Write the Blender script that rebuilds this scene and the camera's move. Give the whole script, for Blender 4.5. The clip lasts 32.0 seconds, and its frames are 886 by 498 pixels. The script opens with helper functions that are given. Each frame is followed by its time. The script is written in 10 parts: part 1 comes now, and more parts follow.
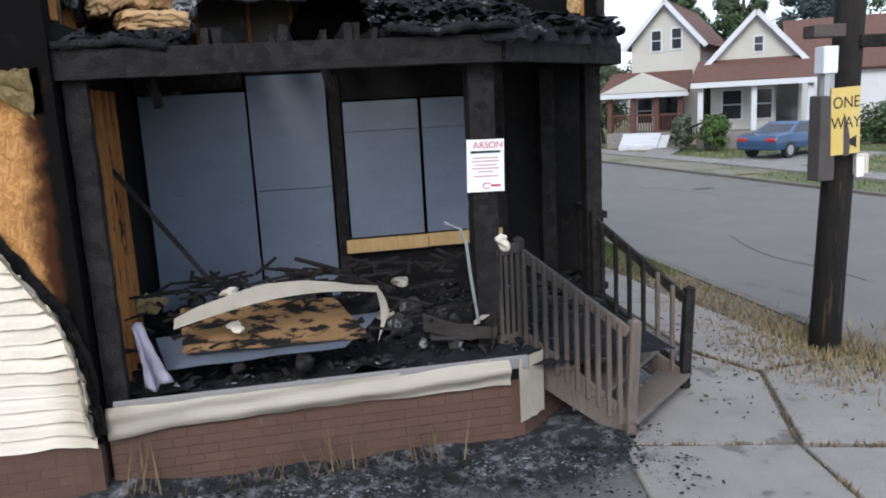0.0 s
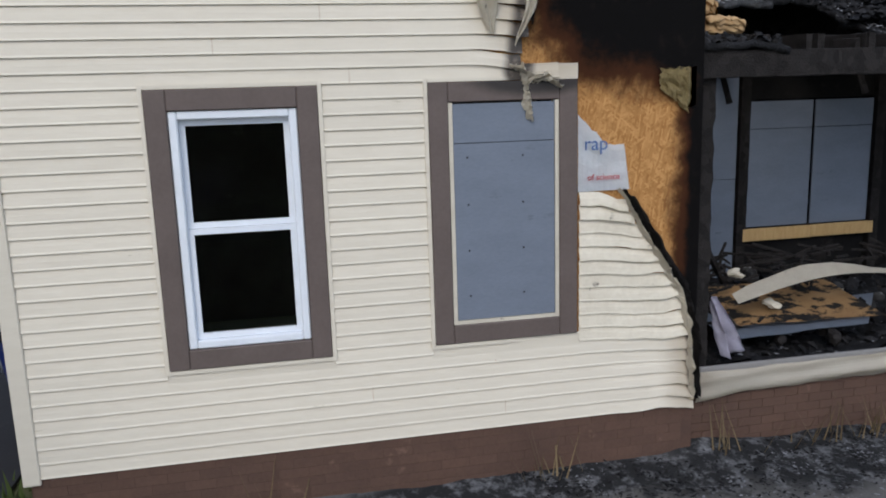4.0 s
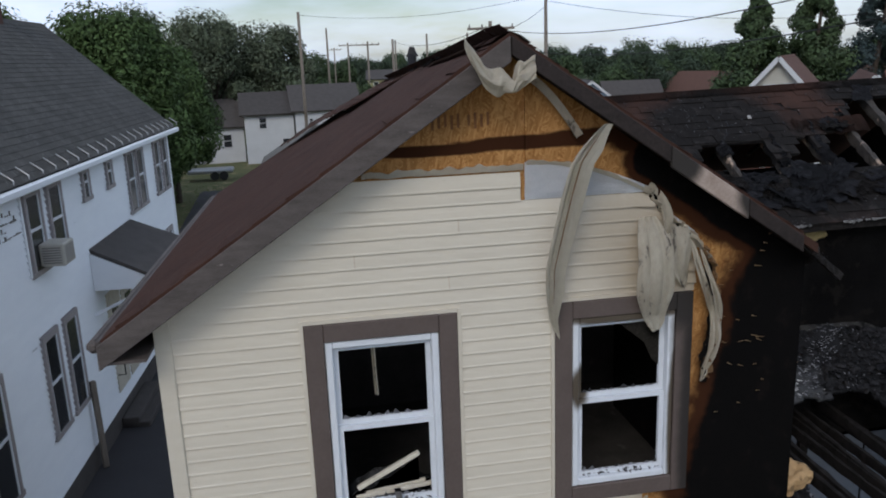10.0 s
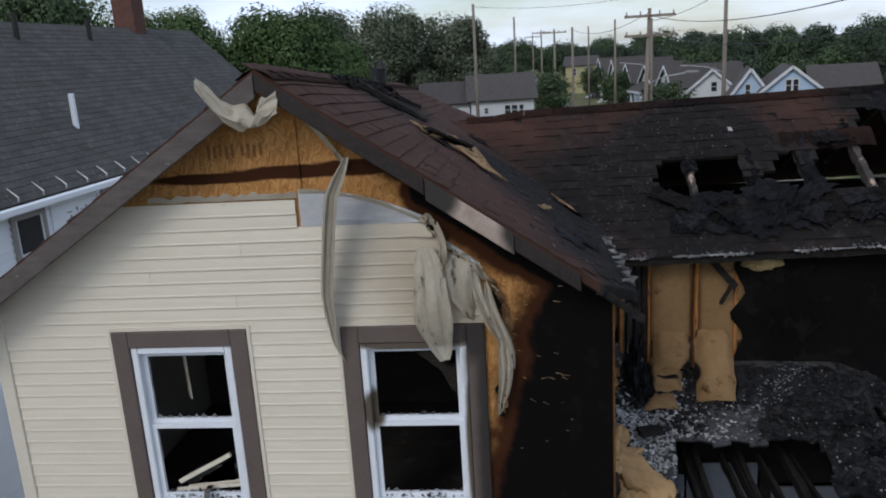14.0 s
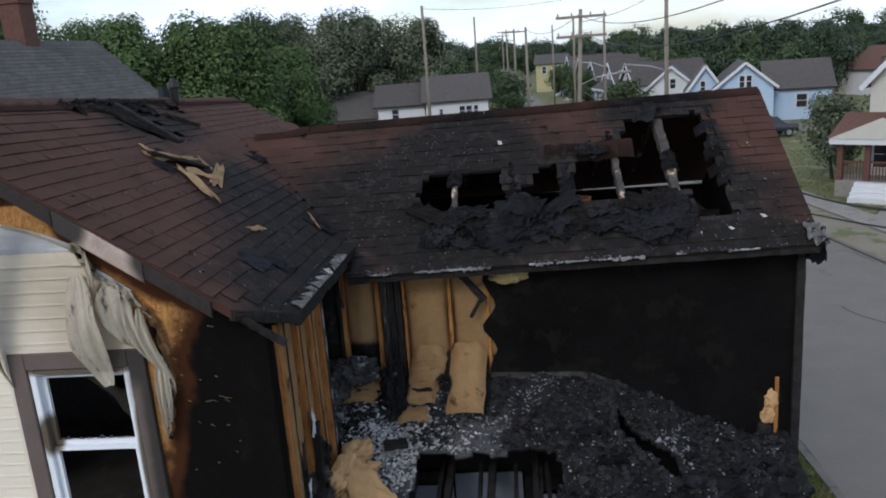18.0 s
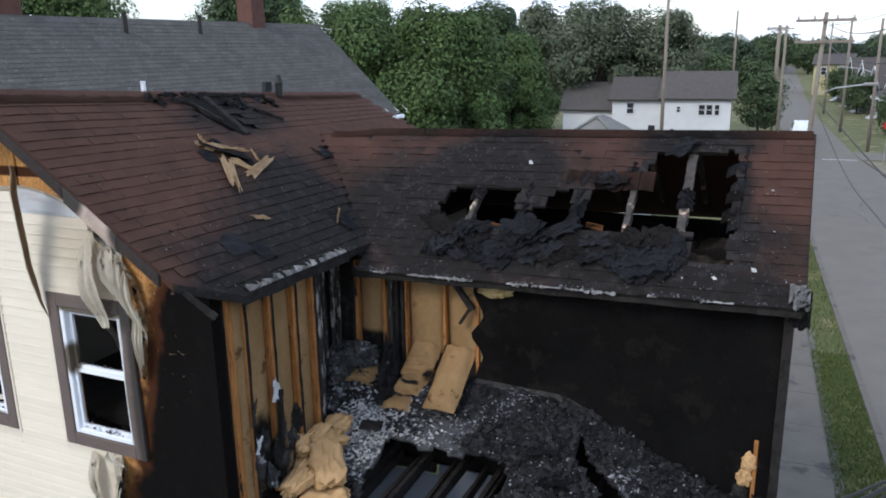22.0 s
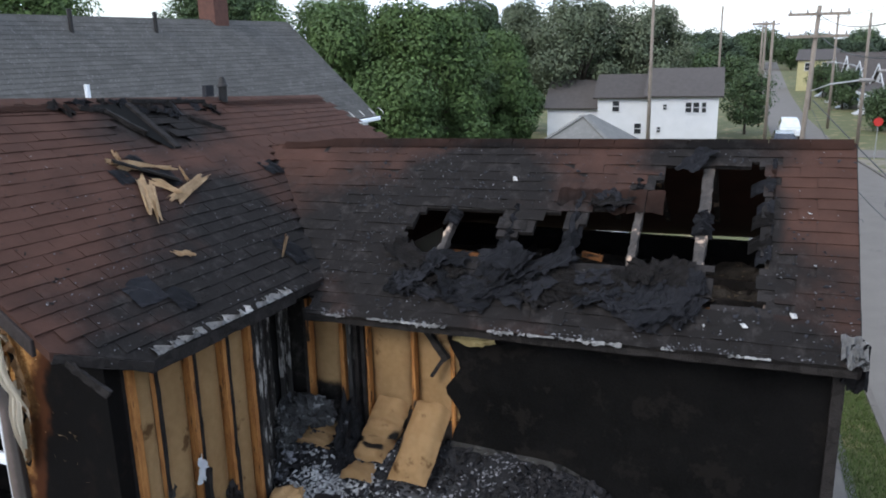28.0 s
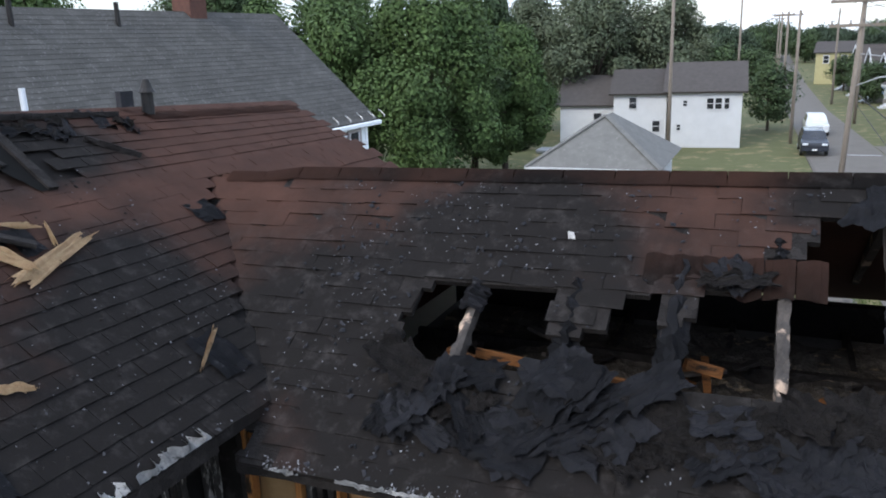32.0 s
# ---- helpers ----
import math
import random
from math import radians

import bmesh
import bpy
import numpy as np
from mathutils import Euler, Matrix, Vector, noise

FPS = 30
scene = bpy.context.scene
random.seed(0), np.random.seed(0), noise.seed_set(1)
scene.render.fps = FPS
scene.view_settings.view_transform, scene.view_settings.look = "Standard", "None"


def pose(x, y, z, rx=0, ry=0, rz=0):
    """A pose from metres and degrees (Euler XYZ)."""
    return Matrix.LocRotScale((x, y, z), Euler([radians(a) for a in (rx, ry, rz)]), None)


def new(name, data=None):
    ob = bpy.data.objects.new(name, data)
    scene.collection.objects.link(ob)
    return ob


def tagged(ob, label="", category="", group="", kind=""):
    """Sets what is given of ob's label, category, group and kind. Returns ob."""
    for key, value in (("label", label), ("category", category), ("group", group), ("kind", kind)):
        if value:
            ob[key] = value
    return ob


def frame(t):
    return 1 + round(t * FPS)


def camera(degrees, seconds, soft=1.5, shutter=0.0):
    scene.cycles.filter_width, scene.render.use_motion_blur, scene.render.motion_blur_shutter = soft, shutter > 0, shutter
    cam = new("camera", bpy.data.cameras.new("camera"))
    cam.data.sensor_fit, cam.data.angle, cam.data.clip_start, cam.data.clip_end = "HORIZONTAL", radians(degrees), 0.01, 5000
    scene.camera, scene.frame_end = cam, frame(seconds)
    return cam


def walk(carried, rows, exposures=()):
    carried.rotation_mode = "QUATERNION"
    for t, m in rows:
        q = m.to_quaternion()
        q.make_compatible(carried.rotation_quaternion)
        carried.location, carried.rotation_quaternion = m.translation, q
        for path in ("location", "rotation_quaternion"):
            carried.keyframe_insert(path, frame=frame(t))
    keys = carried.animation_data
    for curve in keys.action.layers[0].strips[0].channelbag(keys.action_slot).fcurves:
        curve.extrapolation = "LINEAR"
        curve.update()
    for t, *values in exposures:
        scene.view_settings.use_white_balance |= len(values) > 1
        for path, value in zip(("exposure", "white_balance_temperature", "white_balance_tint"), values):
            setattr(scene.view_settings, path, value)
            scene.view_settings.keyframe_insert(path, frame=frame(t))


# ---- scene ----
# ---- camera ----
EXPOSURES = [(0.0, 0.92), (1.5, 0.86), (2.5, 0.62), (5.0, 0.17), (7.0, -0.06), (9.0, -0.18), (11.0, -0.31), (12.0, -0.26), (15.0, -0.08), (18.0, 0.25), (20.0, 0.52), (22.0, 0.72), (32.0, 0.90)]
cam = camera(59.50, 32.0, soft=1.9)
ROWS = [
    (0.0, 0.309, 0.051, 2.682, 79.25, 3.01, -10.94),
    (0.5, -0.258, 0.002, 2.668, 78.28, 1.93, -11.38),
    (1.0, -0.813, -0.026, 2.708, 77.32, 1.16, -11.12),
    (1.5, -1.337, -0.012, 2.736, 78.09, 0.01, -10.67),
    (2.0, -1.975, -0.077, 2.759, 78.60, 0.28, -10.48),
    (2.5, -2.590, -0.041, 2.777, 78.58, 1.19, -10.77),
    (4.5, -4.813, 0.438, 2.947, 79.23, 1.75, -11.89),
    (5.0, -5.344, 0.529, 3.298, 79.12, 1.56, -12.36),
    (5.2, -5.480, 0.377, 3.482, 78.82, 1.49, -11.09),
    (5.5, -5.794, 0.611, 3.626, 78.83, 1.13, -11.23),
    (5.7, -5.999, 0.612, 3.836, 81.38, -0.80, -10.02),
    (6.0, -6.237, 0.531, 4.003, 80.07, 3.54, -11.13),
    (6.2, -6.192, 0.493, 4.161, 80.19, 4.34, -10.44),
    (6.5, -6.294, 0.512, 4.379, 80.40, 5.14, -10.43),
    (6.7, -6.115, 0.450, 4.539, 79.85, 4.45, -10.18),
    (7.0, -5.983, 0.506, 4.789, 78.83, 3.24, -10.68),
    (7.2, -5.911, 0.390, 5.009, 78.46, 2.40, -10.48),
    (7.5, -5.834, 0.490, 5.329, 77.64, 1.07, -10.62),
    (8.0, -5.796, 0.553, 5.894, 77.01, 0.66, -10.60),
    (8.5, -5.816, 0.539, 6.450, 76.63, 0.86, -10.70),
    (9.0, -5.664, 0.466, 6.939, 76.24, 2.31, -10.25),
    (9.5, -5.335, 0.392, 7.220, 76.01, 2.77, -10.15),
    (10.0, -4.973, 0.307, 7.431, 76.26, 2.07, -10.22),
    (10.5, -4.497, 0.361, 7.521, 76.75, 1.69, -10.03),
    (11.0, -4.027, 0.250, 7.525, 76.39, 2.26, -9.70),
    (11.5, -3.475, 0.203, 7.591, 76.84, 1.57, -9.06),
    (12.0, -2.985, 0.100, 7.589, 76.42, 1.03, -8.75),
    (12.2, -2.886, -0.091, 7.653, 75.55, 0.70, -6.73),
    (12.4, -2.789, -0.093, 7.629, 75.18, -0.36, -4.77),
    (12.5, -2.680, 0.052, 7.496, 75.80, -1.05, -3.35),
    (12.7, -2.726, -0.099, 7.605, 75.55, 0.01, -1.39),
    (12.9, -2.711, -0.104, 7.594, 76.10, 0.90, 1.02),
    (13.0, -2.749, 0.078, 7.521, 76.60, 1.00, 1.90),
    (13.2, -2.566, -0.123, 7.596, 76.13, 2.35, 3.18),
    (13.5, -2.425, 0.035, 7.546, 75.90, 3.42, 4.18),
    (14.0, -1.838, 0.079, 7.608, 75.96, 3.37, 5.26),
    (14.2, -1.634, -0.048, 7.594, 76.27, 3.00, 4.77),
    (14.5, -1.298, 0.160, 7.566, 76.37, 1.85, 4.72),
    (14.7, -1.243, 0.037, 7.591, 76.16, 0.88, 4.04),
    (15.0, -1.094, 0.134, 7.614, 75.81, -0.84, 3.92),
    (15.5, -1.077, 0.158, 7.654, 76.17, 0.12, 3.91),
    (17.5, -0.471, -0.009, 7.800, 76.42, 5.96, 4.26),
    (18.0, 0.678, 0.229, 7.656, 75.80, 4.21, 4.19),
    (18.5, 1.271, 0.242, 7.623, 75.80, -0.95, 3.46),
    (19.0, 1.787, 0.288, 7.783, 76.36, 3.75, 5.73),
    (19.5, 2.801, 0.451, 7.824, 74.83, 5.27, 6.82),
    (20.0, 3.543, 0.652, 7.761, 73.38, -1.11, 8.38),
    (20.5, 3.676, 0.591, 7.714, 73.85, -1.95, 16.56),
    (21.0, 3.641, 0.590, 7.712, 75.02, -0.50, 17.94),
    (21.5, 3.436, 0.599, 7.851, 75.08, -0.08, 19.94),
    (22.0, 3.434, 0.377, 7.948, 75.46, 0.93, 23.76),
    (22.5, 3.245, 0.347, 7.968, 75.52, 1.33, 24.69),
    (23.0, 3.161, 0.311, 8.034, 74.73, 1.69, 24.56),
    (23.5, 3.143, 0.387, 8.019, 75.63, 1.39, 23.92),
    (24.0, 3.175, 0.382, 8.074, 75.23, 1.63, 23.28),
    (24.5, 3.237, 0.442, 8.108, 75.19, 1.52, 21.93),
    (25.0, 3.228, 0.441, 8.171, 75.30, 1.95, 21.32),
    (25.5, 3.222, 0.467, 8.099, 75.60, 1.53, 21.07),
    (27.5, 3.073, 1.624, 7.960, 75.83, 1.99, 22.68),
    (28.0, 2.965, 1.882, 7.911, 75.35, 1.37, 22.55),
    (28.5, 2.845, 2.122, 7.836, 75.55, 1.57, 22.63),
    (29.0, 2.731, 2.333, 7.795, 74.97, 2.01, 22.69),
    (29.5, 2.563, 2.585, 7.772, 75.43, 2.20, 22.60),
    (30.0, 2.430, 2.898, 7.766, 75.72, 2.54, 22.83),
    (30.5, 2.316, 3.202, 7.808, 75.39, 1.99, 22.89),
    (31.0, 2.205, 3.549, 7.849, 75.34, 2.03, 22.96),
    (31.5, 2.025, 4.023, 7.835, 75.28, 2.14, 23.09),
    (32.0, 1.792, 4.580, 7.825, 75.13, 1.96, 23.03),
]
walk(cam, [(t, pose(*p)) for t, *p in ROWS], EXPOSURES)

# ---- light ----
world = bpy.data.worlds.new("world")
scene.world = world
world.use_nodes = True
SUN_EL, SUN_AZ = 38.0, 205.0


def sky_nodes():
    nt = world.node_tree
    nt.nodes.clear()
    out = nt.nodes.new("ShaderNodeOutputWorld")
    bg = nt.nodes.new("ShaderNodeBackground")
    sky = nt.nodes.new("ShaderNodeTexSky")
    sky.sky_type = "NISHITA"
    sky.sun_disc = False
    sky.sun_elevation, sky.sun_rotation = radians(SUN_EL), radians(SUN_AZ)
    sky.air_density, sky.dust_density, sky.ozone_density = 1.0, 1.0, 1.5
    # broken cloud cover over the blue
    co = nt.nodes.new("ShaderNodeTexCoord")
    mp = nt.nodes.new("ShaderNodeMapping")
    mp.inputs["Scale"].default_value = (1.6, 1.6, 6.5)
    no = nt.nodes.new("ShaderNodeTexNoise")
    no.inputs["Scale"].default_value, no.inputs["Detail"].default_value, no.inputs["Roughness"].default_value = 1.5, 6, 0.55
    ramp = nt.nodes.new("ShaderNodeValToRGB")
    ramp.color_ramp.elements[0].position, ramp.color_ramp.elements[1].position = 0.36, 0.62
    mix = nt.nodes.new("ShaderNodeMix")
    mix.data_type = "RGBA"
    mix.inputs["B"].default_value = (8.7, 10.0, 12.3, 1)
    nt.links.new(co.outputs["Generated"], mp.inputs["Vector"])
    nt.links.new(mp.outputs[0], no.inputs["Vector"])
    nt.links.new(no.outputs[0], ramp.inputs[0])
    nt.links.new(ramp.outputs[0], mix.inputs["Factor"])
    nt.links.new(sky.outputs[0], mix.inputs["A"])
    nt.links.new(mix.outputs["Result"], bg.inputs[0])
    bg.inputs[1].default_value = 0.115
    nt.links.new(bg.outputs[0], out.inputs[0])


sky_nodes()
sun_data = bpy.data.lights.new("sun", "SUN")
sun_data.energy, sun_data.angle, sun_data.color = 1.15, radians(25), (1.0, 0.95, 0.88)
sun = new("sun", sun_data)
sun.rotation_euler = (radians(90 - SUN_EL), 0, radians(180 - SUN_AZ))

# ---- materials ----
def node(nt, kind, **ins):
    n = nt.nodes.new(kind)
    for k, v in ins.items():
        n.inputs[k].default_value = v
    return n


def blob_mask(nt, pos, blobs, ragged, scale, soft=0.12):
    """How burnt a place is: ellipsoids (centre, radii) or bands (end, end, half width) of soot with ragged rims."""
    no = node(nt, "ShaderNodeTexNoise", Scale=scale, Detail=5.0, Roughness=0.62)
    nt.links.new(pos, no.inputs["Vector"])
    last = None
    for c, *more in blobs:
        r = more[-1]
        sub = nt.nodes.new("ShaderNodeVectorMath")
        sub.operation = "SUBTRACT"
        sub.inputs[1].default_value = c
        div = nt.nodes.new("ShaderNodeVectorMath")
        div.operation = "DIVIDE"
        div.inputs[1].default_value = (r, 1.0, r) if len(more) == 2 else r
        ln = nt.nodes.new("ShaderNodeVectorMath")
        ln.operation = "LENGTH"
        nt.links.new(pos, sub.inputs[0])
        off = sub.outputs[0]
        if len(more) == 2:
            way = Vector(more[0]) - Vector(c)
            dot = nt.nodes.new("ShaderNodeVectorMath")
            dot.operation = "DOT_PRODUCT"
            dot.inputs[1].default_value = way / way.length_squared
            hold = nt.nodes.new("ShaderNodeClamp")
            back = nt.nodes.new("ShaderNodeVectorMath")
            back.operation = "SCALE"
            back.inputs[0].default_value = way
            rest = nt.nodes.new("ShaderNodeVectorMath")
            rest.operation = "SUBTRACT"
            nt.links.new(off, dot.inputs[0])
            nt.links.new(dot.outputs["Value"], hold.inputs["Value"])
            nt.links.new(hold.outputs[0], back.inputs["Scale"])
            nt.links.new(off, rest.inputs[0])
            nt.links.new(back.outputs[0], rest.inputs[1])
            off = rest.outputs[0]
        nt.links.new(off, div.inputs[0])
        nt.links.new(div.outputs[0], ln.inputs[0])
        if last is None:
            last = ln.outputs["Value"]
        else:
            mn = nt.nodes.new("ShaderNodeMath")
            mn.operation = "MINIMUM"
            nt.links.new(last, mn.inputs[0])
            nt.links.new(ln.outputs["Value"], mn.inputs[1])
            last = mn.outputs[0]
    ma = nt.nodes.new("ShaderNodeMath")
    ma.operation = "MULTIPLY_ADD"
    ma.inputs[1].default_value = ragged
    nt.links.new(no.outputs[0], ma.inputs[0])
    nt.links.new(last, ma.inputs[2])
    mr = nt.nodes.new("ShaderNodeMapRange")
    mr.interpolation_type = "SMOOTHSTEP"
    mid = 1.0 + ragged * 0.5
    mr.inputs["From Min"].default_value, mr.inputs["From Max"].default_value = mid + soft, mid - soft
    nt.links.new(ma.outputs[0], mr.inputs["Value"])
    return mr.outputs[0]


def mat(name, c1, c2=None, scale=6.0, rough=0.8, bump=0.15, metal=0.0, stretch=(1, 1, 1), fine=60.0, spot=None, spot_scale=9.0, spot_at=0.62,
        vary=0.0, char=None, char_col=(0.012, 0.011, 0.011), char2=None, char2_col=(0.1, 0.03, 0.008), ragged=0.9, char_scale=1.6, soft=0.12, kind="NOISE", spec=0.35, emit=0.0, dist=0.02, char_pale=None, pale_at=0.52):
    m = bpy.data.materials.new(name)
    m.use_nodes = True
    nt = m.node_tree
    b = nt.nodes["Principled BSDF"]
    geo = nt.nodes.new("ShaderNodeNewGeometry")
    pos = geo.outputs["Position"]
    mp = nt.nodes.new("ShaderNodeMapping")
    mp.inputs["Scale"].default_value = stretch
    nt.links.new(pos, mp.inputs["Vector"])
    c2 = c2 or tuple(0.75 * v for v in c1)
    if kind == "STRAND":
        # flat wood strands pressed at all angles
        last = None
        for turn in (0.35, -0.7, 1.35):
            m2 = nt.nodes.new("ShaderNodeMapping")
            m2.inputs["Rotation"].default_value = (0, turn, 0)
            m3 = nt.nodes.new("ShaderNodeMapping")
            m3.inputs["Scale"].default_value = (0.38, 1, 1.9)
            m3.inputs["Location"].default_value = (turn * 9, 0, turn * 5)
            big = node(nt, "ShaderNodeTexVoronoi", Scale=scale)
            sep = nt.nodes.new("ShaderNodeSeparateColor")
            nt.links.new(pos, m2.inputs["Vector"])
            nt.links.new(m2.outputs[0], m3.inputs["Vector"])
            nt.links.new(m3.outputs[0], big.inputs["Vector"])
            nt.links.new(big.outputs["Color"], sep.inputs[0])
            if last is None:
                last = sep.outputs[0]
            else:
                pick = nt.nodes.new("ShaderNodeMath")
                pick.operation = "GREATER_THAN"
                pick.inputs[1].default_value = 0.55
                nt.links.new(sep.outputs[1], pick.inputs[0])
                mx = nt.nodes.new("ShaderNodeMix")
                nt.links.new(pick.outputs[0], mx.inputs["Factor"])
                nt.links.new(last, mx.inputs["A"])
                nt.links.new(sep.outputs[0], mx.inputs["B"])
                last = mx.outputs["Result"]
        bigout = last
    elif kind == "VORONOI":
        big = node(nt, "ShaderNodeTexVoronoi", Scale=scale)
        fac = nt.nodes.new("ShaderNodeSeparateColor")
        nt.links.new(mp.outputs[0], big.inputs["Vector"])
        nt.links.new(big.outputs["Color"], fac.inputs[0])
        bigout = fac.outputs[0]
    else:
        big = node(nt, "ShaderNodeTexNoise", Scale=scale, Detail=5.0, Roughness=0.6)
        nt.links.new(mp.outputs[0], big.inputs["Vector"])
        bigout = big.outputs[0]
    sm = node(nt, "ShaderNodeTexNoise", Scale=fine, Detail=3.0)
    nt.links.new(mp.outputs[0], sm.inputs["Vector"])
    add = nt.nodes.new("ShaderNodeMath")
    add.operation = "MULTIPLY_ADD"
    add.inputs[1].default_value = 0.45
    nt.links.new(sm.outputs[0], add.inputs[0])
    nt.links.new(bigout, add.inputs[2])
    ramp = nt.nodes.new("ShaderNodeMapRange")
    ramp.inputs["From Min"].default_value, ramp.inputs["From Max"].default_value = 0.45, 1.0
    if kind in ("VORONOI", "STRAND"):
        ramp.inputs["From Min"].default_value, ramp.inputs["From Max"].default_value = 0.1, 1.3
    nt.links.new(add.outputs[0], ramp.inputs["Value"])
    mix = nt.nodes.new("ShaderNodeMix")
    mix.data_type = "RGBA"
    mix.inputs["A"].default_value, mix.inputs["B"].default_value = (*c1, 1), (*c2, 1)
    nt.links.new(ramp.outputs[0], mix.inputs["Factor"])
    col = mix.outputs["Result"]

    def over(col, fac, colour):
        x = nt.nodes.new("ShaderNodeMix")
        x.data_type = "RGBA"
        x.inputs["B"].default_value = (*colour, 1)
        nt.links.new(col, x.inputs["A"])
        nt.links.new(fac, x.inputs["Factor"])
        return x.outputs["Result"]

    if spot:
        sp = node(nt, "ShaderNodeTexNoise", Scale=spot_scale, Detail=4.0, Roughness=0.65)
        nt.links.new(mp.outputs[0], sp.inputs["Vector"])
        mr = nt.nodes.new("ShaderNodeMapRange")
        mr.inputs["From Min"].default_value, mr.inputs["From Max"].default_value = spot_at, spot_at + 0.07
        nt.links.new(sp.outputs[0], mr.inputs["Value"])
        col = over(col, mr.outputs[0], spot)
    if vary:
        oi = nt.nodes.new("ShaderNodeObjectInfo")
        ri = nt.nodes.new("ShaderNodeMath")
        ri.operation = "ADD"
        nt.links.new(oi.outputs["Random"], ri.inputs[0])
        nt.links.new(geo.outputs["Random Per Island"], ri.inputs[1])
        fr = nt.nodes.new("ShaderNodeMath")
        fr.operation = "FRACT"
        nt.links.new(ri.outputs[0], fr.inputs[0])
        vr = nt.nodes.new("ShaderNodeMapRange")
        vr.inputs["To Min"].default_value, vr.inputs["To Max"].default_value = 1 - vary, 1 + vary
        nt.links.new(fr.outputs[0], vr.inputs["Value"])
        hs = nt.nodes.new("ShaderNodeHueSaturation")
        nt.links.new(vr.outputs[0], hs.inputs["Value"])
        nt.links.new(col, hs.inputs["Color"])
        col = hs.outputs[0]
    if char2:
        col = over(col, blob_mask(nt, pos, char2, ragged, char_scale, soft * 1.6), char2_col)
    if char:
        burnt = nt.nodes.new("ShaderNodeMix")
        burnt.data_type = "RGBA"
        burnt.inputs["A"].default_value, burnt.inputs["B"].default_value = (*char_col, 1), (*(char_pale or char_col), 1)
        an = node(nt, "ShaderNodeTexNoise", Scale=7.0, Detail=8.0, Roughness=0.72)
        nt.links.new(pos, an.inputs["Vector"])
        af = nt.nodes.new("ShaderNodeMapRange")
        af.inputs["From Min"].default_value, af.inputs["From Max"].default_value = pale_at, pale_at + 0.2
        nt.links.new(an.outputs[0], af.inputs["Value"])
        nt.links.new(af.outputs[0], burnt.inputs["Factor"])
        x = nt.nodes.new("ShaderNodeMix")
        x.data_type = "RGBA"
        nt.links.new(col, x.inputs["A"])
        nt.links.new(burnt.outputs["Result"], x.inputs["B"])
        nt.links.new(blob_mask(nt, pos, char, ragged, char_scale, soft), x.inputs["Factor"])
        col = x.outputs["Result"]
    nt.links.new(col, b.inputs["Base Color"])
    b.inputs["Metallic"].default_value = metal
    b.inputs["Specular IOR Level"].default_value = spec
    rr = nt.nodes.new("ShaderNodeMapRange")
    rr.inputs["To Min"].default_value, rr.inputs["To Max"].default_value = max(0.02, rough - 0.1), min(1, rough + 0.1)
    nt.links.new(sm.outputs[0], rr.inputs["Value"])
    nt.links.new(rr.outputs[0], b.inputs["Roughness"])
    if bump:
        bp = node(nt, "ShaderNodeBump", Strength=bump, Distance=dist)
        nt.links.new(add.outputs[0], bp.inputs["Height"])
        nt.links.new(bp.outputs[0], b.inputs["Normal"])
    if emit:
        b.inputs["Emission Color"].default_value = (*c1, 1)
        b.inputs["Emission Strength"].default_value = emit
    return m


# soot on the front of the gable, on the roof and on the rake boards
FRONT_BURN = [((-1.15, 5.57, 4.5), (0.5, 1.0, 1.6)), ((-1.35, 5.57, 5.75), (-1.76, 5.57, 4.0), 0.38), ((-2.5, 5.57, 6.68), (-1.25, 5.57, 5.83), 0.15), ((-1.35, 5.57, 3.55), (1.0, 1, 0.54)), ((-1.02, 5.57, 2.2), (0.30, 1, 1.3)), ((-1.1, 5.57, 1.0), (0.25, 1, 0.9)), ((-1.2, 5.57, 6.1), (0.52, 1.0, 0.45)), ((-2.0, 5.57, 6.52), (0.26, 1, 0.10)), ((-1.72, 5.57, 6.30), (0.26, 1, 0.12))]
FRONT_BROWN = [((-1.35, 5.57, 5.75), (-1.80, 5.57, 4.0), 0.56), ((-2.5, 5.57, 6.66), (-1.25, 5.57, 5.80), 0.24), ((-1.45, 5.57, 3.45), (1.2, 1, 0.60)), ((-1.02, 5.57, 2.0), (0.42, 1, 1.5)), ((-4.1, 5.57, 6.82), (0.5, 1, 0.04)), ((-3.5, 5.57, 6.845), (0.5, 1, 0.05)), ((-2.95, 5.57, 6.86), (0.45, 1, 0.06)), ((-2.5, 5.57, 6.80), (0.36, 1, 0.09)), ((-2.2, 5.57, 6.70), (0.4, 1, 0.16))]
ROOF_BURN = [((-0.2, 8.75, 5.9), (1.85, 1.45, 2)), ((-1.05, 7.3, 5.9), (0.95, 1.5, 2)), ((1.8, 8.35, 5.9), (2.1, 0.85, 2)), ((-1.9, 8.3, 6.3), (0.5, 0.7, 2)), ((-0.9, 5.9, 5.8), (0.45, 0.7, 0.6)), ((2.5, 9.8, 6.8), (0.75, 0.3, 0.4)), ((0.1, 9.35, 6.55), (1.25, 0.75, 0.9)), ((2.98, 9.0, 6.2), (0.22, 0.8, 0.8)), ((3.0, 8.02, 5.6), (1.1, 0.34, 0.4)), ((-1.55, 7.9, 6.2), (0.75, 0.9, 0.9)), ((-3.2, 8.6, 7.2), (0.45, 0.9, 0.5))]

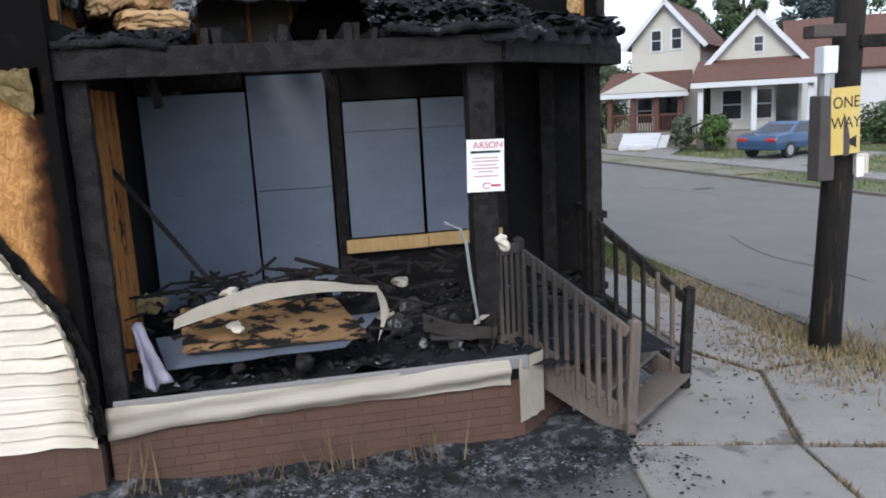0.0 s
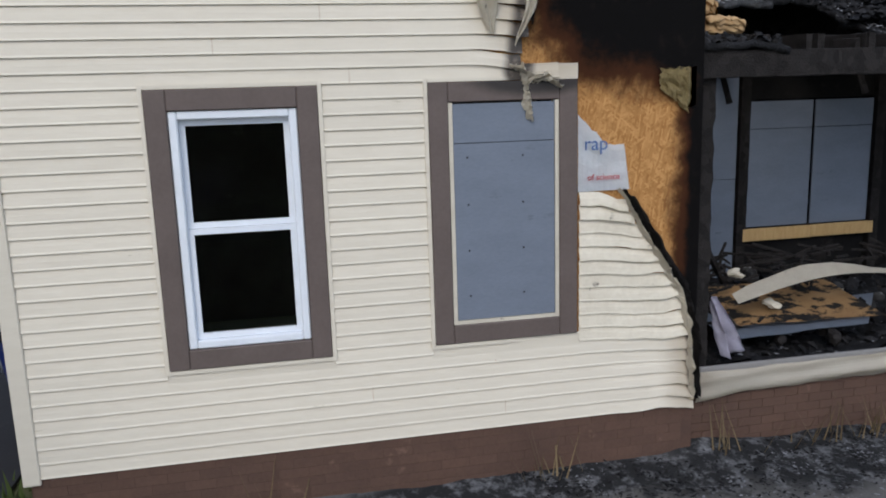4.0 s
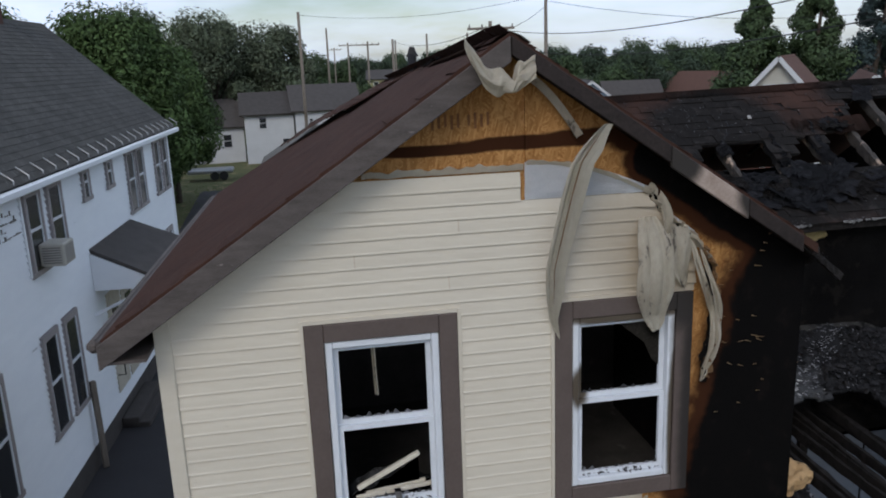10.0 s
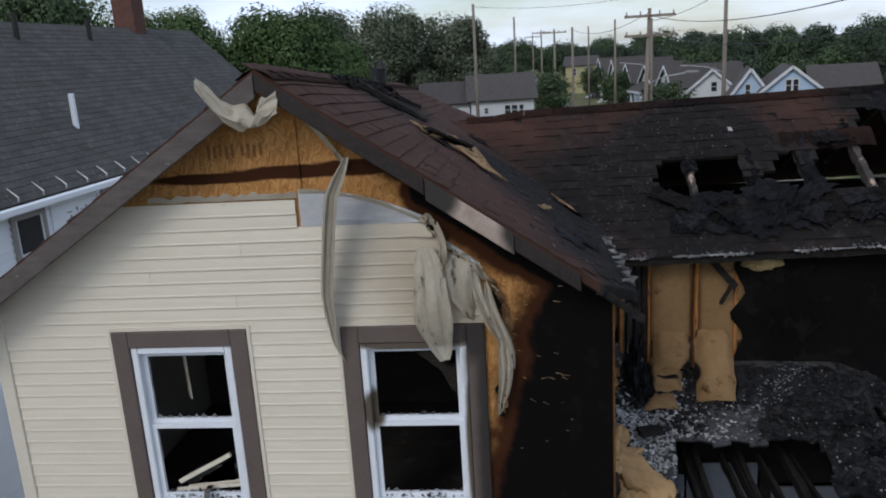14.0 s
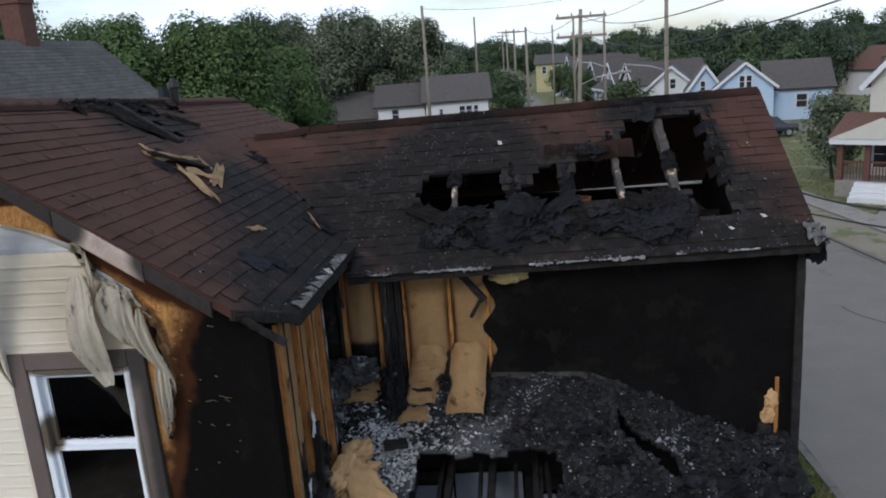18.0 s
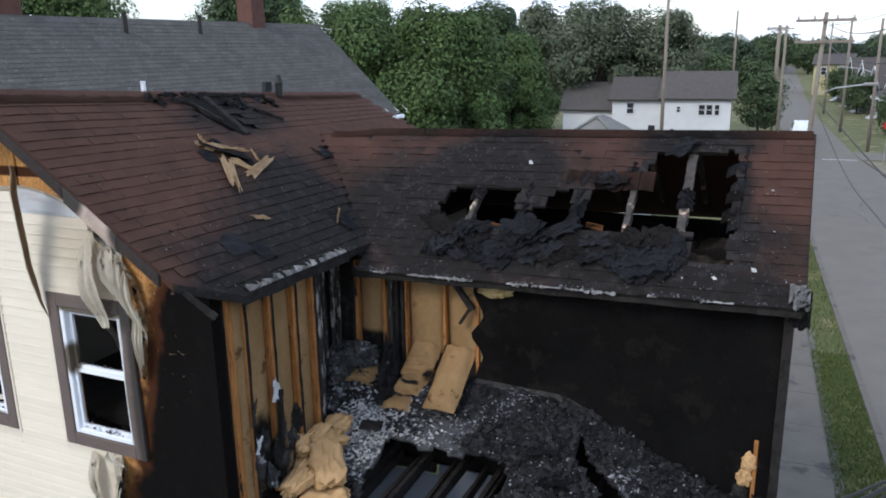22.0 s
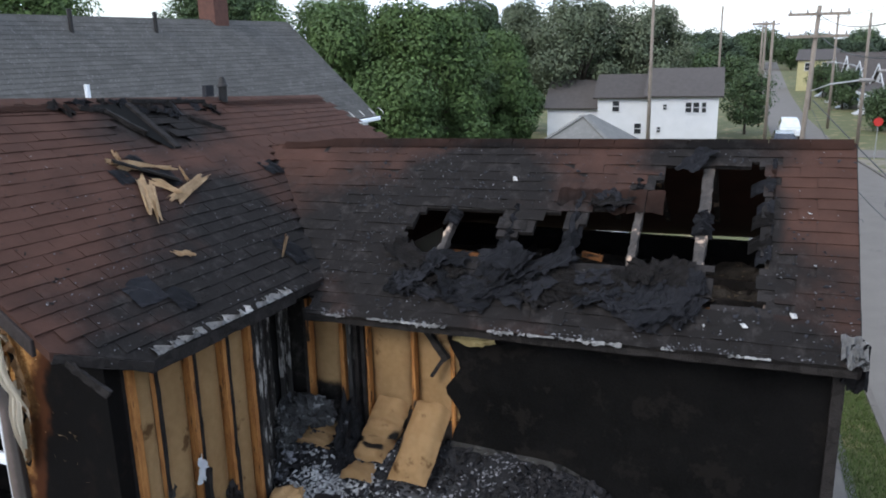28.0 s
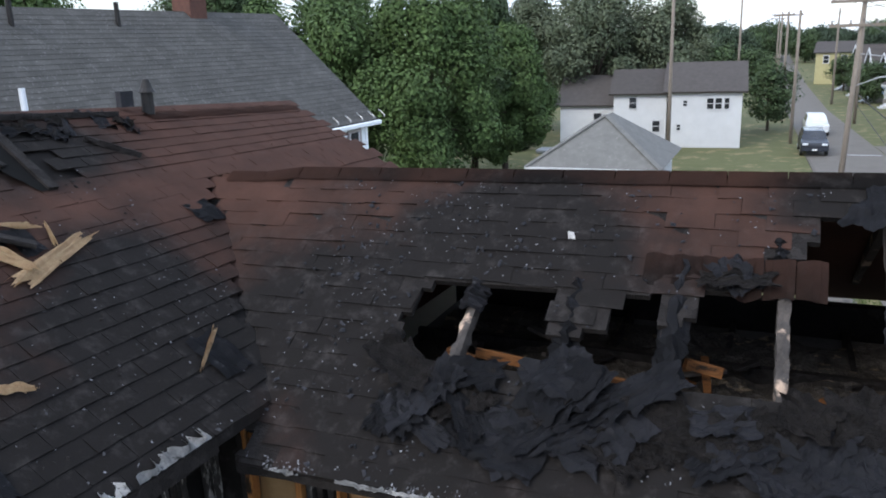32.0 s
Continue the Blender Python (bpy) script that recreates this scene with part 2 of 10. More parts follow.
SMOKE = [((-2.3, 5.57, 6.05), (0.75, 1, 0.5)), ((-2.4, 5.57, 3.5), (0.38, 1, 0.55)), ((-1.25, 5.57, 1.2), (0.2, 1, 0.8)), ((-4.0, 5.57, 6.72), (0.7, 1, 0.05))]
SIDING_SOOT = [((-1.22, 5.57, 0.6), (-1.27, 5.57, 1.2), 0.055), ((-1.30, 5.57, 1.25), (-1.84, 5.57, 2.2), 0.05), ((-2.62, 5.57, 3.02), (-2.52, 5.57, 3.6), 0.10), ((-2.55, 5.57, 6.5), (-2.2, 5.57, 6.1), 0.035)]
M = {}
M["siding"] = mat("cream_vinyl_siding", (0.67, 0.61, 0.51), (0.62, 0.56, 0.465), 3.0, 0.5, 0.05, stretch=(1, 1, 6), fine=25, vary=0.03, spot=(0.42, 0.37, 0.28), spot_scale=5.0, spot_at=0.70, char2=SMOKE, char2_col=(0.40, 0.335, 0.255), ragged=0.7, char_scale=2.4, soft=0.4, char=SIDING_SOOT, char_col=(0.055, 0.044, 0.036), char_pale=(0.26, 0.21, 0.16), pale_at=0.50)
M["melted"] = mat("sooty_melted_vinyl", (0.70, 0.64, 0.53), (0.56, 0.50, 0.40), 5.0, 0.5, 0.2, fine=30, spot=(0.06, 0.05, 0.042), spot_scale=5, spot_at=0.67)
M["melted_clean"] = mat("sagging_vinyl", (0.68, 0.64, 0.54), (0.56, 0.52, 0.43), 4.0, 0.5, 0.1, fine=20, spot=(0.2, 0.17, 0.13), spot_scale=5, spot_at=0.70)
M["smoked_tan"] = mat("heat_browned_vinyl", (0.36, 0.22, 0.115), (0.22, 0.125, 0.06), 5.0, 0.6, 0.2, fine=30, spot=(0.06, 0.04, 0.03), spot_scale=5, spot_at=0.64)
M["vinyl_grey"] = mat("smoked_vinyl", (0.74, 0.69, 0.585), (0.54, 0.48, 0.385), 5.0, 0.55, 0.25, fine=30, stretch=(2, 2, 0.8), spot=(0.12, 0.10, 0.085), spot_scale=5, spot_at=0.60)
M["osb"] = mat("strand_board", (0.54, 0.29, 0.11), (0.29, 0.13, 0.042), 40.0, 0.75, 0.35, kind="STRAND", fine=90, char=FRONT_BURN, char_col=(0.004, 0.0036, 0.0036), char_pale=(0.014, 0.010, 0.009), pale_at=0.55, spec=0.06, char2=FRONT_BROWN, char2_col=(0.045, 0.017, 0.008), ragged=0.75, char_scale=3.0)
M["char"] = mat("charred_wood", (0.0115, 0.0100, 0.0097), (0.0275, 0.0243, 0.0235), 14.0, 0.8, 1.0, fine=70, spot=(0.085, 0.08, 0.078), spot_scale=16, spot_at=0.70, kind="VORONOI", dist=0.03, spec=0.12)
M["rafter_ash"] = mat("ash_whitened_rafter", (0.02, 0.018, 0.0175), (0.085, 0.072, 0.064), 5, 0.8, 0.6, spot=(0.42, 0.31, 0.235), spot_scale=4.5, spot_at=0.56)
M["felt"] = mat("scorched_black_sheathing", (0.0062, 0.006, 0.0062), (0.0165, 0.0155, 0.0155), 1.6, 0.9, 0.6, fine=45, spec=0.07, spot=(0.020, 0.0175, 0.0165), spot_scale=3.5, spot_at=0.56)
M["ashy_felt"] = mat("ash_grey_felt", (0.035, 0.034, 0.033), (0.085, 0.082, 0.078), 5, 0.9, 0.4, spot=(0.02, 0.02, 0.02), spot_scale=6, spot_at=0.55, spec=0.1)
M["soot"] = mat("soot_black", (0.05, 0.047, 0.045), (0.11, 0.10, 0.092), 3, 0.9, 0.4, spot=(0.13, 0.12, 0.11), spot_scale=4, spot_at=0.62)
M["ash"] = mat("ash_and_char_debris", (0.007, 0.007, 0.0075), (0.02, 0.02, 0.0225), 6.0, 0.85, 0.9, fine=55, spot=(0.105, 0.106, 0.115), spot_scale=10, spot_at=0.63, spec=0.1, dist=0.04)
M["grey_ash"] = mat("grey_ash_bed", (0.020, 0.020, 0.021), (0.075, 0.074, 0.075), 5, 0.95, 0.9, fine=40, spot=(0.24, 0.24, 0.245), spot_scale=9, spot_at=0.58, spec=0.08, dist=0.04)
M["attic_ash"] = mat("dusty_attic_char", (0.030, 0.027, 0.025), (0.085, 0.074, 0.065), 5, 0.95, 0.9, fine=40, spot=(0.20, 0.155, 0.11), spot_scale=7, spot_at=0.60, spec=0.08, dist=0.04)
M["ashflake"] = mat("pale_ash_flake", (0.20, 0.20, 0.215), (0.035, 0.035, 0.04), 14, 0.9, 0.2, vary=0.75, spec=0.1)
M["ash_white"] = mat("white_ash_crust", (0.46, 0.455, 0.45), (0.16, 0.16, 0.162), 12, 0.95, 0.3, vary=0.4, spec=0.1, spot=(0.03, 0.03, 0.03), spot_scale=9, spot_at=0.6)
M["charflake"] = mat("char_flake", (0.009, 0.0086, 0.0092), (0.021, 0.0202, 0.022), 20, 0.75, 0.3, vary=0.6, spec=0.12)
M["trim"] = mat("taupe_trim", (0.128, 0.098, 0.088), (0.10, 0.076, 0.068), 4.0, 0.6, 0.08, fine=40, char=[((-1.95, 5.5, 5.6), (0.45, 1, 0.3)), ((-2.1, 5.5, 4.6), (0.14, 1, 1.2)), ((-2.5, 5.5, 3.0), (0.5, 1, 0.12))], char_col=(0.03, 0.025, 0.023), soft=0.3)
M["vinyl_white"] = mat("white_window_vinyl", (0.74, 0.77, 0.82), (0.66, 0.69, 0.74), 5, 0.4, 0.03, char=[((-2.15, 5.5, 5.3), (0.16, 1, 0.35)), ((-3.05, 5.5, 4.95), (0.09, 1, 0.16)), ((-2.28, 5.5, 4.6), (0.05, 1, 0.7)), ((-2.7, 5.5, 5.5), (0.5, 1, 0.05)), ((-4.5, 5.5, 4.1), (0.4, 1, 0.06))], char_col=(0.1, 0.08, 0.06), soft=0.3)
M["board"] = mat("grey_blue_painted_plywood", (0.165, 0.190, 0.238), (0.132, 0.153, 0.194), 2.2, 0.65, 0.1, stretch=(1, 1, 2.5), fine=35, spot=(0.10, 0.115, 0.145), spot_scale=2.6, spot_at=0.66)
M["lumber"] = mat("raw_pine", (0.56, 0.37, 0.165), (0.44, 0.27, 0.11), 5, 0.7, 0.1, stretch=(8, 1, 1), fine=40)
M["ashy_stud"] = mat("ash_grey_stud", (0.018, 0.017, 0.017), (0.06, 0.056, 0.053), 5, 0.9, 0.7, stretch=(4, 4, 1), spot=(0.32, 0.30, 0.285), spot_scale=4, spot_at=0.53, spec=0.1)
M["split_wood"] = mat("splintered_pine", (0.60, 0.44, 0.27), (0.40, 0.26, 0.145), 8, 0.8, 0.4, stretch=(3, 3, 1), fine=60, spot=(0.12, 0.07, 0.03), spot_scale=7, spot_at=0.64)
M["stud"] = mat("scorched_pine_stud", (0.40, 0.185, 0.06), (0.17, 0.062, 0.02), 4, 0.7, 0.2, stretch=(6, 6, 1), fine=30, spot=(0.02, 0.014, 0.011), spot_scale=3, spot_at=0.58, spec=0.15)
BATT_BURN = [((-1.0, 8.2, 4.42), (0.42, 0.4, 0.20)), ((-0.62, 7.95, 4.2), (0.12, 0.3, 0.3)), ((-0.12, 7.9, 4.22), (0.10, 0.14, 0.12)), ((-0.36, 7.88, 4.20), (0.12, 0.05, 0.08)), ((-0.95, 7.85, 3.95), (0.3, 0.1, 0.08)), ((-1.12, 6.72, 5.0), (0.1, 0.05, 0.14)), ((-0.62, 8.15, 4.8), (0.12, 0.5, 1.0)), ((-1.38, 8.2, 4.9), (0.13, 0.5, 1.1)), ((-1.2, 6.3, 3.9), (0.2, 0.35, 0.45)), ((-1.2, 7.5, 4.6), (0.3, 0.2, 1.4))]
M["batt"] = mat("kraft_faced_insulation", (0.51, 0.330, 0.165), (0.37, 0.222, 0.104), 2.2, 0.8, 0.35, fine=18, spot=(0.16, 0.085, 0.036), spot_scale=3.2, spot_at=0.62, spec=0.2, char=BATT_BURN, char_col=(0.016, 0.014, 0.013), char_pale=(0.07, 0.065, 0.06), soft=0.2, ragged=0.9, char_scale=4.0)
M["fluff"] = mat("yellow_insulation_wool", (0.42, 0.33, 0.16), (0.22, 0.16, 0.07), 12, 0.95, 0.8, fine=60, spot=(0.05, 0.04, 0.03), spot_scale=8, spot_at=0.62)
M["brick"] = mat("brown_painted_brick", (0.104, 0.058, 0.041), (0.076, 0.044, 0.033), 2.5, 0.85, 0.3, vary=0.06, fine=60, spot=(0.16, 0.095, 0.07), spot_scale=3.5, spot_at=0.66)
M["mortar"] = mat("brown_painted_mortar", (0.098, 0.054, 0.039), (0.072, 0.042, 0.032), 8, 0.95, 0.4)
M["shingle"] = mat("brown_asphalt_shingle", (0.073, 0.036, 0.0265), (0.044, 0.0222, 0.0168), 3.0, 0.92, 0.4, fine=160, vary=0.06, char=ROOF_BURN, char_col=(0.0112, 0.0098, 0.0094), char_pale=(0.038, 0.034, 0.033), ragged=1.7, char_scale=1.0, soft=0.42, spot=(0.15, 0.12, 0.11), spot_scale=60, spot_at=0.75, spec=0.15)
M["shingle_grey"] = mat("grey_asphalt_shingle", (0.097, 0.094, 0.089), (0.066, 0.064, 0.061), 2.0, 0.95, 0.4, fine=120, vary=0.12, spot=(0.145, 0.142, 0.138), spot_scale=16, spot_at=0.58, spec=0.12)
M["shingle_dark"] = mat("dark_grey_shingle", (0.082, 0.073, 0.069), (0.055, 0.049, 0.047), 3.0, 0.92, 0.3, fine=60, vary=0.1)
M["shingle_far"] = mat("brown_far_shingle", (0.13, 0.065, 0.048), (0.09, 0.048, 0.037), 3.0, 0.92, 0.3, fine=60, vary=0.1)
M["shingle_light"] = mat("pale_grey_shingle", (0.17, 0.168, 0.16), (0.12, 0.118, 0.112), 3.0, 0.92, 0.3, fine=60, spot=(0.21, 0.205, 0.195), spot_scale=8, spot_at=0.6)
M["tarpaper"] = mat("curled_burnt_felt", (0.012, 0.0122, 0.0145), (0.026, 0.0262, 0.031), 6.0, 0.7, 0.4, fine=50, vary=0.45, spec=0.16, spot=(0.06, 0.06, 0.066), spot_scale=12, spot_at=0.66)
M["rake_dark"] = mat("soot_brown_rake_board", (0.040, 0.031, 0.029), (0.022, 0.018, 0.017), 5, 0.75, 0.3, fine=40, spot=(0.10, 0.085, 0.08), spot_scale=9, spot_at=0.68, spec=0.15)
M["rake"] = mat("smoked_rake_board", (0.120, 0.101, 0.094), (0.060, 0.049, 0.045), 3, 0.7, 0.25, stretch=(1.5, 1, 6), fine=40, char=[((-1.9, 5.3, 6.4), (0.5, 1, 0.4)), ((-1.0, 5.3, 5.8), (0.5, 1, 0.3))], char_col=(0.016, 0.014, 0.014), spot=(0.2, 0.17, 0.16), spot_scale=6, spot_at=0.68)
M["rake_pale"] = mat("scorched_bare_rake_board", (0.46, 0.37, 0.315), (0.27, 0.20, 0.165), 5, 0.7, 0.2, char=[((-1.83, 5.3, 6.45), (0.16, 1, 0.3)), ((-2.42, 5.3, 6.72), (0.16, 1, 0.2))], char_col=(0.03, 0.025, 0.022), soft=0.35)
M["wrap"] = mat("white_house_wrap", (0.82, 0.85, 0.89), (0.70, 0.73, 0.77), 6, 0.6, 0.2, spot=(0.3, 0.27, 0.22), spot_scale=6, spot_at=0.68)
M["print_brown"] = mat("faded_brown_print", (0.16, 0.07, 0.028), (0.26, 0.12, 0.045), 20, 0.8, 0)
M["ink_blue"] = mat("blue_print", (0.08, 0.16, 0.36), None, 5, 0.6, 0)
M["ink_red"] = mat("red_print", (0.55, 0.03, 0.04), None, 5, 0.6, 0)
M["ink_grey"] = mat("pale_red_print", (0.62, 0.35, 0.36), None, 5, 0.6, 0)
M["ink_black"] = mat("black_print", (0.015, 0.015, 0.015), None, 5, 0.6, 0)
M["paper"] = mat("white_notice_paper", (0.78, 0.79, 0.81), (0.72, 0.73, 0.75), 6, 0.5, 0.02)
M["greywood"] = mat("weathered_grey_wood", (0.155, 0.125, 0.105), (0.085, 0.068, 0.057), 6, 0.85, 0.4, stretch=(5, 5, 1), fine=50, char=[((2.3, 6.3, 1.2), (0.75, 0.8, 0.9))], char_col=(0.028, 0.025, 0.023), soft=0.4)
M["pale_strip"] = mat("bowed_cream_strip", (0.60, 0.55, 0.46), (0.48, 0.43, 0.35), 6, 0.6, 0.1, spot=(0.2, 0.16, 0.12), spot_scale=7, spot_at=0.66)
M["burnt_ply"] = mat("half_burnt_plywood", (0.42, 0.26, 0.125), (0.30, 0.17, 0.075), 5, 0.8, 0.3, stretch=(1, 2, 1), spot=(0.016, 0.014, 0.013), spot_scale=4.5, spot_at=0.475)
M["cloth"] = mat("white_cloth", (0.56, 0.54, 0.64), (0.4, 0.38, 0.47), 6, 0.9, 0.3)
M["rust"] = mat("bent_brown_metal", (0.12, 0.095, 0.085), (0.07, 0.05, 0.045), 8, 0.5, 0.2, metal=0.4)
M["concrete"] = mat("worn_concrete", (0.245, 0.226, 0.205), (0.170, 0.156, 0.140), 1.7, 0.9, 0.25, fine=70, spot=(0.115, 0.103, 0.090), spot_scale=1.9, spot_at=0.58)
M["pave_dark"] = mat("stained_concrete", (0.135, 0.121, 0.106), (0.095, 0.085, 0.075), 1.5, 0.95, 0.3, fine=50, spot=(0.06, 0.057, 0.054), spot_scale=1.2, spot_at=0.58)
M["asphalt"] = mat("grey_asphalt", (0.150, 0.136, 0.121), (0.120, 0.109, 0.097), 0.8, 0.9, 0.3, fine=60, spot=(0.100, 0.091, 0.081), spot_scale=0.5, spot_at=0.63)
M["drive"] = mat("dark_asphalt_drive", (0.042, 0.041, 0.045), (0.028, 0.027, 0.031), 1.0, 0.8, 0.3, fine=70, spot=(0.065, 0.062, 0.062), spot_scale=0.9, spot_at=0.62)
M["dirt"] = mat("cindery_dirt", (0.150, 0.143, 0.137), (0.082, 0.078, 0.075), 2.0, 0.95, 0.6, fine=45, spot=(0.045, 0.044, 0.045), spot_scale=3, spot_at=0.56, char=[((0.3, 5.4, 0), (2.2, 0.55, 1)), ((-2.6, 5.4, 0), (1.6, 0.25, 1)), ((1.8, 5.6, 0), (1.1, 0.8, 1))], char_col=(0.013, 0.013, 0.014), char_pale=(0.175, 0.175, 0.184), pale_at=0.49, soft=0.3)
M["verge_dirt"] = mat("sandy_verge", (0.20, 0.175, 0.135), (0.145, 0.125, 0.095), 0.6, 0.95, 0.4, fine=25, spot=(0.10, 0.105, 0.045), spot_scale=0.7, spot_at=0.52)
M["soil"] = mat("dry_lawn_soil", (0.115, 0.115, 0.05), (0.075, 0.085, 0.03), 0.5, 0.95, 0.5, fine=20, spot=(0.2, 0.165, 0.085), spot_scale=0.7, spot_at=0.55)
M["grass"] = mat("mown_grass", (0.085, 0.115, 0.03), (0.055, 0.085, 0.02), 0.8, 0.85, 0.2, fine=10, vary=0.3)
M["weed_dry"] = mat("dry_weed_stalk", (0.16, 0.115, 0.06), (0.09, 0.065, 0.035), 2, 0.85, 0.2, vary=0.3)
M["straw"] = mat("dry_grass", (0.25, 0.195, 0.105), (0.14, 0.11, 0.06), 2, 0.85, 0.2, vary=0.3)
M["white_siding"] = mat("white_clapboard", (0.85, 0.88, 0.92), (0.79, 0.82, 0.87), 1.5, 0.55, 0.05, stretch=(1, 1, 4), spot=(0.42, 0.43, 0.45), spot_scale=1.5, spot_at=0.72)
M["cream_far"] = mat("cream_house_paint", (0.50, 0.485, 0.435), (0.44, 0.425, 0.38), 1.5, 0.6, 0.05)
M["yellow_far"] = mat("yellow_house_paint", (0.42, 0.38, 0.20), None, 1.5, 0.6, 0.05)
M["blue_far"] = mat("pale_blue_house_paint", (0.40, 0.52, 0.66), (0.35, 0.46, 0.6), 1.5, 0.6, 0.05)
M["white_far"] = mat("white_house_paint", (0.58, 0.59, 0.61), (0.51, 0.52, 0.54), 1.5, 0.6, 0.05)
M["brick_far"] = mat("red_brick_far", (0.125, 0.058, 0.044), (0.075, 0.037, 0.03), 8, 0.9, 0.2)
M["window_dark"] = mat("dark_window_pane", (0.02, 0.022, 0.025), (0.03, 0.032, 0.036), 2, 0.12, 0, spec=0.5)
M["pale_trim"] = mat("faded_mauve_trim", (0.34, 0.31, 0.31), (0.27, 0.245, 0.245), 4, 0.6, 0.05)
M["appliance"] = mat("yellowed_enamel", (0.50, 0.48, 0.43), (0.42, 0.40, 0.35), 5, 0.5, 0.05)
M["greytrim"] = mat("grey_window_trim", (0.23, 0.22, 0.215), (0.19, 0.18, 0.175), 4, 0.6, 0.05)
M["pole"] = mat("weathered_pole_wood", (0.25, 0.215, 0.18), (0.145, 0.12, 0.10), 5, 0.85, 0.4, stretch=(6, 6, 0.6), fine=40)
M["pole_burnt"] = mat("blackened_pole_wood", (0.036, 0.029, 0.025), (0.015, 0.0135, 0.0125), 5, 0.85, 0.8, stretch=(6, 6, 0.5), fine=40, spot=(0.10, 0.075, 0.055), spot_scale=3.2, spot_at=0.62)
M["bark"] = mat("bark", (0.075, 0.058, 0.045), (0.04, 0.03, 0.024), 6, 0.95, 0.6)
M["leaf"] = mat("green_leaves", (0.072, 0.118, 0.036), (0.042, 0.074, 0.021), 0.5, 0.75, 0, vary=0.35, fine=3)
M["leaf_far"] = mat("hazy_far_leaves", (0.048, 0.072, 0.042), (0.030, 0.048, 0.030), 0.3, 0.8, 0, vary=0.35, fine=2)
M["leaf_dark"] = mat("dark_green_leaves", (0.056, 0.088, 0.034), (0.034, 0.058, 0.024), 0.5, 0.7, 0, vary=0.45, fine=3)
M["leaf_grey"] = mat("silvery_leaves", (0.115, 0.135, 0.085), (0.050, 0.070, 0.038), 0.7, 0.7, 0, vary=0.5, fine=3)
M["leaf_blue"] = mat("blue_spruce_needles", (0.04, 0.062, 0.062), (0.025, 0.04, 0.042), 0.5, 0.7, 0, vary=0.4, fine=3)
M["steel"] = mat("galvanised_steel", (0.42, 0.43, 0.44), (0.32, 0.33, 0.34), 6, 0.45, 0.05, metal=0.6)
M["black"] = mat("black_rubber", (0.012, 0.012, 0.012), (0.02, 0.02, 0.02), 6, 0.6, 0.1)
M["bin_blue"] = mat("blue_cart_plastic", (0.012, 0.028, 0.155), (0.01, 0.022, 0.11), 3, 0.45, 0.08)
M["bin_black"] = mat("black_cart_plastic", (0.012, 0.013, 0.017), (0.018, 0.019, 0.022), 3, 0.4, 0.08)
M["sign_yellow"] = mat("faded_yellow_sign", (0.58, 0.40, 0.085), (0.62, 0.48, 0.19), 4, 0.5, 0.03)
M["car_blue"] = mat("blue_car_paint", (0.03, 0.07, 0.145), None, 3, 0.22, 0, spec=0.6)
M["car_suv"] = mat("bright_blue_car_paint", (0.02, 0.07, 0.24), None, 3, 0.22, 0, spec=0.6)
M["car_dark"] = mat("dark_car_paint", (0.02, 0.024, 0.035), None, 3, 0.22, 0, spec=0.6)
M["car_silver"] = mat("silver_car_paint", (0.42, 0.46, 0.5), None, 3, 0.25, 0, metal=0.3, spec=0.6)
M["car_white"] = mat("white_car_paint", (0.68, 0.7, 0.72), None, 3, 0.25, 0, spec=0.6)
M["red"] = mat("red_paint", (0.45, 0.03, 0.025), None, 3, 0.4, 0)
M["iron"] = mat("vent_iron", (0.03, 0.028, 0.028), None, 6, 0.6, 0.1, metal=0.4)


def glass_material():
    m = bpy.data.materials.new("window_glass")
    m.use_nodes = True
    b = m.node_tree.nodes["Principled BSDF"]
    b.inputs["Base Color"].default_value = (0.7, 0.75, 0.78, 1)
    b.inputs["Roughness"].default_value = 0.03
    b.inputs["Transmission Weight"].default_value = 1.0
    b.inputs["IOR"].default_value = 1.15
    return m


M["glass"] = glass_material()
M["smoked_glass"] = mat("smoked_glass", (0.045, 0.045, 0.046), (0.075, 0.074, 0.072), 5, 0.25, 0.02, spec=0.5)

M["worn_line"] = mat("worn_road_paint", (0.42, 0.42, 0.42), (0.22, 0.22, 0.22), 6, 0.8, 0.2, spot=(0.12, 0.12, 0.125), spot_scale=5, spot_at=0.55)

M["ash_porch"] = mat("porch_ash_and_char", (0.008, 0.008, 0.0085), (0.022, 0.022, 0.0245), 6.0, 0.85, 0.9, fine=55, spot=(0.105, 0.106, 0.115), spot_scale=10, spot_at=0.63, spec=0.1, dist=0.04, char=[((-0.2, 7.2, 4.0), (0.75, 0.7, 0.8))], char_col=(0.062, 0.063, 0.067), char_scale=9.0, ragged=1.6, soft=0.3)
# near-black colour that stands in for the unlit depth of a hole
M["void"] = mat("dark_hole_sheet", (0.009, 0.009, 0.009), (0.014, 0.014, 0.014), 3, 0.95, 0.1, spec=0.02)

# ---- building helpers ----
rng = random.Random(7)


def thing(name, at, label, category, group="", kind=""):
    e = new(name)
    e.location = at
    e.empty_display_size = 0.2
    tagged(e, label, category, group, kind)
    return e


def as_mesh(name, bm, material, smooth=False):
    me = bpy.data.meshes.new(name)
    bm.to_mesh(me)
    bm.free()
    me.materials.append(material)
    if smooth:
        me.polygons.foreach_set("use_smooth", [True] * len(me.polygons))
    return me


def part(name, bm, material, parent, label="", smooth=False, kind=""):
    me = bm if isinstance(bm, bpy.types.Mesh) else as_mesh(name, bm, material, smooth)
    ob = new(name, me)
    ob.parent = parent
    if parent.data is None:
        ob.matrix_parent_inverse = Matrix.Translation(-parent.location)
    tagged(ob, label, kind=kind)
    return ob


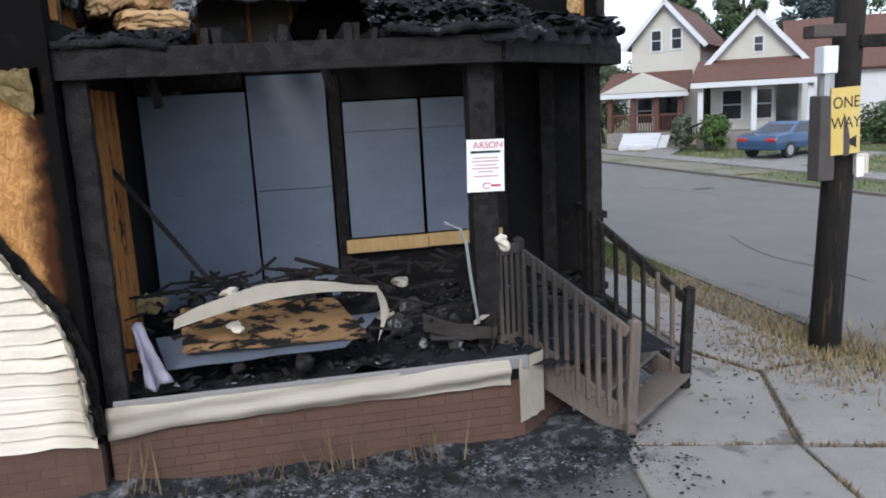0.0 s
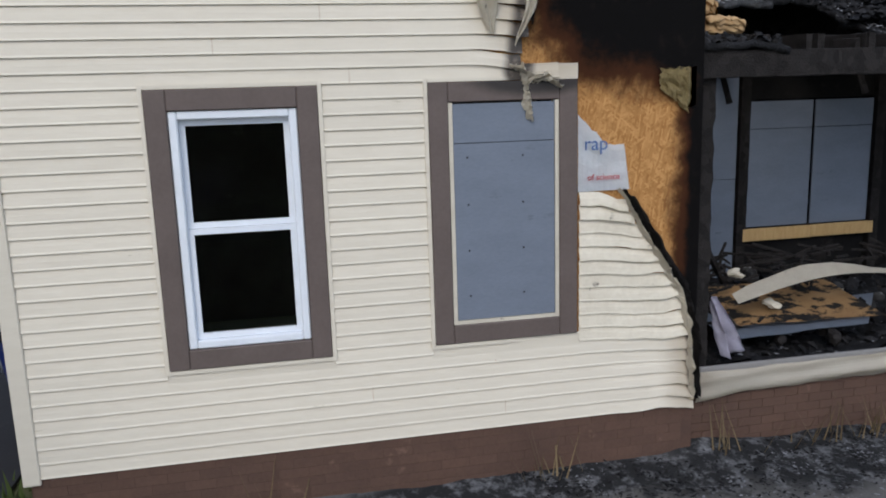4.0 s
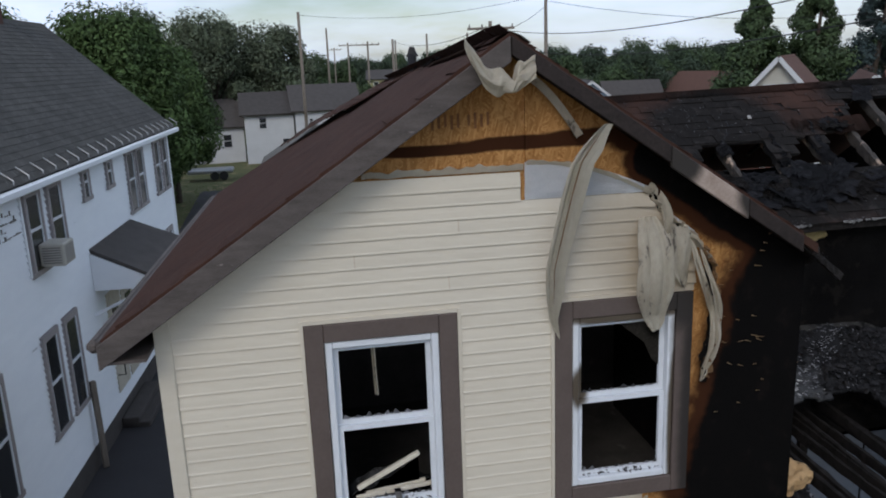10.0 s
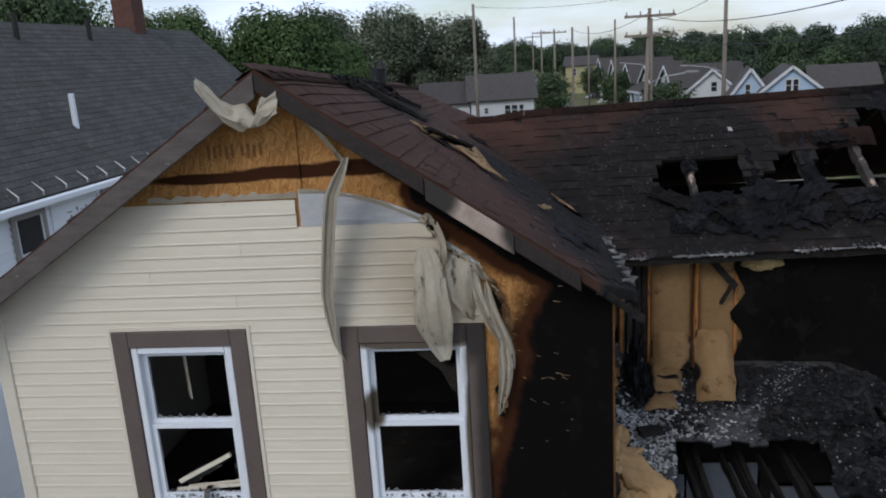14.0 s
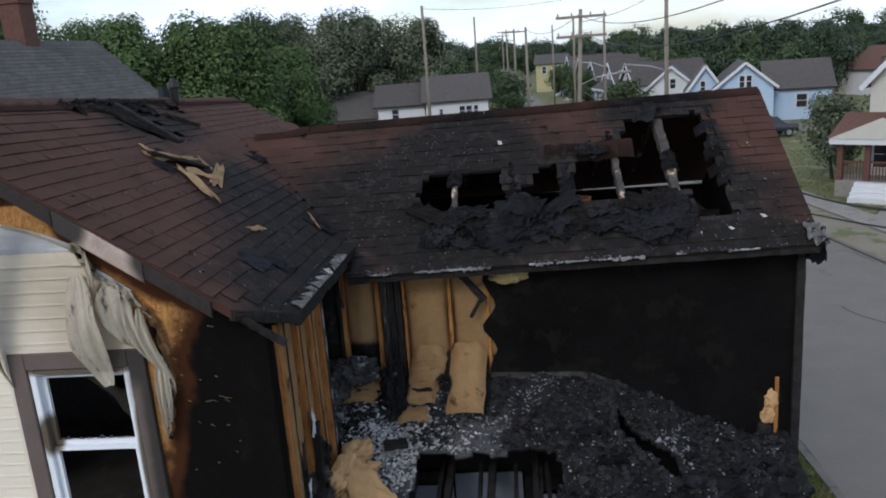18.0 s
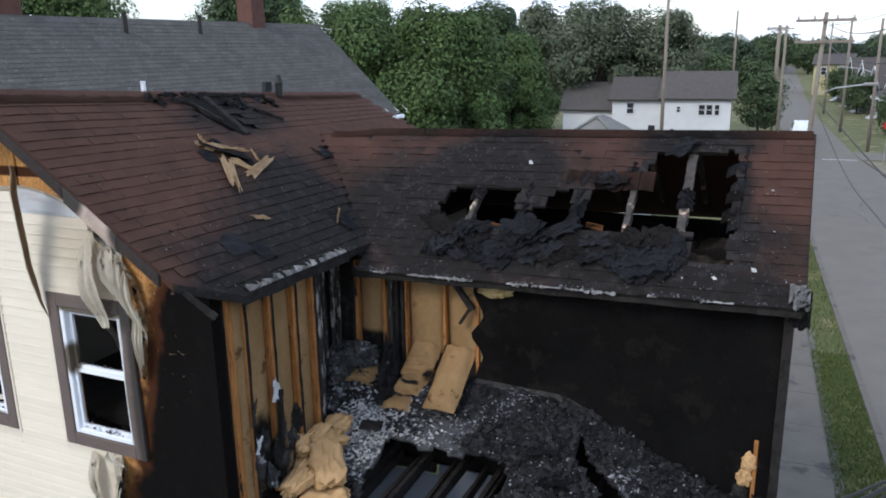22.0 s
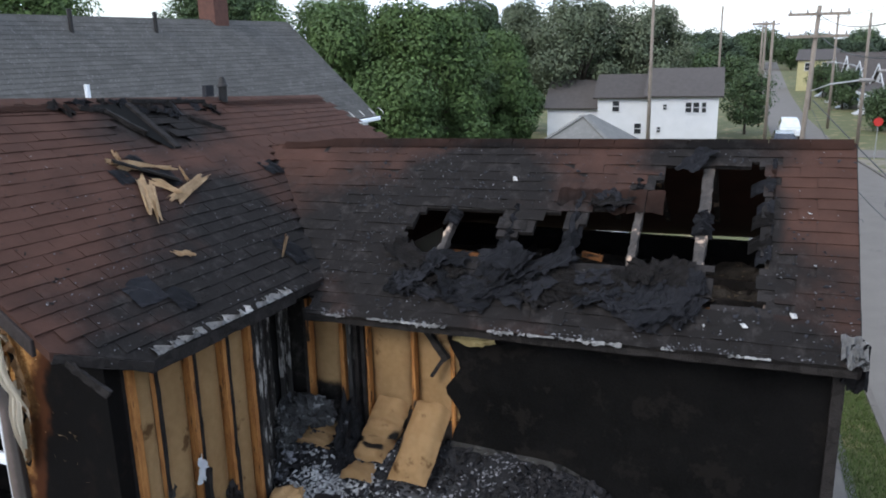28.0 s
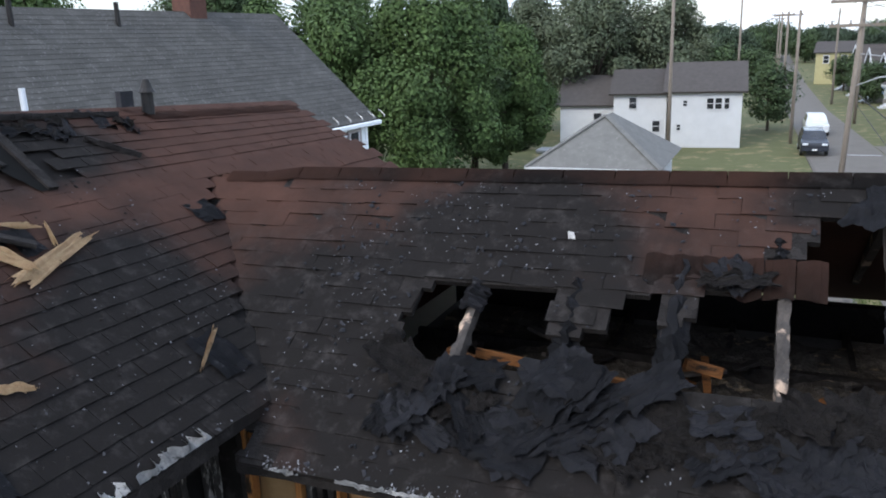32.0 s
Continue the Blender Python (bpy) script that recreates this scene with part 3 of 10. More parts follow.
def setting(name, bm, material, label, category, smooth=False, kind="structure"):
    me = bm if isinstance(bm, bpy.types.Mesh) else as_mesh(name, bm, material, smooth)
    return tagged(new(name, me), label, category, kind=kind)


def box(bm, x0, y0, z0, x1, y1, z1, m=None):
    vs = [bm.verts.new((x, y, z)) for z in (z0, z1) for y in (y0, y1) for x in (x0, x1)]
    if m is not None:
        for v in vs:
            v.co = m @ v.co
    for f in ((0, 2, 3, 1), (4, 5, 7, 6), (0, 1, 5, 4), (2, 6, 7, 3), (0, 4, 6, 2), (1, 3, 7, 5)):
        bm.faces.new([vs[i] for i in f])
    return vs


def bevel(bm, w, seg=1):
    bmesh.ops.bevel(bm, geom=bm.edges[:], offset=w, segments=seg, affect="EDGES", profile=0.6, clamp_overlap=True)
    return bm


def bbox(x0, y0, z0, x1, y1, z1, w=0.006, m=None):
    bm = bmesh.new()
    box(bm, x0, y0, z0, x1, y1, z1, m)
    return bevel(bm, w) if w else bm


def along(a, b, up=(0, 0, 1)):
    """A frame whose x runs from a to b."""
    a, b = Vector(a), Vector(b)
    x = (b - a).normalized()
    y = Vector(up).cross(x)
    if y.length < 1e-4:
        y = Vector((0, 1, 0)).cross(x)
    y.normalize()
    z = x.cross(y)
    return Matrix((x, y, z)).transposed().to_4x4(), (b - a).length


def beam(bm, a, b, w, h, up=(0, 0, 1)):
    r, n = along(a, b, up)
    return box(bm, 0, -w / 2, -h / 2, n, w / 2, h / 2, Matrix.Translation(a) @ r)


def rough_beam(a, b, w, h, bite=0.25, seg=14, up=(0, 0, 1), seed=1):
    """A beam that fire has eaten into."""
    bm = bmesh.new()
    r, n = along(a, b, up)
    m = Matrix.Translation(a) @ r
    rings = []
    for i in range(seg + 1):
        ring = []
        for j, (p, q) in enumerate(((-1, -1), (0, -1.05), (1, -1), (1.05, 0), (1, 1), (0, 1.05), (-1, 1), (-1.05, 0))):
            k = 1 - bite * abs(noise.noise((i * 0.9 + seed * 7.1, j * 1.3, seed)))
            ring.append(bm.verts.new(m @ Vector((n * i / seg, p * w / 2 * k, q * h / 2 * k))))
        rings.append(ring)
    for a_, b_ in zip(rings, rings[1:]):
        for j in range(8):
            bm.faces.new((a_[j], a_[(j + 1) % 8], b_[(j + 1) % 8], b_[j]))
    bm.faces.new(rings[0][::-1])
    bm.faces.new(rings[-1])
    return bm


def tube(bm, pts, r, n=8, r2=None):
    pts = [Vector(p) for p in pts]
    rings = []
    for i, p in enumerate(pts):
        d = (pts[min(i + 1, len(pts) - 1)] - pts[max(i - 1, 0)]).normalized()
        a = d.orthogonal().normalized()
        b = d.cross(a)
        k = r if r2 is None else r + (r2 - r) * i / (len(pts) - 1)
        rings.append([bm.verts.new(p + k * (a * math.cos(2 * math.pi * j / n) + b * math.sin(2 * math.pi * j / n))) for j in range(n)])
    for a_, b_ in zip(rings, rings[1:]):
        best = min(range(n), key=lambda s: (a_[0].co - b_[s].co).length)
        for j in range(n):
            bm.faces.new((a_[j], a_[(j + 1) % n], b_[(j + 1 + best) % n], b_[(j + best) % n]))
    bm.faces.new(rings[0][::-1])
    bm.faces.new(rings[-1])
    return bm


def prism(bm, poly, z0, z1):
    lo = [bm.verts.new((x, y, z0)) for x, y in poly]
    hi = [bm.verts.new((x, y, z1)) for x, y in poly]
    n = len(poly)
    bm.faces.new(lo[::-1])
    bm.faces.new(hi)
    for i in range(n):
        bm.faces.new((lo[i], lo[(i + 1) % n], hi[(i + 1) % n], hi[i]))
    return bm


def sheet(fn, nu, nv, thick=0.0):
    """A curved sheet from a function of u and v in 0..1."""
    bm = bmesh.new()
    g = [[bm.verts.new(fn(i / nu, j / nv)) for j in range(nv + 1)] for i in range(nu + 1)]
    for i in range(nu):
        for j in range(nv):
            bm.faces.new((g[i][j], g[i + 1][j], g[i + 1][j + 1], g[i][j + 1]))
    if thick:
        bmesh.ops.solidify(bm, geom=bm.faces[:], thickness=thick)
    return bm


def fast_mesh(name, verts, faces, material):
    me = bpy.data.meshes.new(name)
    me.from_pydata(verts, [], faces)
    me.materials.append(material)
    return me


def lettering(name, words, size, m, material, parent, label=""):
    cu = bpy.data.curves.new(name, "FONT")
    cu.body, cu.size, cu.extrude = words, size, 0.0008
    cu.align_x, cu.align_y = "CENTER", "CENTER"
    ob = new(name, cu)
    dg = bpy.context.evaluated_depsgraph_get()
    me = bpy.data.meshes.new_from_object(ob.evaluated_get(dg))
    bpy.data.objects.remove(ob)
    me.transform(m)
    me.materials.clear()
    me.materials.append(material)
    return part(name, me, material, parent, label)


FACE_FRONT = pose(0, 0, 0, 90, 0, 0)


def chips(name, spots, size, material, parent, label, flat=0.35, kind="stuff"):
    """Many small flat scraps lying at the given places, each (place, normal)."""
    verts, faces = [], []
    for p, nrm in spots:
        q = Vector(nrm).normalized()
        a = q.orthogonal().normalized()
        a.rotate(Matrix.Rotation(rng.uniform(0, 6.3), 3, q))
        a = (a + q * rng.uniform(-flat, flat)).normalized()
        b = q.cross(a).normalized()
        s = size * rng.uniform(0.4, 1.5)
        k = rng.uniform(0.35, 0.9)
        c = Vector(p) + q * s * 0.15
        i = len(verts)
        for u, v in ((-1, -1), (1, -0.7), (0.8, 1), (-0.7, 0.8)):
            verts.append(c + a * u * s * rng.uniform(0.6, 1.1) + b * v * s * k * rng.uniform(0.6, 1.1))
        verts.append(c + q * s * rng.uniform(0.2, 0.5))
        faces += [(i, i + 1, i + 4), (i + 1, i + 2, i + 4), (i + 2, i + 3, i + 4), (i + 3, i, i + 4)]
    me = fast_mesh(name, verts, faces, material)
    if parent is None:
        return tagged(new(name, me), label, "debris", kind=kind)
    return part(name, me, material, parent, label, kind=kind)


# ---- the plan, in metres ----
AX0, AX1, AY0, AY1 = -6.08, -1.20, 5.57, 12.4   # gabled block
ARX, ARZ = -3.62, 7.58                           # its ridge line and ridge height
BX1, BY0, BY1 = 3.64, 8.15, 11.75               # side wing
BZE, BRY, BRZ = 5.52, 9.95, 6.83
SLOPE_W, SLOPE_E = 0.662, 0.682
DECK = 0.64
PORCH = [(-1.20, 5.68), (1.95, 5.68), (3.35, 7.15), (3.35, 8.15), (-1.20, 8.15)]

# ---- ground ----
bm = bmesh.new()
bmesh.ops.create_grid(bm, x_segments=2, y_segments=2, size=1500)
bmesh.ops.translate(bm, verts=bm.verts[:], vec=(0, 600, -0.06))
setting("ground", bm, M["soil"], "dry patchy lawn ground stretching to the horizon", "ground")
# yard of cinders in front of the house
def yard(u, v):
    x, y = -7.2 + 9.9 * u, 1.0 + 5.0 * v
    return (x, y, -0.035 + 0.15 * max(0, 1 - abs(y - 5.7) / 0.75) * (0.6 + 0.5 * noise.noise((x * 1.3, y, 3))) + 0.025 * noise.noise((x * 4, y * 4, 0)) + 0.012 * noise.noise((x * 15, y * 15, 2)))
setting("yard", sheet(yard, 130, 70), M["dirt"], "cindery dirt yard strewn with ash", "ground", smooth=True)
bm = bmesh.new()
prism(bm, [(-9.9, -6), (-6.5, -6), (-6.5, 33), (-5.6, 38), (-5.6, 50), (-11.6, 50), (-11.2, 38), (-9.9, 33)], -0.05, -0.015)
setting("driveway", bm, M["drive"], "dark asphalt driveway between two houses", "driveway")
bm = bmesh.new()
prism(bm, [(-13, -30), (-6.4, -30), (-6.4, 3.4), (-9.3, 3.7), (-9.9, 3.4), (-13, 3.4)], -0.05, -0.008)
setting("driveway_apron", bm, M["concrete"], "pale concrete driveway apron", "driveway")

# concrete pavement slabs at the corner
SLABS = thing("pavement", (4, 5, 0), "cracked grey concrete corner pavement with weedy joints", "pavement", kind="structure")
for i, poly in enumerate([
        [(2.72, 5.35), (3.86, 5.02), (4.45, 6.4), (4.12, 7.2), (3.4, 6.55)], [(2.62, 5.28), (2.2, 3.2), (3.5, 2.8), (3.84, 4.94)], [(3.93, 4.98), (5.35, 4.5), (5.6, 6.5), (4.52, 6.4)],
        [(3.9, 4.88), (3.56, 2.8), (5.0, 2.3), (5.35, 4.42)], [(4.2, 7.26), (4.5, 6.5), (5.3, 6.6), (5.1, 8.9), (4.25, 9.2)], [(4.25, 9.3), (5.0, 9.0), (4.9, 12.0), (3.95, 12.0)]]):
    bm = bmesh.new()
    cx, cy = sum(p[0] for p in poly) / len(poly), sum(p[1] for p in poly) / len(poly)
    prism(bm, [(cx + (px - cx) * 1.022, cy + (py - cy) * 1.022) for px, py in poly], -0.08, -0.005 + 0.006 * (i % 3))
    part("slab", bevel(bm, 0.012), M["concrete"], SLABS)
for i in range(16):
    bm = bmesh.new()
    y = 12.05 + 1.75 * i
    k0, k1 = 0.042 * (y - 13), 0.042 * (y - 11.3)
    prism(bm, [(3.72 - k0, y), (4.86 - k0, y), (4.86 - k1, y + 1.738), (3.72 - k1, y + 1.738)], -0.08, -0.006 + 0.004 * (i % 3))
    part("slab", bevel(bm, 0.012), M["pave_dark"], SLABS)
bm = bmesh.new()
box(bm, 2.0, -20, -0.09, 6.2, 12, -0.04)
prism(bm, [(3.5, 12), (5.1, 12), (3.8, 41), (2.3, 41)], -0.09, -0.04)
part("bed", bm, M["dirt"], SLABS, "cinder dirt between slabs")

bm = bmesh.new()
ROAD_R = [(14.0, -60), (14.0, 12), (13.1, 22), (11.5, 36), (9.5, 51), (8.2, 61), (6.3, 93), (5.4, 130), (3.6, 300)]
ROAD_L = [(6.0, -60), (6.0, 14), (5.15, 29), (4.5, 42), (3.7, 60), (2.4, 93), (1.6, 130), (0.0, 300)]


def on_line(line, y):
    """x of a street edge at y."""
    for (xa, ya), (xb, yb) in zip(line, line[1:]):
        if y <= yb:
            return xa + (xb - xa) * (y - ya) / (yb - ya)
    return line[-1][0]


prism(bm, ROAD_R + ROAD_L[::-1], -0.3, -0.03)
ROAD = setting("road", bm, M["asphalt"], "worn grey asphalt side street", "road")
cr = random.Random(17)
for k in range(16):
    # wandering tar-filled cracks
    x, y, a = cr.uniform(6.8, 12.5), cr.uniform(8, 46), cr.choice((0.1, 1.5, 1.6, 0.3, -0.1)) + cr.uniform(-0.15, 0.15)
    x = min(x, on_line(ROAD_R, y) - 1.2)
    pts = []
    for i in range(14):
        pts.append((x, y))
        a += cr.uniform(-0.25, 0.25)
        x, y = x + 0.3 * math.sin(a), y + 0.3 * math.cos(a)
        x = max(on_line(ROAD_L, y) + 0.15, min(on_line(ROAD_R, y) - 0.15, x))
    verts, faces = [], []
    for i, (px_, py_) in enumerate(pts):
        w = 0.012 + 0.012 * cr.random()
        verts += [(px_ - w, py_ - w * 0.5, -0.026), (px_ + w, py_ + w * 0.5, -0.026)]
        if i:
            faces.append((2 * i - 2, 2 * i - 1, 2 * i + 1, 2 * i))
    part("crack", fast_mesh("crack", verts, faces, M["drive"]), None, ROAD)
for x, y, w, l in ((11.2, 19.5, 0.55, 0.35), (6.9, 19.5, 0.25, 0.22), (6.8, 18.9, 0.22, 0.16), (9.4, 33, 0.6, 0.9)):
    part("patch", sheet(lambda u, v, x=x, y=y, w=w, l=l: (x + w * (u - 0.5) * (1 + 0.2 * noise.noise((v * 4, x, 0))), y + l * (v - 0.5) * (1 + 0.2 * noise.noise((u * 4, y, 1))), -0.026), 6, 6), M["drive"], ROAD, "dark tar patch")
bm = bmesh.new()
prism(bm, [(8.3, 61.0), (80, 60), (80, 64.5), (8.0, 65.2)], -0.3, -0.028)
setting("cross_road", bm, M["asphalt"], "far asphalt cross street", "road")
for line, side, y0, y1, nm in ((ROAD_L, -1, -60, 60, "kerb_near"), (ROAD_R, 1, -60, 61, "kerb_far")):
    bm = bmesh.new()
    for k in range(int((y1 - y0) / 2.5)):
        a, b = y0 + 2.5 * k, y0 + 2.5 * k + 2.48
        xa, xb = on_line(line, a), on_line(line, b)
        q = [(xa, a), (xb, b), (xb + 0.15 * side, b), (xa + 0.15 * side, a)]
        prism(bm, q if side < 0 else q[::-1], -0.2, -0.012 if side < 0 else 0.04)
    setting(nm, bm, M["pave_dark"], "worn concrete street kerb", "kerb")
bm = bmesh.new()
prism(bm, [(16.4, -40), (17.6, -40), (17.4, 12), (16.6, 22), (14.9, 36), (12.8, 51), (11.4, 60), (10.2, 60), (11.6, 51), (13.7, 36), (15.4, 22), (16.2, 12)], -0.1, 0.03)
setting("far_pavement", bm, M["concrete"], "concrete pavement across the street", "pavement")
bm = bmesh.new()
prism(bm, [(13.3, 22), (11.7, 36), (9.7, 51), (8.5, 60), (10.1, 59.9), (11.5, 51), (13.6, 36), (15.3, 22)], -0.1, -0.012)
setting("far_verge", bm, M["verge_dirt"], "bare sandy verge between kerb and pavement", "ground")
for nm, pts in (("front_walk", [(15.2, 29.6), (18.2, 33.6), (17.0, 34.4), (14.6, 31.0)]), ("parking_pad", [(15.3, 22.4), (21.5, 24.8), (21.0, 28.2), (15.0, 26.2)])):
    bm = bmesh.new()
    prism(bm, pts, -0.1, 0.035)
    setting(nm, bm, M["concrete"], "concrete path across the lawn", "path")


def blades(name, n, where, height, material, label, thin=0.10):
    verts, faces = [], []
    for _ in range(n):
        x, y, z = where()
        a = rng.uniform(0, 6.3)
        h = height * rng.uniform(0.5, 1.3)
        dx, dy = 0.25 * h * math.cos(a), 0.25 * h * math.sin(a)
        w = thin * h + 0.003
        i = len(verts)
        verts += [(x - w * math.sin(a), y + w * math.cos(a), z), (x + w * math.sin(a), y - w * math.cos(a), z), (x + dx * 2 * rng.uniform(0.3, 1.3), y + dy * 2, z + h)]
        faces.append((i, i + 1, i + 2))
    return tagged(new(name, fast_mesh(name, verts, faces, material)), label, "grass", kind="stuff")


blades("verge_grass", 22000, lambda: (lambda y: (rng.uniform(4.92 - 0.042 * (y - 12), on_line(ROAD_L, y) - 0.17), y, -0.05))(rng.uniform(11.5, 40) if rng.random() < 0.5 else rng.uniform(10.5, 22)), 0.075, M["grass"], "strip of mown grass along the pavement")
blades("dry_verge_grass", 7000, lambda: (rng.uniform(4.6, 5.85), rng.uniform(7.3, 12.5), -0.05), 0.07, M["straw"], "dry straw-coloured grass by the kerb")
blades("pole_weeds", 2600, lambda: (5.4 + rng.gauss(0, 0.42), 6.6 + rng.gauss(0, 0.6), -0.03), 0.10, M["straw"], "dead brown grass round the foot of a pole")
def joint_weeds():
    (xa, ya), (xb, yb) = rng.choice((((2.66, 5.32), (3.88, 4.97)), ((3.88, 4.97), (4.5, 6.42)), ((3.88, 4.95), (5.35, 4.46)), ((3.86, 4.9), (3.54, 2.9)), ((4.48, 6.45), (5.4, 6.55)), ((4.16, 7.23), (4.48, 6.45))))
    f = rng.choice((0.12, 0.3, 0.34, 0.62, 0.8, 0.97)) + rng.gauss(0, 0.05)
    return (xa + (xb - xa) * f + rng.gauss(0, 0.025), ya + (yb - ya) * f + rng.gauss(0, 0.025), -0.02)


blades("joint_weeds", 900, joint_weeds, 0.05, M["weed_dry"], "dry brown weeds in the pavement joints", 0.06)
bits = [((4.4 + rng.gauss(0, 0.75), 7.0 + rng.gauss(0, 0.7), 0.005), (0, 0, 1)) for _ in range(420)]
chips("pavement_litter", [b for b in bits if 3.5 < b[0][0] < 5.6], 0.020, M["bark"], None, "dead leaves and bark scraps on the pavement")
blades("wall_weeds", 85, lambda: (rng.choice((-0.95, -0.2, 0.35, 0.5, 1.1, -2.4, -4.5)) + rng.gauss(0, 0.13), 5.48 + rng.gauss(0, 0.04), 0.02), 0.36, M["weed_dry"], "dry weed stalks against the foundation", 0.012)
blades("corner_weeds", 1500, lambda: (-6.35 + rng.gauss(0, 0.22), 5.2 + rng.gauss(0, 0.5), -0.03), 0.16, M["grass"], "green weeds by the house corner")
blades("far_lawn_grass", 16000, lambda: (rng.uniform(14.2, 24), rng.uniform(14, 52), -0.06), 0.10, M["grass"], "mown lawn across the street")
blades("back_lawn_grass", 9000, lambda: (rng.uniform(-16, -1), rng.uniform(37, 53), -0.06), 0.10, M["grass"], "green back lawn behind the houses")

bits = [((rng.uniform(-2.5, 2.9), 5.15 + rng.gauss(0, 0.32), 0.0 + rng.uniform(0, 0.05)), (0, 0, 1)) for _ in range(3000)]
chips("yard_ash_flakes", [b for b in bits if b[0][1] < 5.6 and noise.noise((b[0][0] * 2, b[0][1] * 2, 4)) > 0.0], 0.012, M["ashflake"], None, "pale ash scraps strewn on dirt")
bits = [((rng.uniform(-2.8, 3.0), 5.2 + rng.gauss(0, 0.4), 0.0 + rng.uniform(0, 0.06)), (0, 0, 1)) for _ in range(3600)]
chips("yard_char_flakes", [b for b in bits if b[0][1] < 5.6 and noise.noise((b[0][0] * 2, b[0][1] * 2, 4)) < 0.15], 0.017, M["charflake"], None, "black charred scraps strewn on dirt")

# ---- burnt house: gabled block ----
FRONT_WINDOWS = [(-5.09, 1.11, -4.00, 2.97), (-3.26, 1.12, -2.19, 2.97), (-5.09, 3.98, -3.99, 5.65), (-3.25, 3.98, -2.15, 5.65)]


def roof_under(x):
    return ARZ - 0.10 - (ARX - x) * SLOPE_W if x < ARX else ARZ - 0.10 - (x - ARX) * SLOPE_E


def one_skin(bm):
    """Weld boxes that share faces into one body."""
    bmesh.ops.remove_doubles(bm, verts=bm.verts[:], dist=1e-4)
    seen = {}
    for f in bm.faces:
        seen.setdefault(frozenset(f.verts), []).append(f)
    bmesh.ops.delete(bm, geom=[f for fs in seen.values() if len(fs) > 1 for f in fs], context="FACES_ONLY")


def wall_with_openings(bm, x0, x1, z0, z1, y0, y1, holes):
    xs = sorted({x0, x1, *[v for h in holes for v in (h[0], h[2])]})
    zs = sorted({z0, z1, *[v for h in holes for v in (h[1], h[3])]})
    for xa, xb in zip(xs, xs[1:]):
        for za, zb in zip(zs, zs[1:]):
            cx, cz = (xa + xb) / 2, (za + zb) / 2
            if not any(h[0] < cx < h[2] and h[1] < cz < h[3] for h in holes):
                box(bm, xa, y0, za, xb, y1, zb)
    one_skin(bm)


holes = [(a + 0.13, b + 0.13, c - 0.13, d - 0.13) for a, b, c, d in FRONT_WINDOWS]
bm = bmesh.new()
wall_with_openings(bm, AX0, AX1, 0.42, 5.66, AY0 + 0.02, AY0 + 0.16, holes)
lo, hi = 5.66, roof_under(ARX)
vs = [bm.verts.new((x, y, z)) for y in (AY0 + 0.02, AY0 + 0.16) for x, z in ((AX0, lo), (AX1, lo), (AX1, roof_under(AX1)), (ARX, hi), (AX0, roof_under(AX0)))]
bm.faces.new(vs[:5])
bm.faces.new(vs[:4:-1])
for i in range(5):
    bm.faces.new((vs[i], vs[i + 5], vs[(i + 1) % 5 + 5], vs[(i + 1) % 5]))
WALL_FRONT = setting("wall_front", bm, M["osb"], "gable wall of scorched strand board under cream vinyl siding", "wall")
bm = bmesh.new()
box(bm, AX0, AY0 + 0.17, 0.42, AX0 + 0.14, AY1, 5.56)
wl = setting("wall_west", bm, M["siding"], "cream vinyl side wall along the driveway", "wall")
bm = bmesh.new()
box(bm, AX0, AY1, 0.42, AX1, AY1 + 0.14, 5.4)
box(bm, -4.6, AY1, 5.4, -2.5, AY1 + 0.14, 6.1)
setting("wall_back", bm, M["siding"], "cream back wall", "wall")
bm = bmesh.new()
box(bm, AX0 + 0.15, AY0 + 0.17, 3.2, AX1 - 0.15, AY1 - 0.01, 3.4)
setting("upper_floor", bm, M["soot"], "charred upper floor inside the house", "floor")
bm = bmesh.new()
box(bm, AX0 + 0.15, AY0 + 0.17, 5.68, AX1 - 0.15, AY1 - 0.01, 5.74)
setting("ceiling", bm, M["soot"], "soot-black upstairs ceiling", "ceiling")
bm = bmesh.new()
box(bm, AX0 + 0.15, 9.0, 0.5, AX1 - 0.15, 9.1, 5.66)
box(bm, -3.66, AY0 + 0.18, 0.5, -3.56, 8.98, 3.18)
setting("inner_wall", bm, M["soot"], "soot-black inner partition wall", "wall")

# brick foundation
bm = bmesh.new()
box(bm, AX0 + 0.03, AY0 + 0.008, -0.1, AX1 - 0.02, AY0 + 0.3, 0.43)
box(bm, AX0 + 0.03, AY0 + 0.3, -0.1, AX0 + 0.3, AY1, 0.43)
FOUND = setting("foundation", bm, M["mortar"], "red-brown brick foundation with dirty joints", "foundation")


def brick_mesh(w):
    bm = bmesh.new()
    box(bm, 0.0015, 0, 0.0015, w - 0.0015, 0.06, 0.0725)
    return as_mesh("brick", bevel(bm, 0.0015), M["brick"])


BRICK, HALF = brick_mesh(0.215), brick_mesh(0.105)


def bricks(parent, origin, way, n, courses):
    """Courses of bricks from origin along the unit vector way, faces outwards to its right."""
    ang = math.atan2(way[1], way[0])
    for c in range(courses):
        for i in range(n + (c % 2)):
            half = c % 2 and i in (0, n)
            d = 0.215 * i - (0.1075 if c % 2 and i else 0)
            ob = new("brick", HALF if half else BRICK)
            ob.parent = parent
            if parent.data is None:
                ob.matrix_parent_inverse = Matrix.Translation(-parent.location)
            ob.matrix_basis = Matrix.Translation((origin[0] + way[0] * d, origin[1] + way[1] * d, origin[2] + 0.074 * c)) @ pose(0, 0, 0, 0, 0, math.degrees(ang))


bricks(FOUND, (AX0 + 0.04, AY0 + 0.005, 0.0), (1, 0), 22, 6)


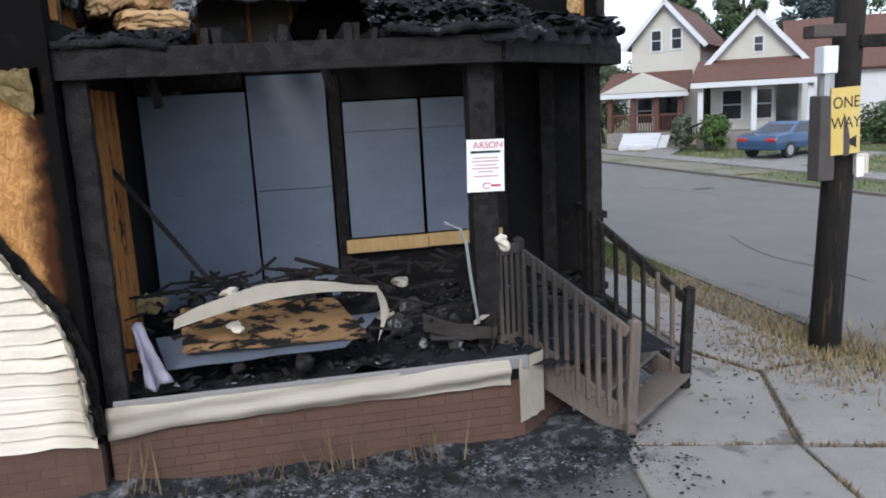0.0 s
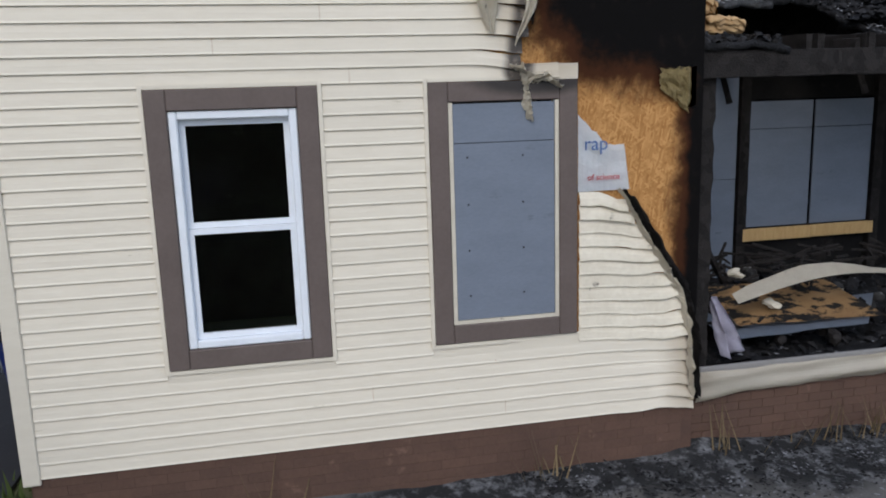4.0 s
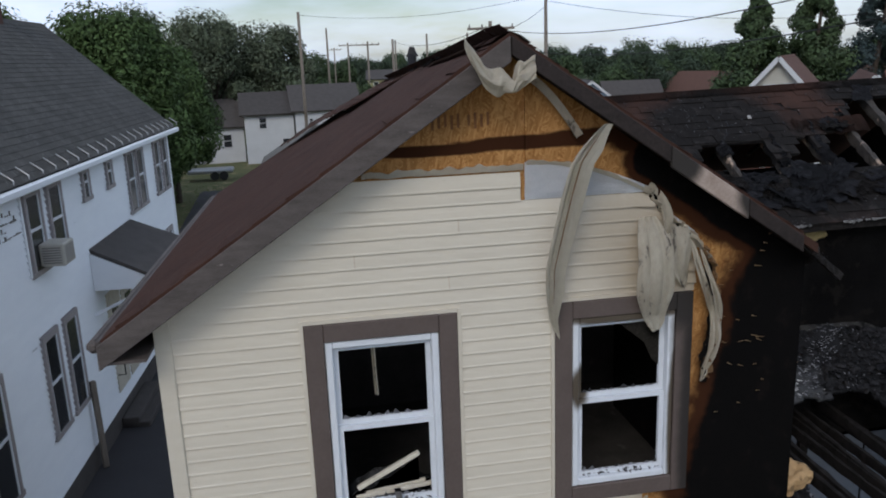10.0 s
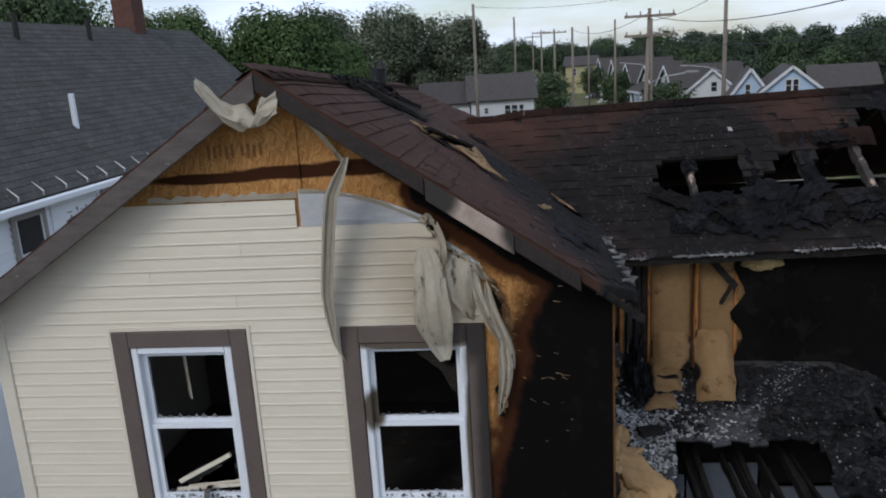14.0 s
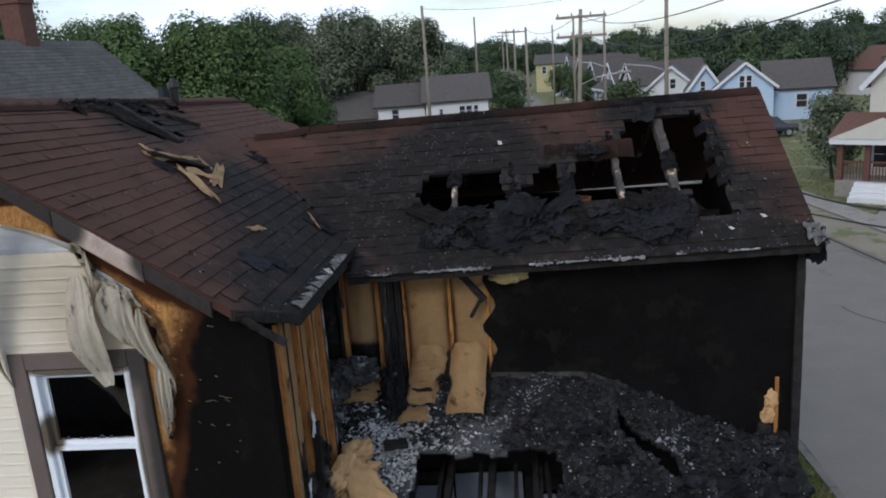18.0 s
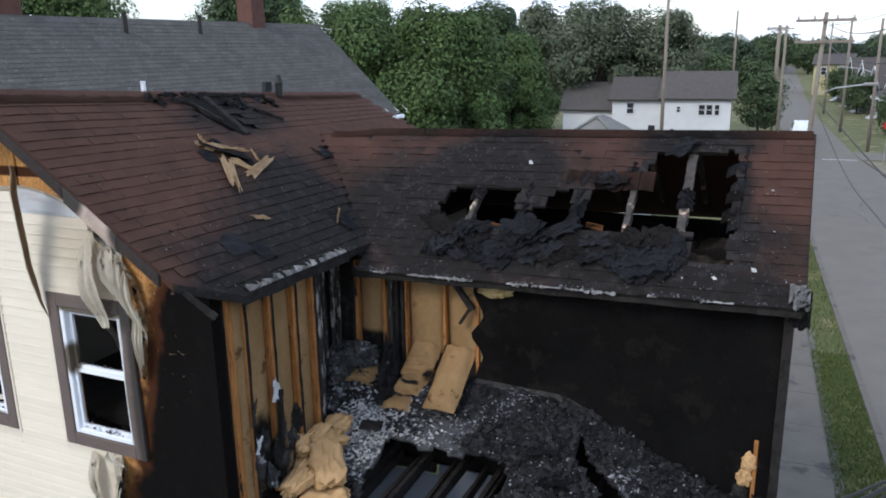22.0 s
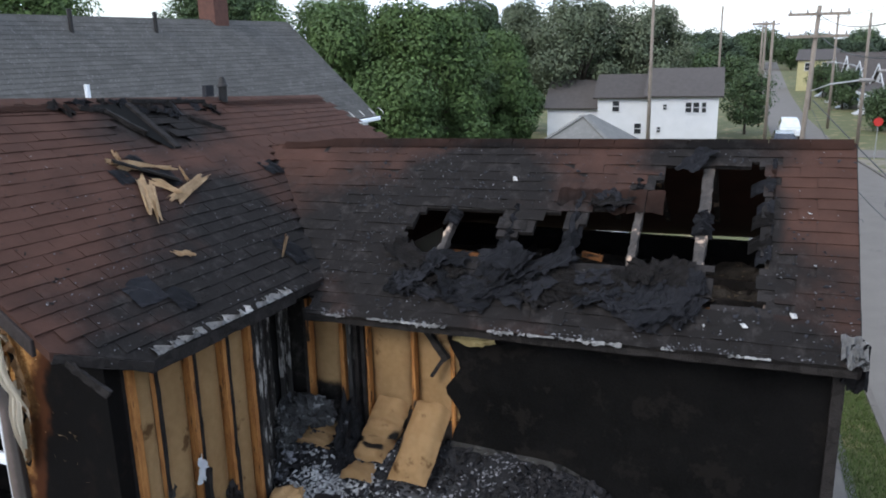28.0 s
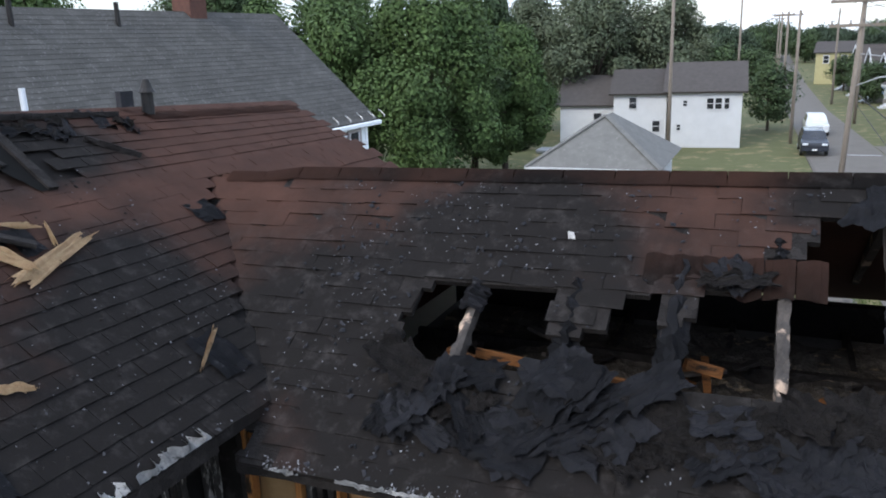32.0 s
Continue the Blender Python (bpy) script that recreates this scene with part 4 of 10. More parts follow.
# siding boards on the gable, each course cut at windows, burnt edge and roof
EDGE = ((0.4, -1.22), (1.0, -1.25), (1.4, -1.35), (1.62, -1.50), (1.95, -1.70), (2.2, -1.86), (2.22, -2.16), (3.02, -2.16), (3.05, -2.62), (3.45, -2.53), (3.96, -2.49), (3.97, -2.10), (5.66, -2.12), (6.08, -2.20), (6.31, -2.43), (6.5, -2.54), (6.8, -2.56))


def burnt_edge(z):
    n = 0.035 * noise.noise((z * 7, 1, 0))
    for (za, xa), (zb, xb) in zip(EDGE, EDGE[1:]):
        if z < zb:
            return xa + (xb - xa) * max(0, z - za) / (zb - za) + (0 if 2.2 < z < 3.04 or 3.96 < z < 5.66 else n)
    return -2.56


def melt(x, z):
    e = burnt_edge(z)
    lowz = 1.0 if z < 2.2 else 0.8
    return lowz * max(0.0, min(1.0, 1 - (e - x) / (0.95 if z < 2.2 else 0.5))) ** 1.6


def siding_top(x):
    t = roof_under(x) - 0.06
    if x > -3.5:
        t = min(t, 6.44 - 0.02 * (x + 3.5))
    return min(t, 6.66)


EXPO = 0.1016
def siding_strip(xa, xb, z, h):
    n = max(3, int((xb - xa) / 0.07))
    bm = bmesh.new()
    rows = []
    for i in range(n + 1):
        x = xa + (xb - xa) * i / n
        k = melt(x, z)
        w1 = k * (0.075 * noise.noise((x * 2.0, z * 1.3, 5)) - 0.025 * k) + k * 0.025 * noise.noise((x * 7, z * 6, 1))
        w2 = w1 + k * (0.035 * noise.noise((x * 3.0 + 7, z * 9, 2)) - 0.012)
        out = k * 0.045 * (0.55 + noise.noise((x * 2.6, z * 5.2, 9)))
        rows.append([bm.verts.new((x, AY0 + q - o * out, z + s + w)) for q, s, w, o in ((0.004, h, w2, 0.1), (-0.004, 0.05, w1, 0.8), (-0.007, 0.014, w1, 1), (-0.012, 0.0, w1, 0.9), (0.006, 0.0, w1, 0.1))])
    for a, b in zip(rows, rows[1:]):
        for j in range(4):
            bm.faces.new((a[j], a[j + 1], b[j + 1], b[j]))
    bmesh.ops.recalc_face_normals(bm, faces=bm.faces[:])
    return bm


z = 0.44
while z < 6.7:
    zc = z + EXPO / 2
    x0 = AX0 + 0.10
    if z > 5.55:
        x0 = max(x0, ARX - (ARZ - 0.015 - z - EXPO) / SLOPE_W)
    x1 = burnt_edge(zc)
    runs = [(x0, x1)]
    for a, b, c, d in FRONT_WINDOWS:
        if b - 0.06 < zc < d + 0.045:
            runs = [r for s in runs for r in ((s[0], min(s[1], a - 0.02)), (max(s[0], c + 0.02), s[1])) if r[1] - r[0] > 0.05]
    for a, b in runs:
        if z > 3.98 and z < 5.7 and a > -2.4:
            continue
        if zc > siding_top(b):
            b = min(b, -3.5)
        if zc > 6.66 or b - a < 0.08:
            continue
        seam = a + (b - a) * (0.3 + 0.4 * ((z * 7.3) % 1)) if b - a > 2.2 and int(z / EXPO) % 2 else None
        for p, q in ([(a, seam - 0.001), (seam + 0.001, b)] if seam else [(a, b)]):
            part("siding_board", siding_strip(p, q, z, EXPO + 0.004), M["melted"] if melt(q, zc) > 0.75 and q - p < 1.0 else M["siding"], WALL_FRONT)
    z += EXPO
part("corner_trim", bbox(AX0 - 0.012, AY0 - 0.022, 0.40, AX0 + 0.10, AY0 + 0.02, 5.86, 0.006), M["siding"], WALL_FRONT)
for a, b, c, d in FRONT_WINDOWS:
    for z0, z1 in ((b - 0.15, b - 0.002), (d + 0.002, d + 0.11)):
        part("siding_board", bbox(a - 0.03, AY0 - 0.001, z0, min(c + 0.03, burnt_edge(z0) - 0.02), AY0 + 0.015, z1, 0), M["siding"], WALL_FRONT)
part("sheathing_batten", bbox(-3.46, AY0 - 0.002, 6.70, -3.44, AY0 + 0.03, 7.36, 0), M["osb"], WALL_FRONT)
# side wall boards along the driveway
for k in range(52):
    bm = bmesh.new()
    zz = 0.44 + EXPO * k
    box(bm, AX0 - 0.012, AY0 + 0.1, zz, AX0 + 0.002, AY1, zz + EXPO - 0.008)
    part("siding_board", bm, M["siding"], wl)


# house wrap patches and hanging siding
def scrap(name, fn, nu, nv, material, label, thick=0.004):
    return part(name, sheet(fn, nu, nv, thick), material, WALL_FRONT, label, smooth=False)


wrap1 = scrap("house_wrap", lambda u, v: (-2.18 + 0.40 * u * (1 - 0.12 * v), AY0 - 0.004 - 0.012 * noise.noise((u * 3, v * 3, 0)), 2.17 + (0.55 - 0.22 * min(1, u * 1.6) + 0.03 * noise.noise((u * 9, 1, 1))) * v), 10, 8, M["wrap"], "torn printed house wrap")
lettering("print", "rap", 0.14, Matrix.Translation((-2.05, AY0 - 0.022, 2.51)) @ FACE_FRONT, M["ink_blue"], wrap1)
lettering("print", "of science", 0.062, Matrix.Translation((-1.99, AY0 - 0.022, 2.27)) @ FACE_FRONT, M["ink_red"], wrap1)
scrap("house_wrap", lambda u, v: (-3.47 + 0.95 * u, AY0 - 0.006 - 0.01 * noise.noise((u * 4, v * 3, 2)), 6.44 + v * (0.27 - 0.24 * u * u)), 12, 6, M["wrap"], "torn pale house wrap")
# long siding strip hanging from the gable, hooked at its top
STRIP_X = ((0.0, -3.02), (0.17, -3.17), (0.32, -3.22), (0.65, -3.31), (0.9, -3.30), (1.01, -3.24))


def long_strip(u, v):
    for (ua, xa), (ub, xb) in zip(STRIP_X, STRIP_X[1:]):
        if u <= ub:
            x = xa + (xb - xa) * (u - ua) / (ub - ua)
            break
    w = min(1.0, 0.35 + u * 6) * (1 - 0.35 * max(0, u - 0.3)) * min(1.0, (1.005 - u) * 4.0) ** 0.8
    q = v - 0.5
    return (x + 0.02 + 0.125 * q * w, AY0 - 0.045 - 0.28 * (1 - u) ** 1.2 - 0.10 * q * w + 0.03 * math.cos(6 * q) * w + 0.008 * math.sin(22 * q) * w - 0.05 * math.exp(-u * 20), 6.98 - 1.60 * u + 0.015 * math.sin(9 * u) * q)
scrap("hanging_strip", long_strip, 36, 12, M["melted_clean"], "long smoked vinyl strip hanging down")
scrap("strip_back", lambda u, v: tuple(a + b for a, b in zip(long_strip(u, 0.04 + 0.92 * v), (0, 0.007, 0))), 36, 6, M["smoked_tan"], "heat-browned back of a hanging strip", 0.002)
scrap("trim_curl", lambda u, v: (-3.46 + 0.38 * u + 0.03 * (v - 0.5), AY0 - 0.03 - 0.05 * v, 7.28 - 0.42 * u ** 1.4 + 0.035 * v), 12, 2, M["vinyl_grey"], "curled melted trim strip")


def leaf_panel(top, foot, w, k, material="vinyl_grey", ridges=2.5, out=0.06, blunt=0.10):
    """A length of siding torn loose, pinched at its ends and hanging off the wall."""
    def fn(u, v):
        a = blunt + (0.97 - blunt) * u
        wid = w * (math.sin(math.pi * a ** 1.12) ** 0.6) * (1 + 0.12 * noise.noise((u * 4, k, 0)))
        q = v - 0.5
        x = top[0] + (foot[0] - top[0]) * u + q * wid + 0.02 * math.sin(5 * u + k)
        y = AY0 - 0.035 - out * math.sin(math.pi * min(1, u * 1.15)) - 0.026 * abs(math.sin(math.pi * ridges * v + 0.4 * k)) * (0.3 + math.sin(math.pi * u)) - 0.03 * q * math.sin(3 * u + k) - 0.012 * noise.noise((u * 5, v * 5, k))
        return (x, y, top[1] + (foot[1] - top[1]) * u + 0.06 * q * math.sin(2 + k) + 0.012 * noise.noise((v * 5, u * 3, k)))
    scrap("melted_drape", fn, 22, 14, M[material], "crumpled melted vinyl siding")


def crumpled_rim(path, w, k, material, out=0.05):
    """A shrivelled ribbon of siding that follows a ragged edge."""
    def fn(u, v):
        f = u * (len(path) - 1.001)
        i = int(f)
        (xa, za), (xb, zb) = path[i], path[i + 1]
        x, z = xa + (xb - xa) * (f - i), za + (zb - za) * (f - i)
        wid = w * (0.55 + 0.9 * abs(noise.noise((u * 9, k, 3)))) * (0.3 + 0.7 * math.sin(math.pi * min(1, 0.1 + u * 0.88)) ** 0.5)
        q = v - 0.5
        n1, n2 = noise.noise((u * 14 + k, v * 2.2, k)), noise.noise((u * 26, v * 4, k + 5))
        return (x + q * wid + 0.03 * n1, AY0 - 0.02 - out * (0.5 + n1 + 0.5 * n2) * (0.4 + math.sin(math.pi * v)), z + 0.6 * q * wid * math.sin(u * 9 + k) + 0.03 * n2 - 0.05 * v * abs(n1))
    scrap("shrivelled_rim", fn, 60, 8, M[material], "shrivelled smoke-stained vinyl edge")


leaf_panel((-2.57, 6.26), (-2.45, 5.37), 0.28, 1, "vinyl_grey", 2.5, 0.09)
leaf_panel((-2.33, 6.20), (-2.27, 5.70), 0.20, 2, "vinyl_grey", 1.6, 0.03, 0.25)
leaf_panel((-2.20, 6.07), (-2.02, 5.42), 0.10, 3, "vinyl_grey", 1.4, 0.06)
leaf_panel((-2.10, 5.98), (-1.95, 5.30), 0.08, 4, "melted", 1.4, 0.07)
leaf_panel((-1.99, 5.62), (-2.05, 4.92), 0.11, 5, "melted", 2.4, 0.05)
leaf_panel((-2.46, 6.42), (-2.40, 6.02), 0.06, 6, "melted", 1.0, 0.04)
crumpled_rim(((-2.55, 6.50), (-2.44, 6.31), (-2.32, 6.2), (-2.19, 6.08), (-2.04, 5.92)), 0.12, 2, "melted")
crumpled_rim(((-2.10, 6.0), (-2.02, 5.86), (-1.98, 5.65), (-1.96, 5.45), (-2.01, 5.15), (-2.03, 4.95)), 0.10, 7, "smoked_tan")
crumpled_rim(((-2.06, 5.9), (-2.0, 5.6), (-1.99, 5.4), (-2.05, 5.1), (-2.04, 4.9)), 0.09, 11, "char", 0.03)
crumpled_rim(((-2.53, 6.44), (-2.40, 6.26), (-2.22, 6.1)), 0.05, 13, "char", 0.03)
scrap("house_wrap", lambda u, v: (-2.40 + 0.24 * u, AY0 - 0.012 - 0.02 * noise.noise((u * 4, v * 3, 6)), 6.10 + v * (0.20 - 0.13 * u) - 0.05 * u), 8, 6, M["wrap"], "torn pale house wrap")
leaf_panel((-2.86, 3.94), (-2.82, 3.29), 0.17, 8, "vinyl_grey", 1.6, 0.05, 0.30)
leaf_panel((-2.66, 3.98), (-2.46, 3.86), 0.07, 9, "melted_clean", 1.0, 0.03)
leaf_panel((-2.50, 3.96), (-2.54, 3.60), 0.09, 17, "melted", 1.2, 0.03, 0.3)
leaf_panel((-2.53, 3.66), (-2.62, 3.22), 0.08, 18, "vinyl_grey", 1.4, 0.04, 0.25)
leaf_panel((-2.46, 3.90), (-2.52, 3.34), 0.07, 20, "char", 1.2, 0.02, 0.2)
crumpled_rim(((-2.64, 3.06), (-2.52, 3.00), (-2.40, 2.97), (-2.32, 2.93)), 0.17, 10, "melted", 0.05)
crumpled_rim(((-2.60, 3.08), (-2.57, 2.94), (-2.56, 2.80), (-2.54, 2.70)), 0.08, 14, "melted", 0.03)
# melted, blackened edge of the siding down to the corner
def edge_strip(u, v):
    z = 0.50 + 1.62 * u
    x = burnt_edge(z)
    n = noise.noise((z * 6, v * 2, 3))
    return (x - 0.03 + 0.10 * v + 0.03 * n, AY0 - 0.012 - 0.035 * math.sin(math.pi * v) * (0.5 + n), z + 0.03 * noise.noise((z * 9, v * 3, 8)))
scrap("melted_edge", edge_strip, 70, 4, M["char"], "blackened curled siding edge")
LOW_EDGE = tuple((burnt_edge(z) + 0.02, z) for z in (2.18, 2.0, 1.85, 1.7, 1.55, 1.4, 1.25, 1.1, 0.95, 0.8, 0.65, 0.5))
crumpled_rim(LOW_EDGE, 0.07, 23, "char", 0.05)
crumpled_rim(tuple((x - 0.05, z) for x, z in LOW_EDGE), 0.07, 29, "melted", 0.05)
scrap("wool_scrap", lambda u, v: (-1.56 + 0.24 * u + 0.04 * noise.noise((v * 4, u, 3)), AY0 - 0.008 - 0.03 * noise.noise((u * 4, v * 5, 1)), 3.03 - (0.14 + 0.19 * u) * v + 0.03 * noise.noise((u * 6, v * 3, 2))), 10, 8, M["fluff"], "yellow insulation wool showing through")
scrap("osb_patch", lambda u, v: (-1.34 + 0.07 * u, AY0 - 0.004, 2.74 + 0.28 * v + 0.02 * u), 2, 4, M["lumber"], "bare yellow board scrap")
# bright torn splinters on the scorched board, faded print and the ragged top rim of the siding
for k in range(26):
    x, z, l, t = rng.uniform(-1.98, -1.5), rng.uniform(4.6, 6.05), rng.uniform(0.02, 0.07), rng.uniform(-0.5, 0.4)
    part("board_splinter", sheet(lambda u, v, x=x, z=z, l=l, t=t, k=k: (x + l * u, AY0 + 0.016 - 0.012 * u - 0.004 * v, z + t * l * u + 0.010 * (v - 0.5) * (1 - 0.6 * u)), 3, 1, 0.002), M["split_wood"], WALL_FRONT)
for k in range(9):
    x = -4.12 + 0.045 * k + 0.03 * (k > 4)
    part("print_bar", bbox(x, AY0 + 0.012, 6.96 + 0.01 * (k % 3), x + 0.018, AY0 + 0.0185, 7.07 - 0.012 * (k % 2), 0), M["print_brown"], WALL_FRONT)
scrap("siding_rim", lambda u, v: (-4.62 + 1.14 * u, AY0 - 0.010 - 0.012 * v, 6.655 + (0.045 + 0.03 * noise.noise((u * 16, 0, 2))) * v + 0.01 * noise.noise((u * 9, 1, 0))), 60, 2, M["melted_clean"], "ragged melted top edge of siding")
scrap("siding_rim", lambda u, v: (-3.46 + 0.96 * u, AY0 - 0.014 - 0.012 * v, 6.70 - 0.29 * u ** 2 + (0.03 + 0.03 * noise.noise((u * 14, 0, 5))) * (v - 0.3)), 40, 2, M["melted_clean"], "ragged melted edge of house wrap")
# curled scrap of cream vinyl on the gable peak
def peak_curl(u, v):
    a = 2 * u - 1
    left, right = max(0, -a), max(0, a)
    up = 0.30 * left ** 2.4 + 0.10 * right ** 1.8
    wid = 0.17 - 0.10 * left ** 2 - 0.02 * right + 0.03 * noise.noise((u * 7, 0, 3))
    x = -3.70 + 0.235 * a - 0.03 * left ** 3 + 0.03 * noise.noise((u * 4, v * 3, 5))
    y = AY0 - 0.30 - 0.14 * left ** 1.7 - 0.07 * math.sin(math.pi * v) * math.sin(math.pi * u) - 0.03 * noise.noise((u * 8, v * 4, 1)) + 0.03 * v
    return (x, y, 7.19 + up + wid * v - 0.06 * v * math.exp(-((a - 0.25) / 0.12) ** 2) + 0.03 * noise.noise((u * 6, v * 4, 2)))
scrap("peak_scrap", peak_curl, 30, 10, M["melted"], "curled smoked vinyl scrap on the gable peak")


# windows in the gable
def front_window(n, x0, z0, x1, z1, boarded, glass):
    w = thing("window_%d" % n, ((x0 + x1) / 2, AY0, z0), "boarded window in wide taupe trim" if boarded else "white double-hung window in wide taupe trim" + ("" if glass else ", panes burnt out"), "window", "gable windows", "structure")
    t, yo = 0.135, AY0 - 0.026
    zm = (z0 + z1) / 2 + 0.02
    part("trim_board", bbox(x0, yo, z0, x0 + t, AY0 + 0.02, z1), M["trim"], w)
    part("trim_board", bbox(x1 - t, yo, z0, x1, AY0 + 0.02, z1), M["trim"], w)
    part("trim_board", bbox(x0 + t + 0.001, yo, z1 - t, x1 - t - 0.001, AY0 + 0.02, z1 - 0.001), M["trim"], w)
    part("trim_board", bbox(x0 + t + 0.001, yo, z0 + 0.001, x1 - t - 0.001, AY0 + 0.02, z0 + t), M["trim"], w)
    bm = bmesh.new()
    for b in ((x0 - 0.03, z0 - 0.03, x0 - 0.003, z1 + 0.03), (x1 + 0.003, z0 - 0.03, x1 + 0.03, z1 + 0.03), (x0 - 0.002, z1 + 0.003, x1 + 0.002, z1 + 0.03), (x0 - 0.002, z0 - 0.03, x1 + 0.002, z0 - 0.003)):
        if x1 > -2.4:
            # burnt away beside the scorched board
            if b[0] > x1:
                continue
            b = (b[0], b[1], min(b[2], x1 - 0.45), b[3])
        box(bm, b[0], AY0 - 0.016, b[1], b[2], AY0 + 0.012, b[3])
    part("channel", bm, M["siding"], w)
    a, b, c, d = x0 + t + 0.003, z0 + t + 0.003, x1 - t - 0.003, z1 - t - 0.003
    if boarded:
        zt = d - 0.28
        part("plywood_panel", bbox(a + 0.03, AY0 - 0.012, b + 0.03, c - 0.03, AY0 + 0.01, zt - 0.002, 0.003), M["board"], w)
        part("plywood_panel", bbox(a + 0.03, AY0 - 0.013, zt + 0.002, c - 0.03, AY0 + 0.01, d - 0.01, 0.003), M["board"], w)
        bm = bmesh.new()
        for q in ((a, b, a + 0.028, d), (c - 0.028, b, c, d), (a + 0.029, b, c - 0.029, b + 0.028)):
            box(bm, q[0], AY0 - 0.016, q[1], q[2], AY0 + 0.02, q[3])
        part("window_frame", bm, M["pale_strip"], w)
        for i in range(2):
            for j in range(4):
                part("bolt", bbox(a + 0.12 + 0.4 * i, AY0 - 0.018, b + 0.2 + 0.33 * j, a + 0.134 + 0.4 * i, AY0 - 0.01, b + 0.214 + 0.33 * j, 0.004), M["char"], w)
        return w
    f = 0.055
    for q in ((a, b, a + f, d), (c - f, b, c, d), (a + f + 0.001, d - f, c - f - 0.001, d), (a + f + 0.001, b, c - f - 0.001, b + f)):
        part("window_frame", bbox(q[0], AY0 - 0.010, q[1], q[2], AY0 + 0.09, q[3], 0.008), M["vinyl_white"], w)
    s = 0.038
    for lo, hi, y in ((b + f + 0.002, zm, 0.03), (zm + 0.002, d - f - 0.002, 0.055)):
        bm = bmesh.new()
        for q in ((a + f, lo, a + f + s, hi), (c - f - s, lo, c - f, hi), (a + f + s, lo, c - f - s, lo + s), (a + f + s, hi - s, c - f - s, hi)):
            box(bm, q[0], AY0 + y, q[1], q[2], AY0 + y + 0.03, q[3])
        sash = part("sash", bm, M["vinyl_white"], w)
        if glass:
            bm = bmesh.new()
            box(bm, a + f + s, AY0 + y + 0.012, lo + s, c - f - s, AY0 + y + 0.018, hi - s)
            pane = part("pane", bm, M["glass"], sash)
            pane.visible_shadow = False
        else:
            verts, faces = [], []
            xx = a + f + s
            while xx < c - f - s - 0.02:
                e = rng.uniform(0.03, 0.09)
                h = rng.uniform(0.008, 0.045)
                i = len(verts)
                verts += [(xx, AY0 + y + 0.015, lo + s), (xx + e, AY0 + y + 0.015, lo + s), (xx + e * rng.uniform(0.3, 0.8), AY0 + y + 0.015, lo + s + h)]
                faces.append((i, i + 1, i + 2))
                xx += e * rng.uniform(0.9, 1.5)
            part("glass_shards", fast_mesh("glass_shards", verts, faces, M["ashflake"]), None, sash)
    return w


for i, (q, bd, gl) in enumerate(zip(FRONT_WINDOWS, (False, True, False, False), (True, False, False, False))):
    W = front_window(i + 1, *q, bd, gl)
    if i == 2:
        part("curtain_rag", sheet(lambda u, v: (-4.62 + 0.03 * v + 0.015 * u, AY0 + 0.16 + 0.02 * math.sin(6 * v), 5.50 - 0.5 * u), 8, 3, 0.004), M["vinyl_grey"], W, "torn white strip")
for x0, x1, z in ((-4.86, -4.22, 4.175), (-3.02, -2.38, 4.175)):
    chips("sill_rubble", [((rng.uniform(x0, x1), AY0 + rng.uniform(0.0, 0.08), z + rng.uniform(0, 0.03)), (0, -0.3, 1)) for _ in range(90)], 0.014, M["ashflake"], None, "broken glass and ash on a window sill", 0.9)
bm = bmesh.new()
q = [bm.verts.new((x, AY0 + 0.068, z)) for x, z in ((-2.72, 5.42), (-2.36, 5.42), (-2.36, 5.02), (-2.44, 5.10), (-2.50, 5.24), (-2.62, 5.34))]
bm.faces.new(q)
bmesh.ops.solidify(bm, geom=bm.faces[:], thickness=0.004)
part("pane_remnant", bm, M["smoked_glass"], W, "jagged smoke-greyed pane remnant").visible_shadow = False
STICK = thing("window_debris", (-4.5, AY0 + 0.2, 4.15), "broken pale window rails lying across a burnt sill", "debris")
for a, b, w in (((-4.78, AY0 + 0.13, 4.26), (-4.30, AY0 + 0.10, 4.52), 0.035), ((-4.80, AY0 + 0.10, 4.20), (-4.2, AY0 + 0.12, 4.24), 0.03), ((-4.72, AY0 + 0.14, 4.2), (-4.25, AY0 + 0.16, 4.25), 0.03)):
    bm = bmesh.new()
    beam(bm, a, b, w, w)
    part("rail", bevel(bm, 0.004), M["vinyl_grey"], STICK)
part("panel_scrap", sheet(lambda u, v: (-4.55 + 0.25 * u, AY0 + 0.15, 4.2 + v * (0.1 + 0.16 * u)), 3, 3, 0.01), M["rust"], STICK)
HEAP = thing("rubble_mound", (-4.5, 6.2, 3.4), "grey heap of fallen plaster and ash inside a window", "debris")
part("mound", sheet(lambda u, v: (-5.3 + 1.6 * u, AY0 + 0.19 + 1.1 * v, 3.41 + (0.86 + 0.12 * noise.noise((u * 5, v * 5, 3)) + 0.06 * noise.noise((u * 14, v * 14, 5))) * math.sin(math.pi * (0.12 + 0.76 * u)) * math.cos(0.5 * math.pi * v)), 36, 26), M["grey_ash"], HEAP)
HOSE = thing("hanging_strap", (-4.48, AY0 - 0.05, 3.75), "grey flat strap hanging over a window sill", "strap")
part("strap", sheet(lambda u, v: (-4.51 + 0.05 * v + 0.01 * u, AY0 + 0.06 - 0.12 * min(1, u * 6) + 0.004 * math.sin(9 * u), 4.22 + (0.04 if u < 0.16 else 0.0) - 0.66 * max(0, u - 0.12)), 14, 2, 0.006), M["greytrim"], HOSE)

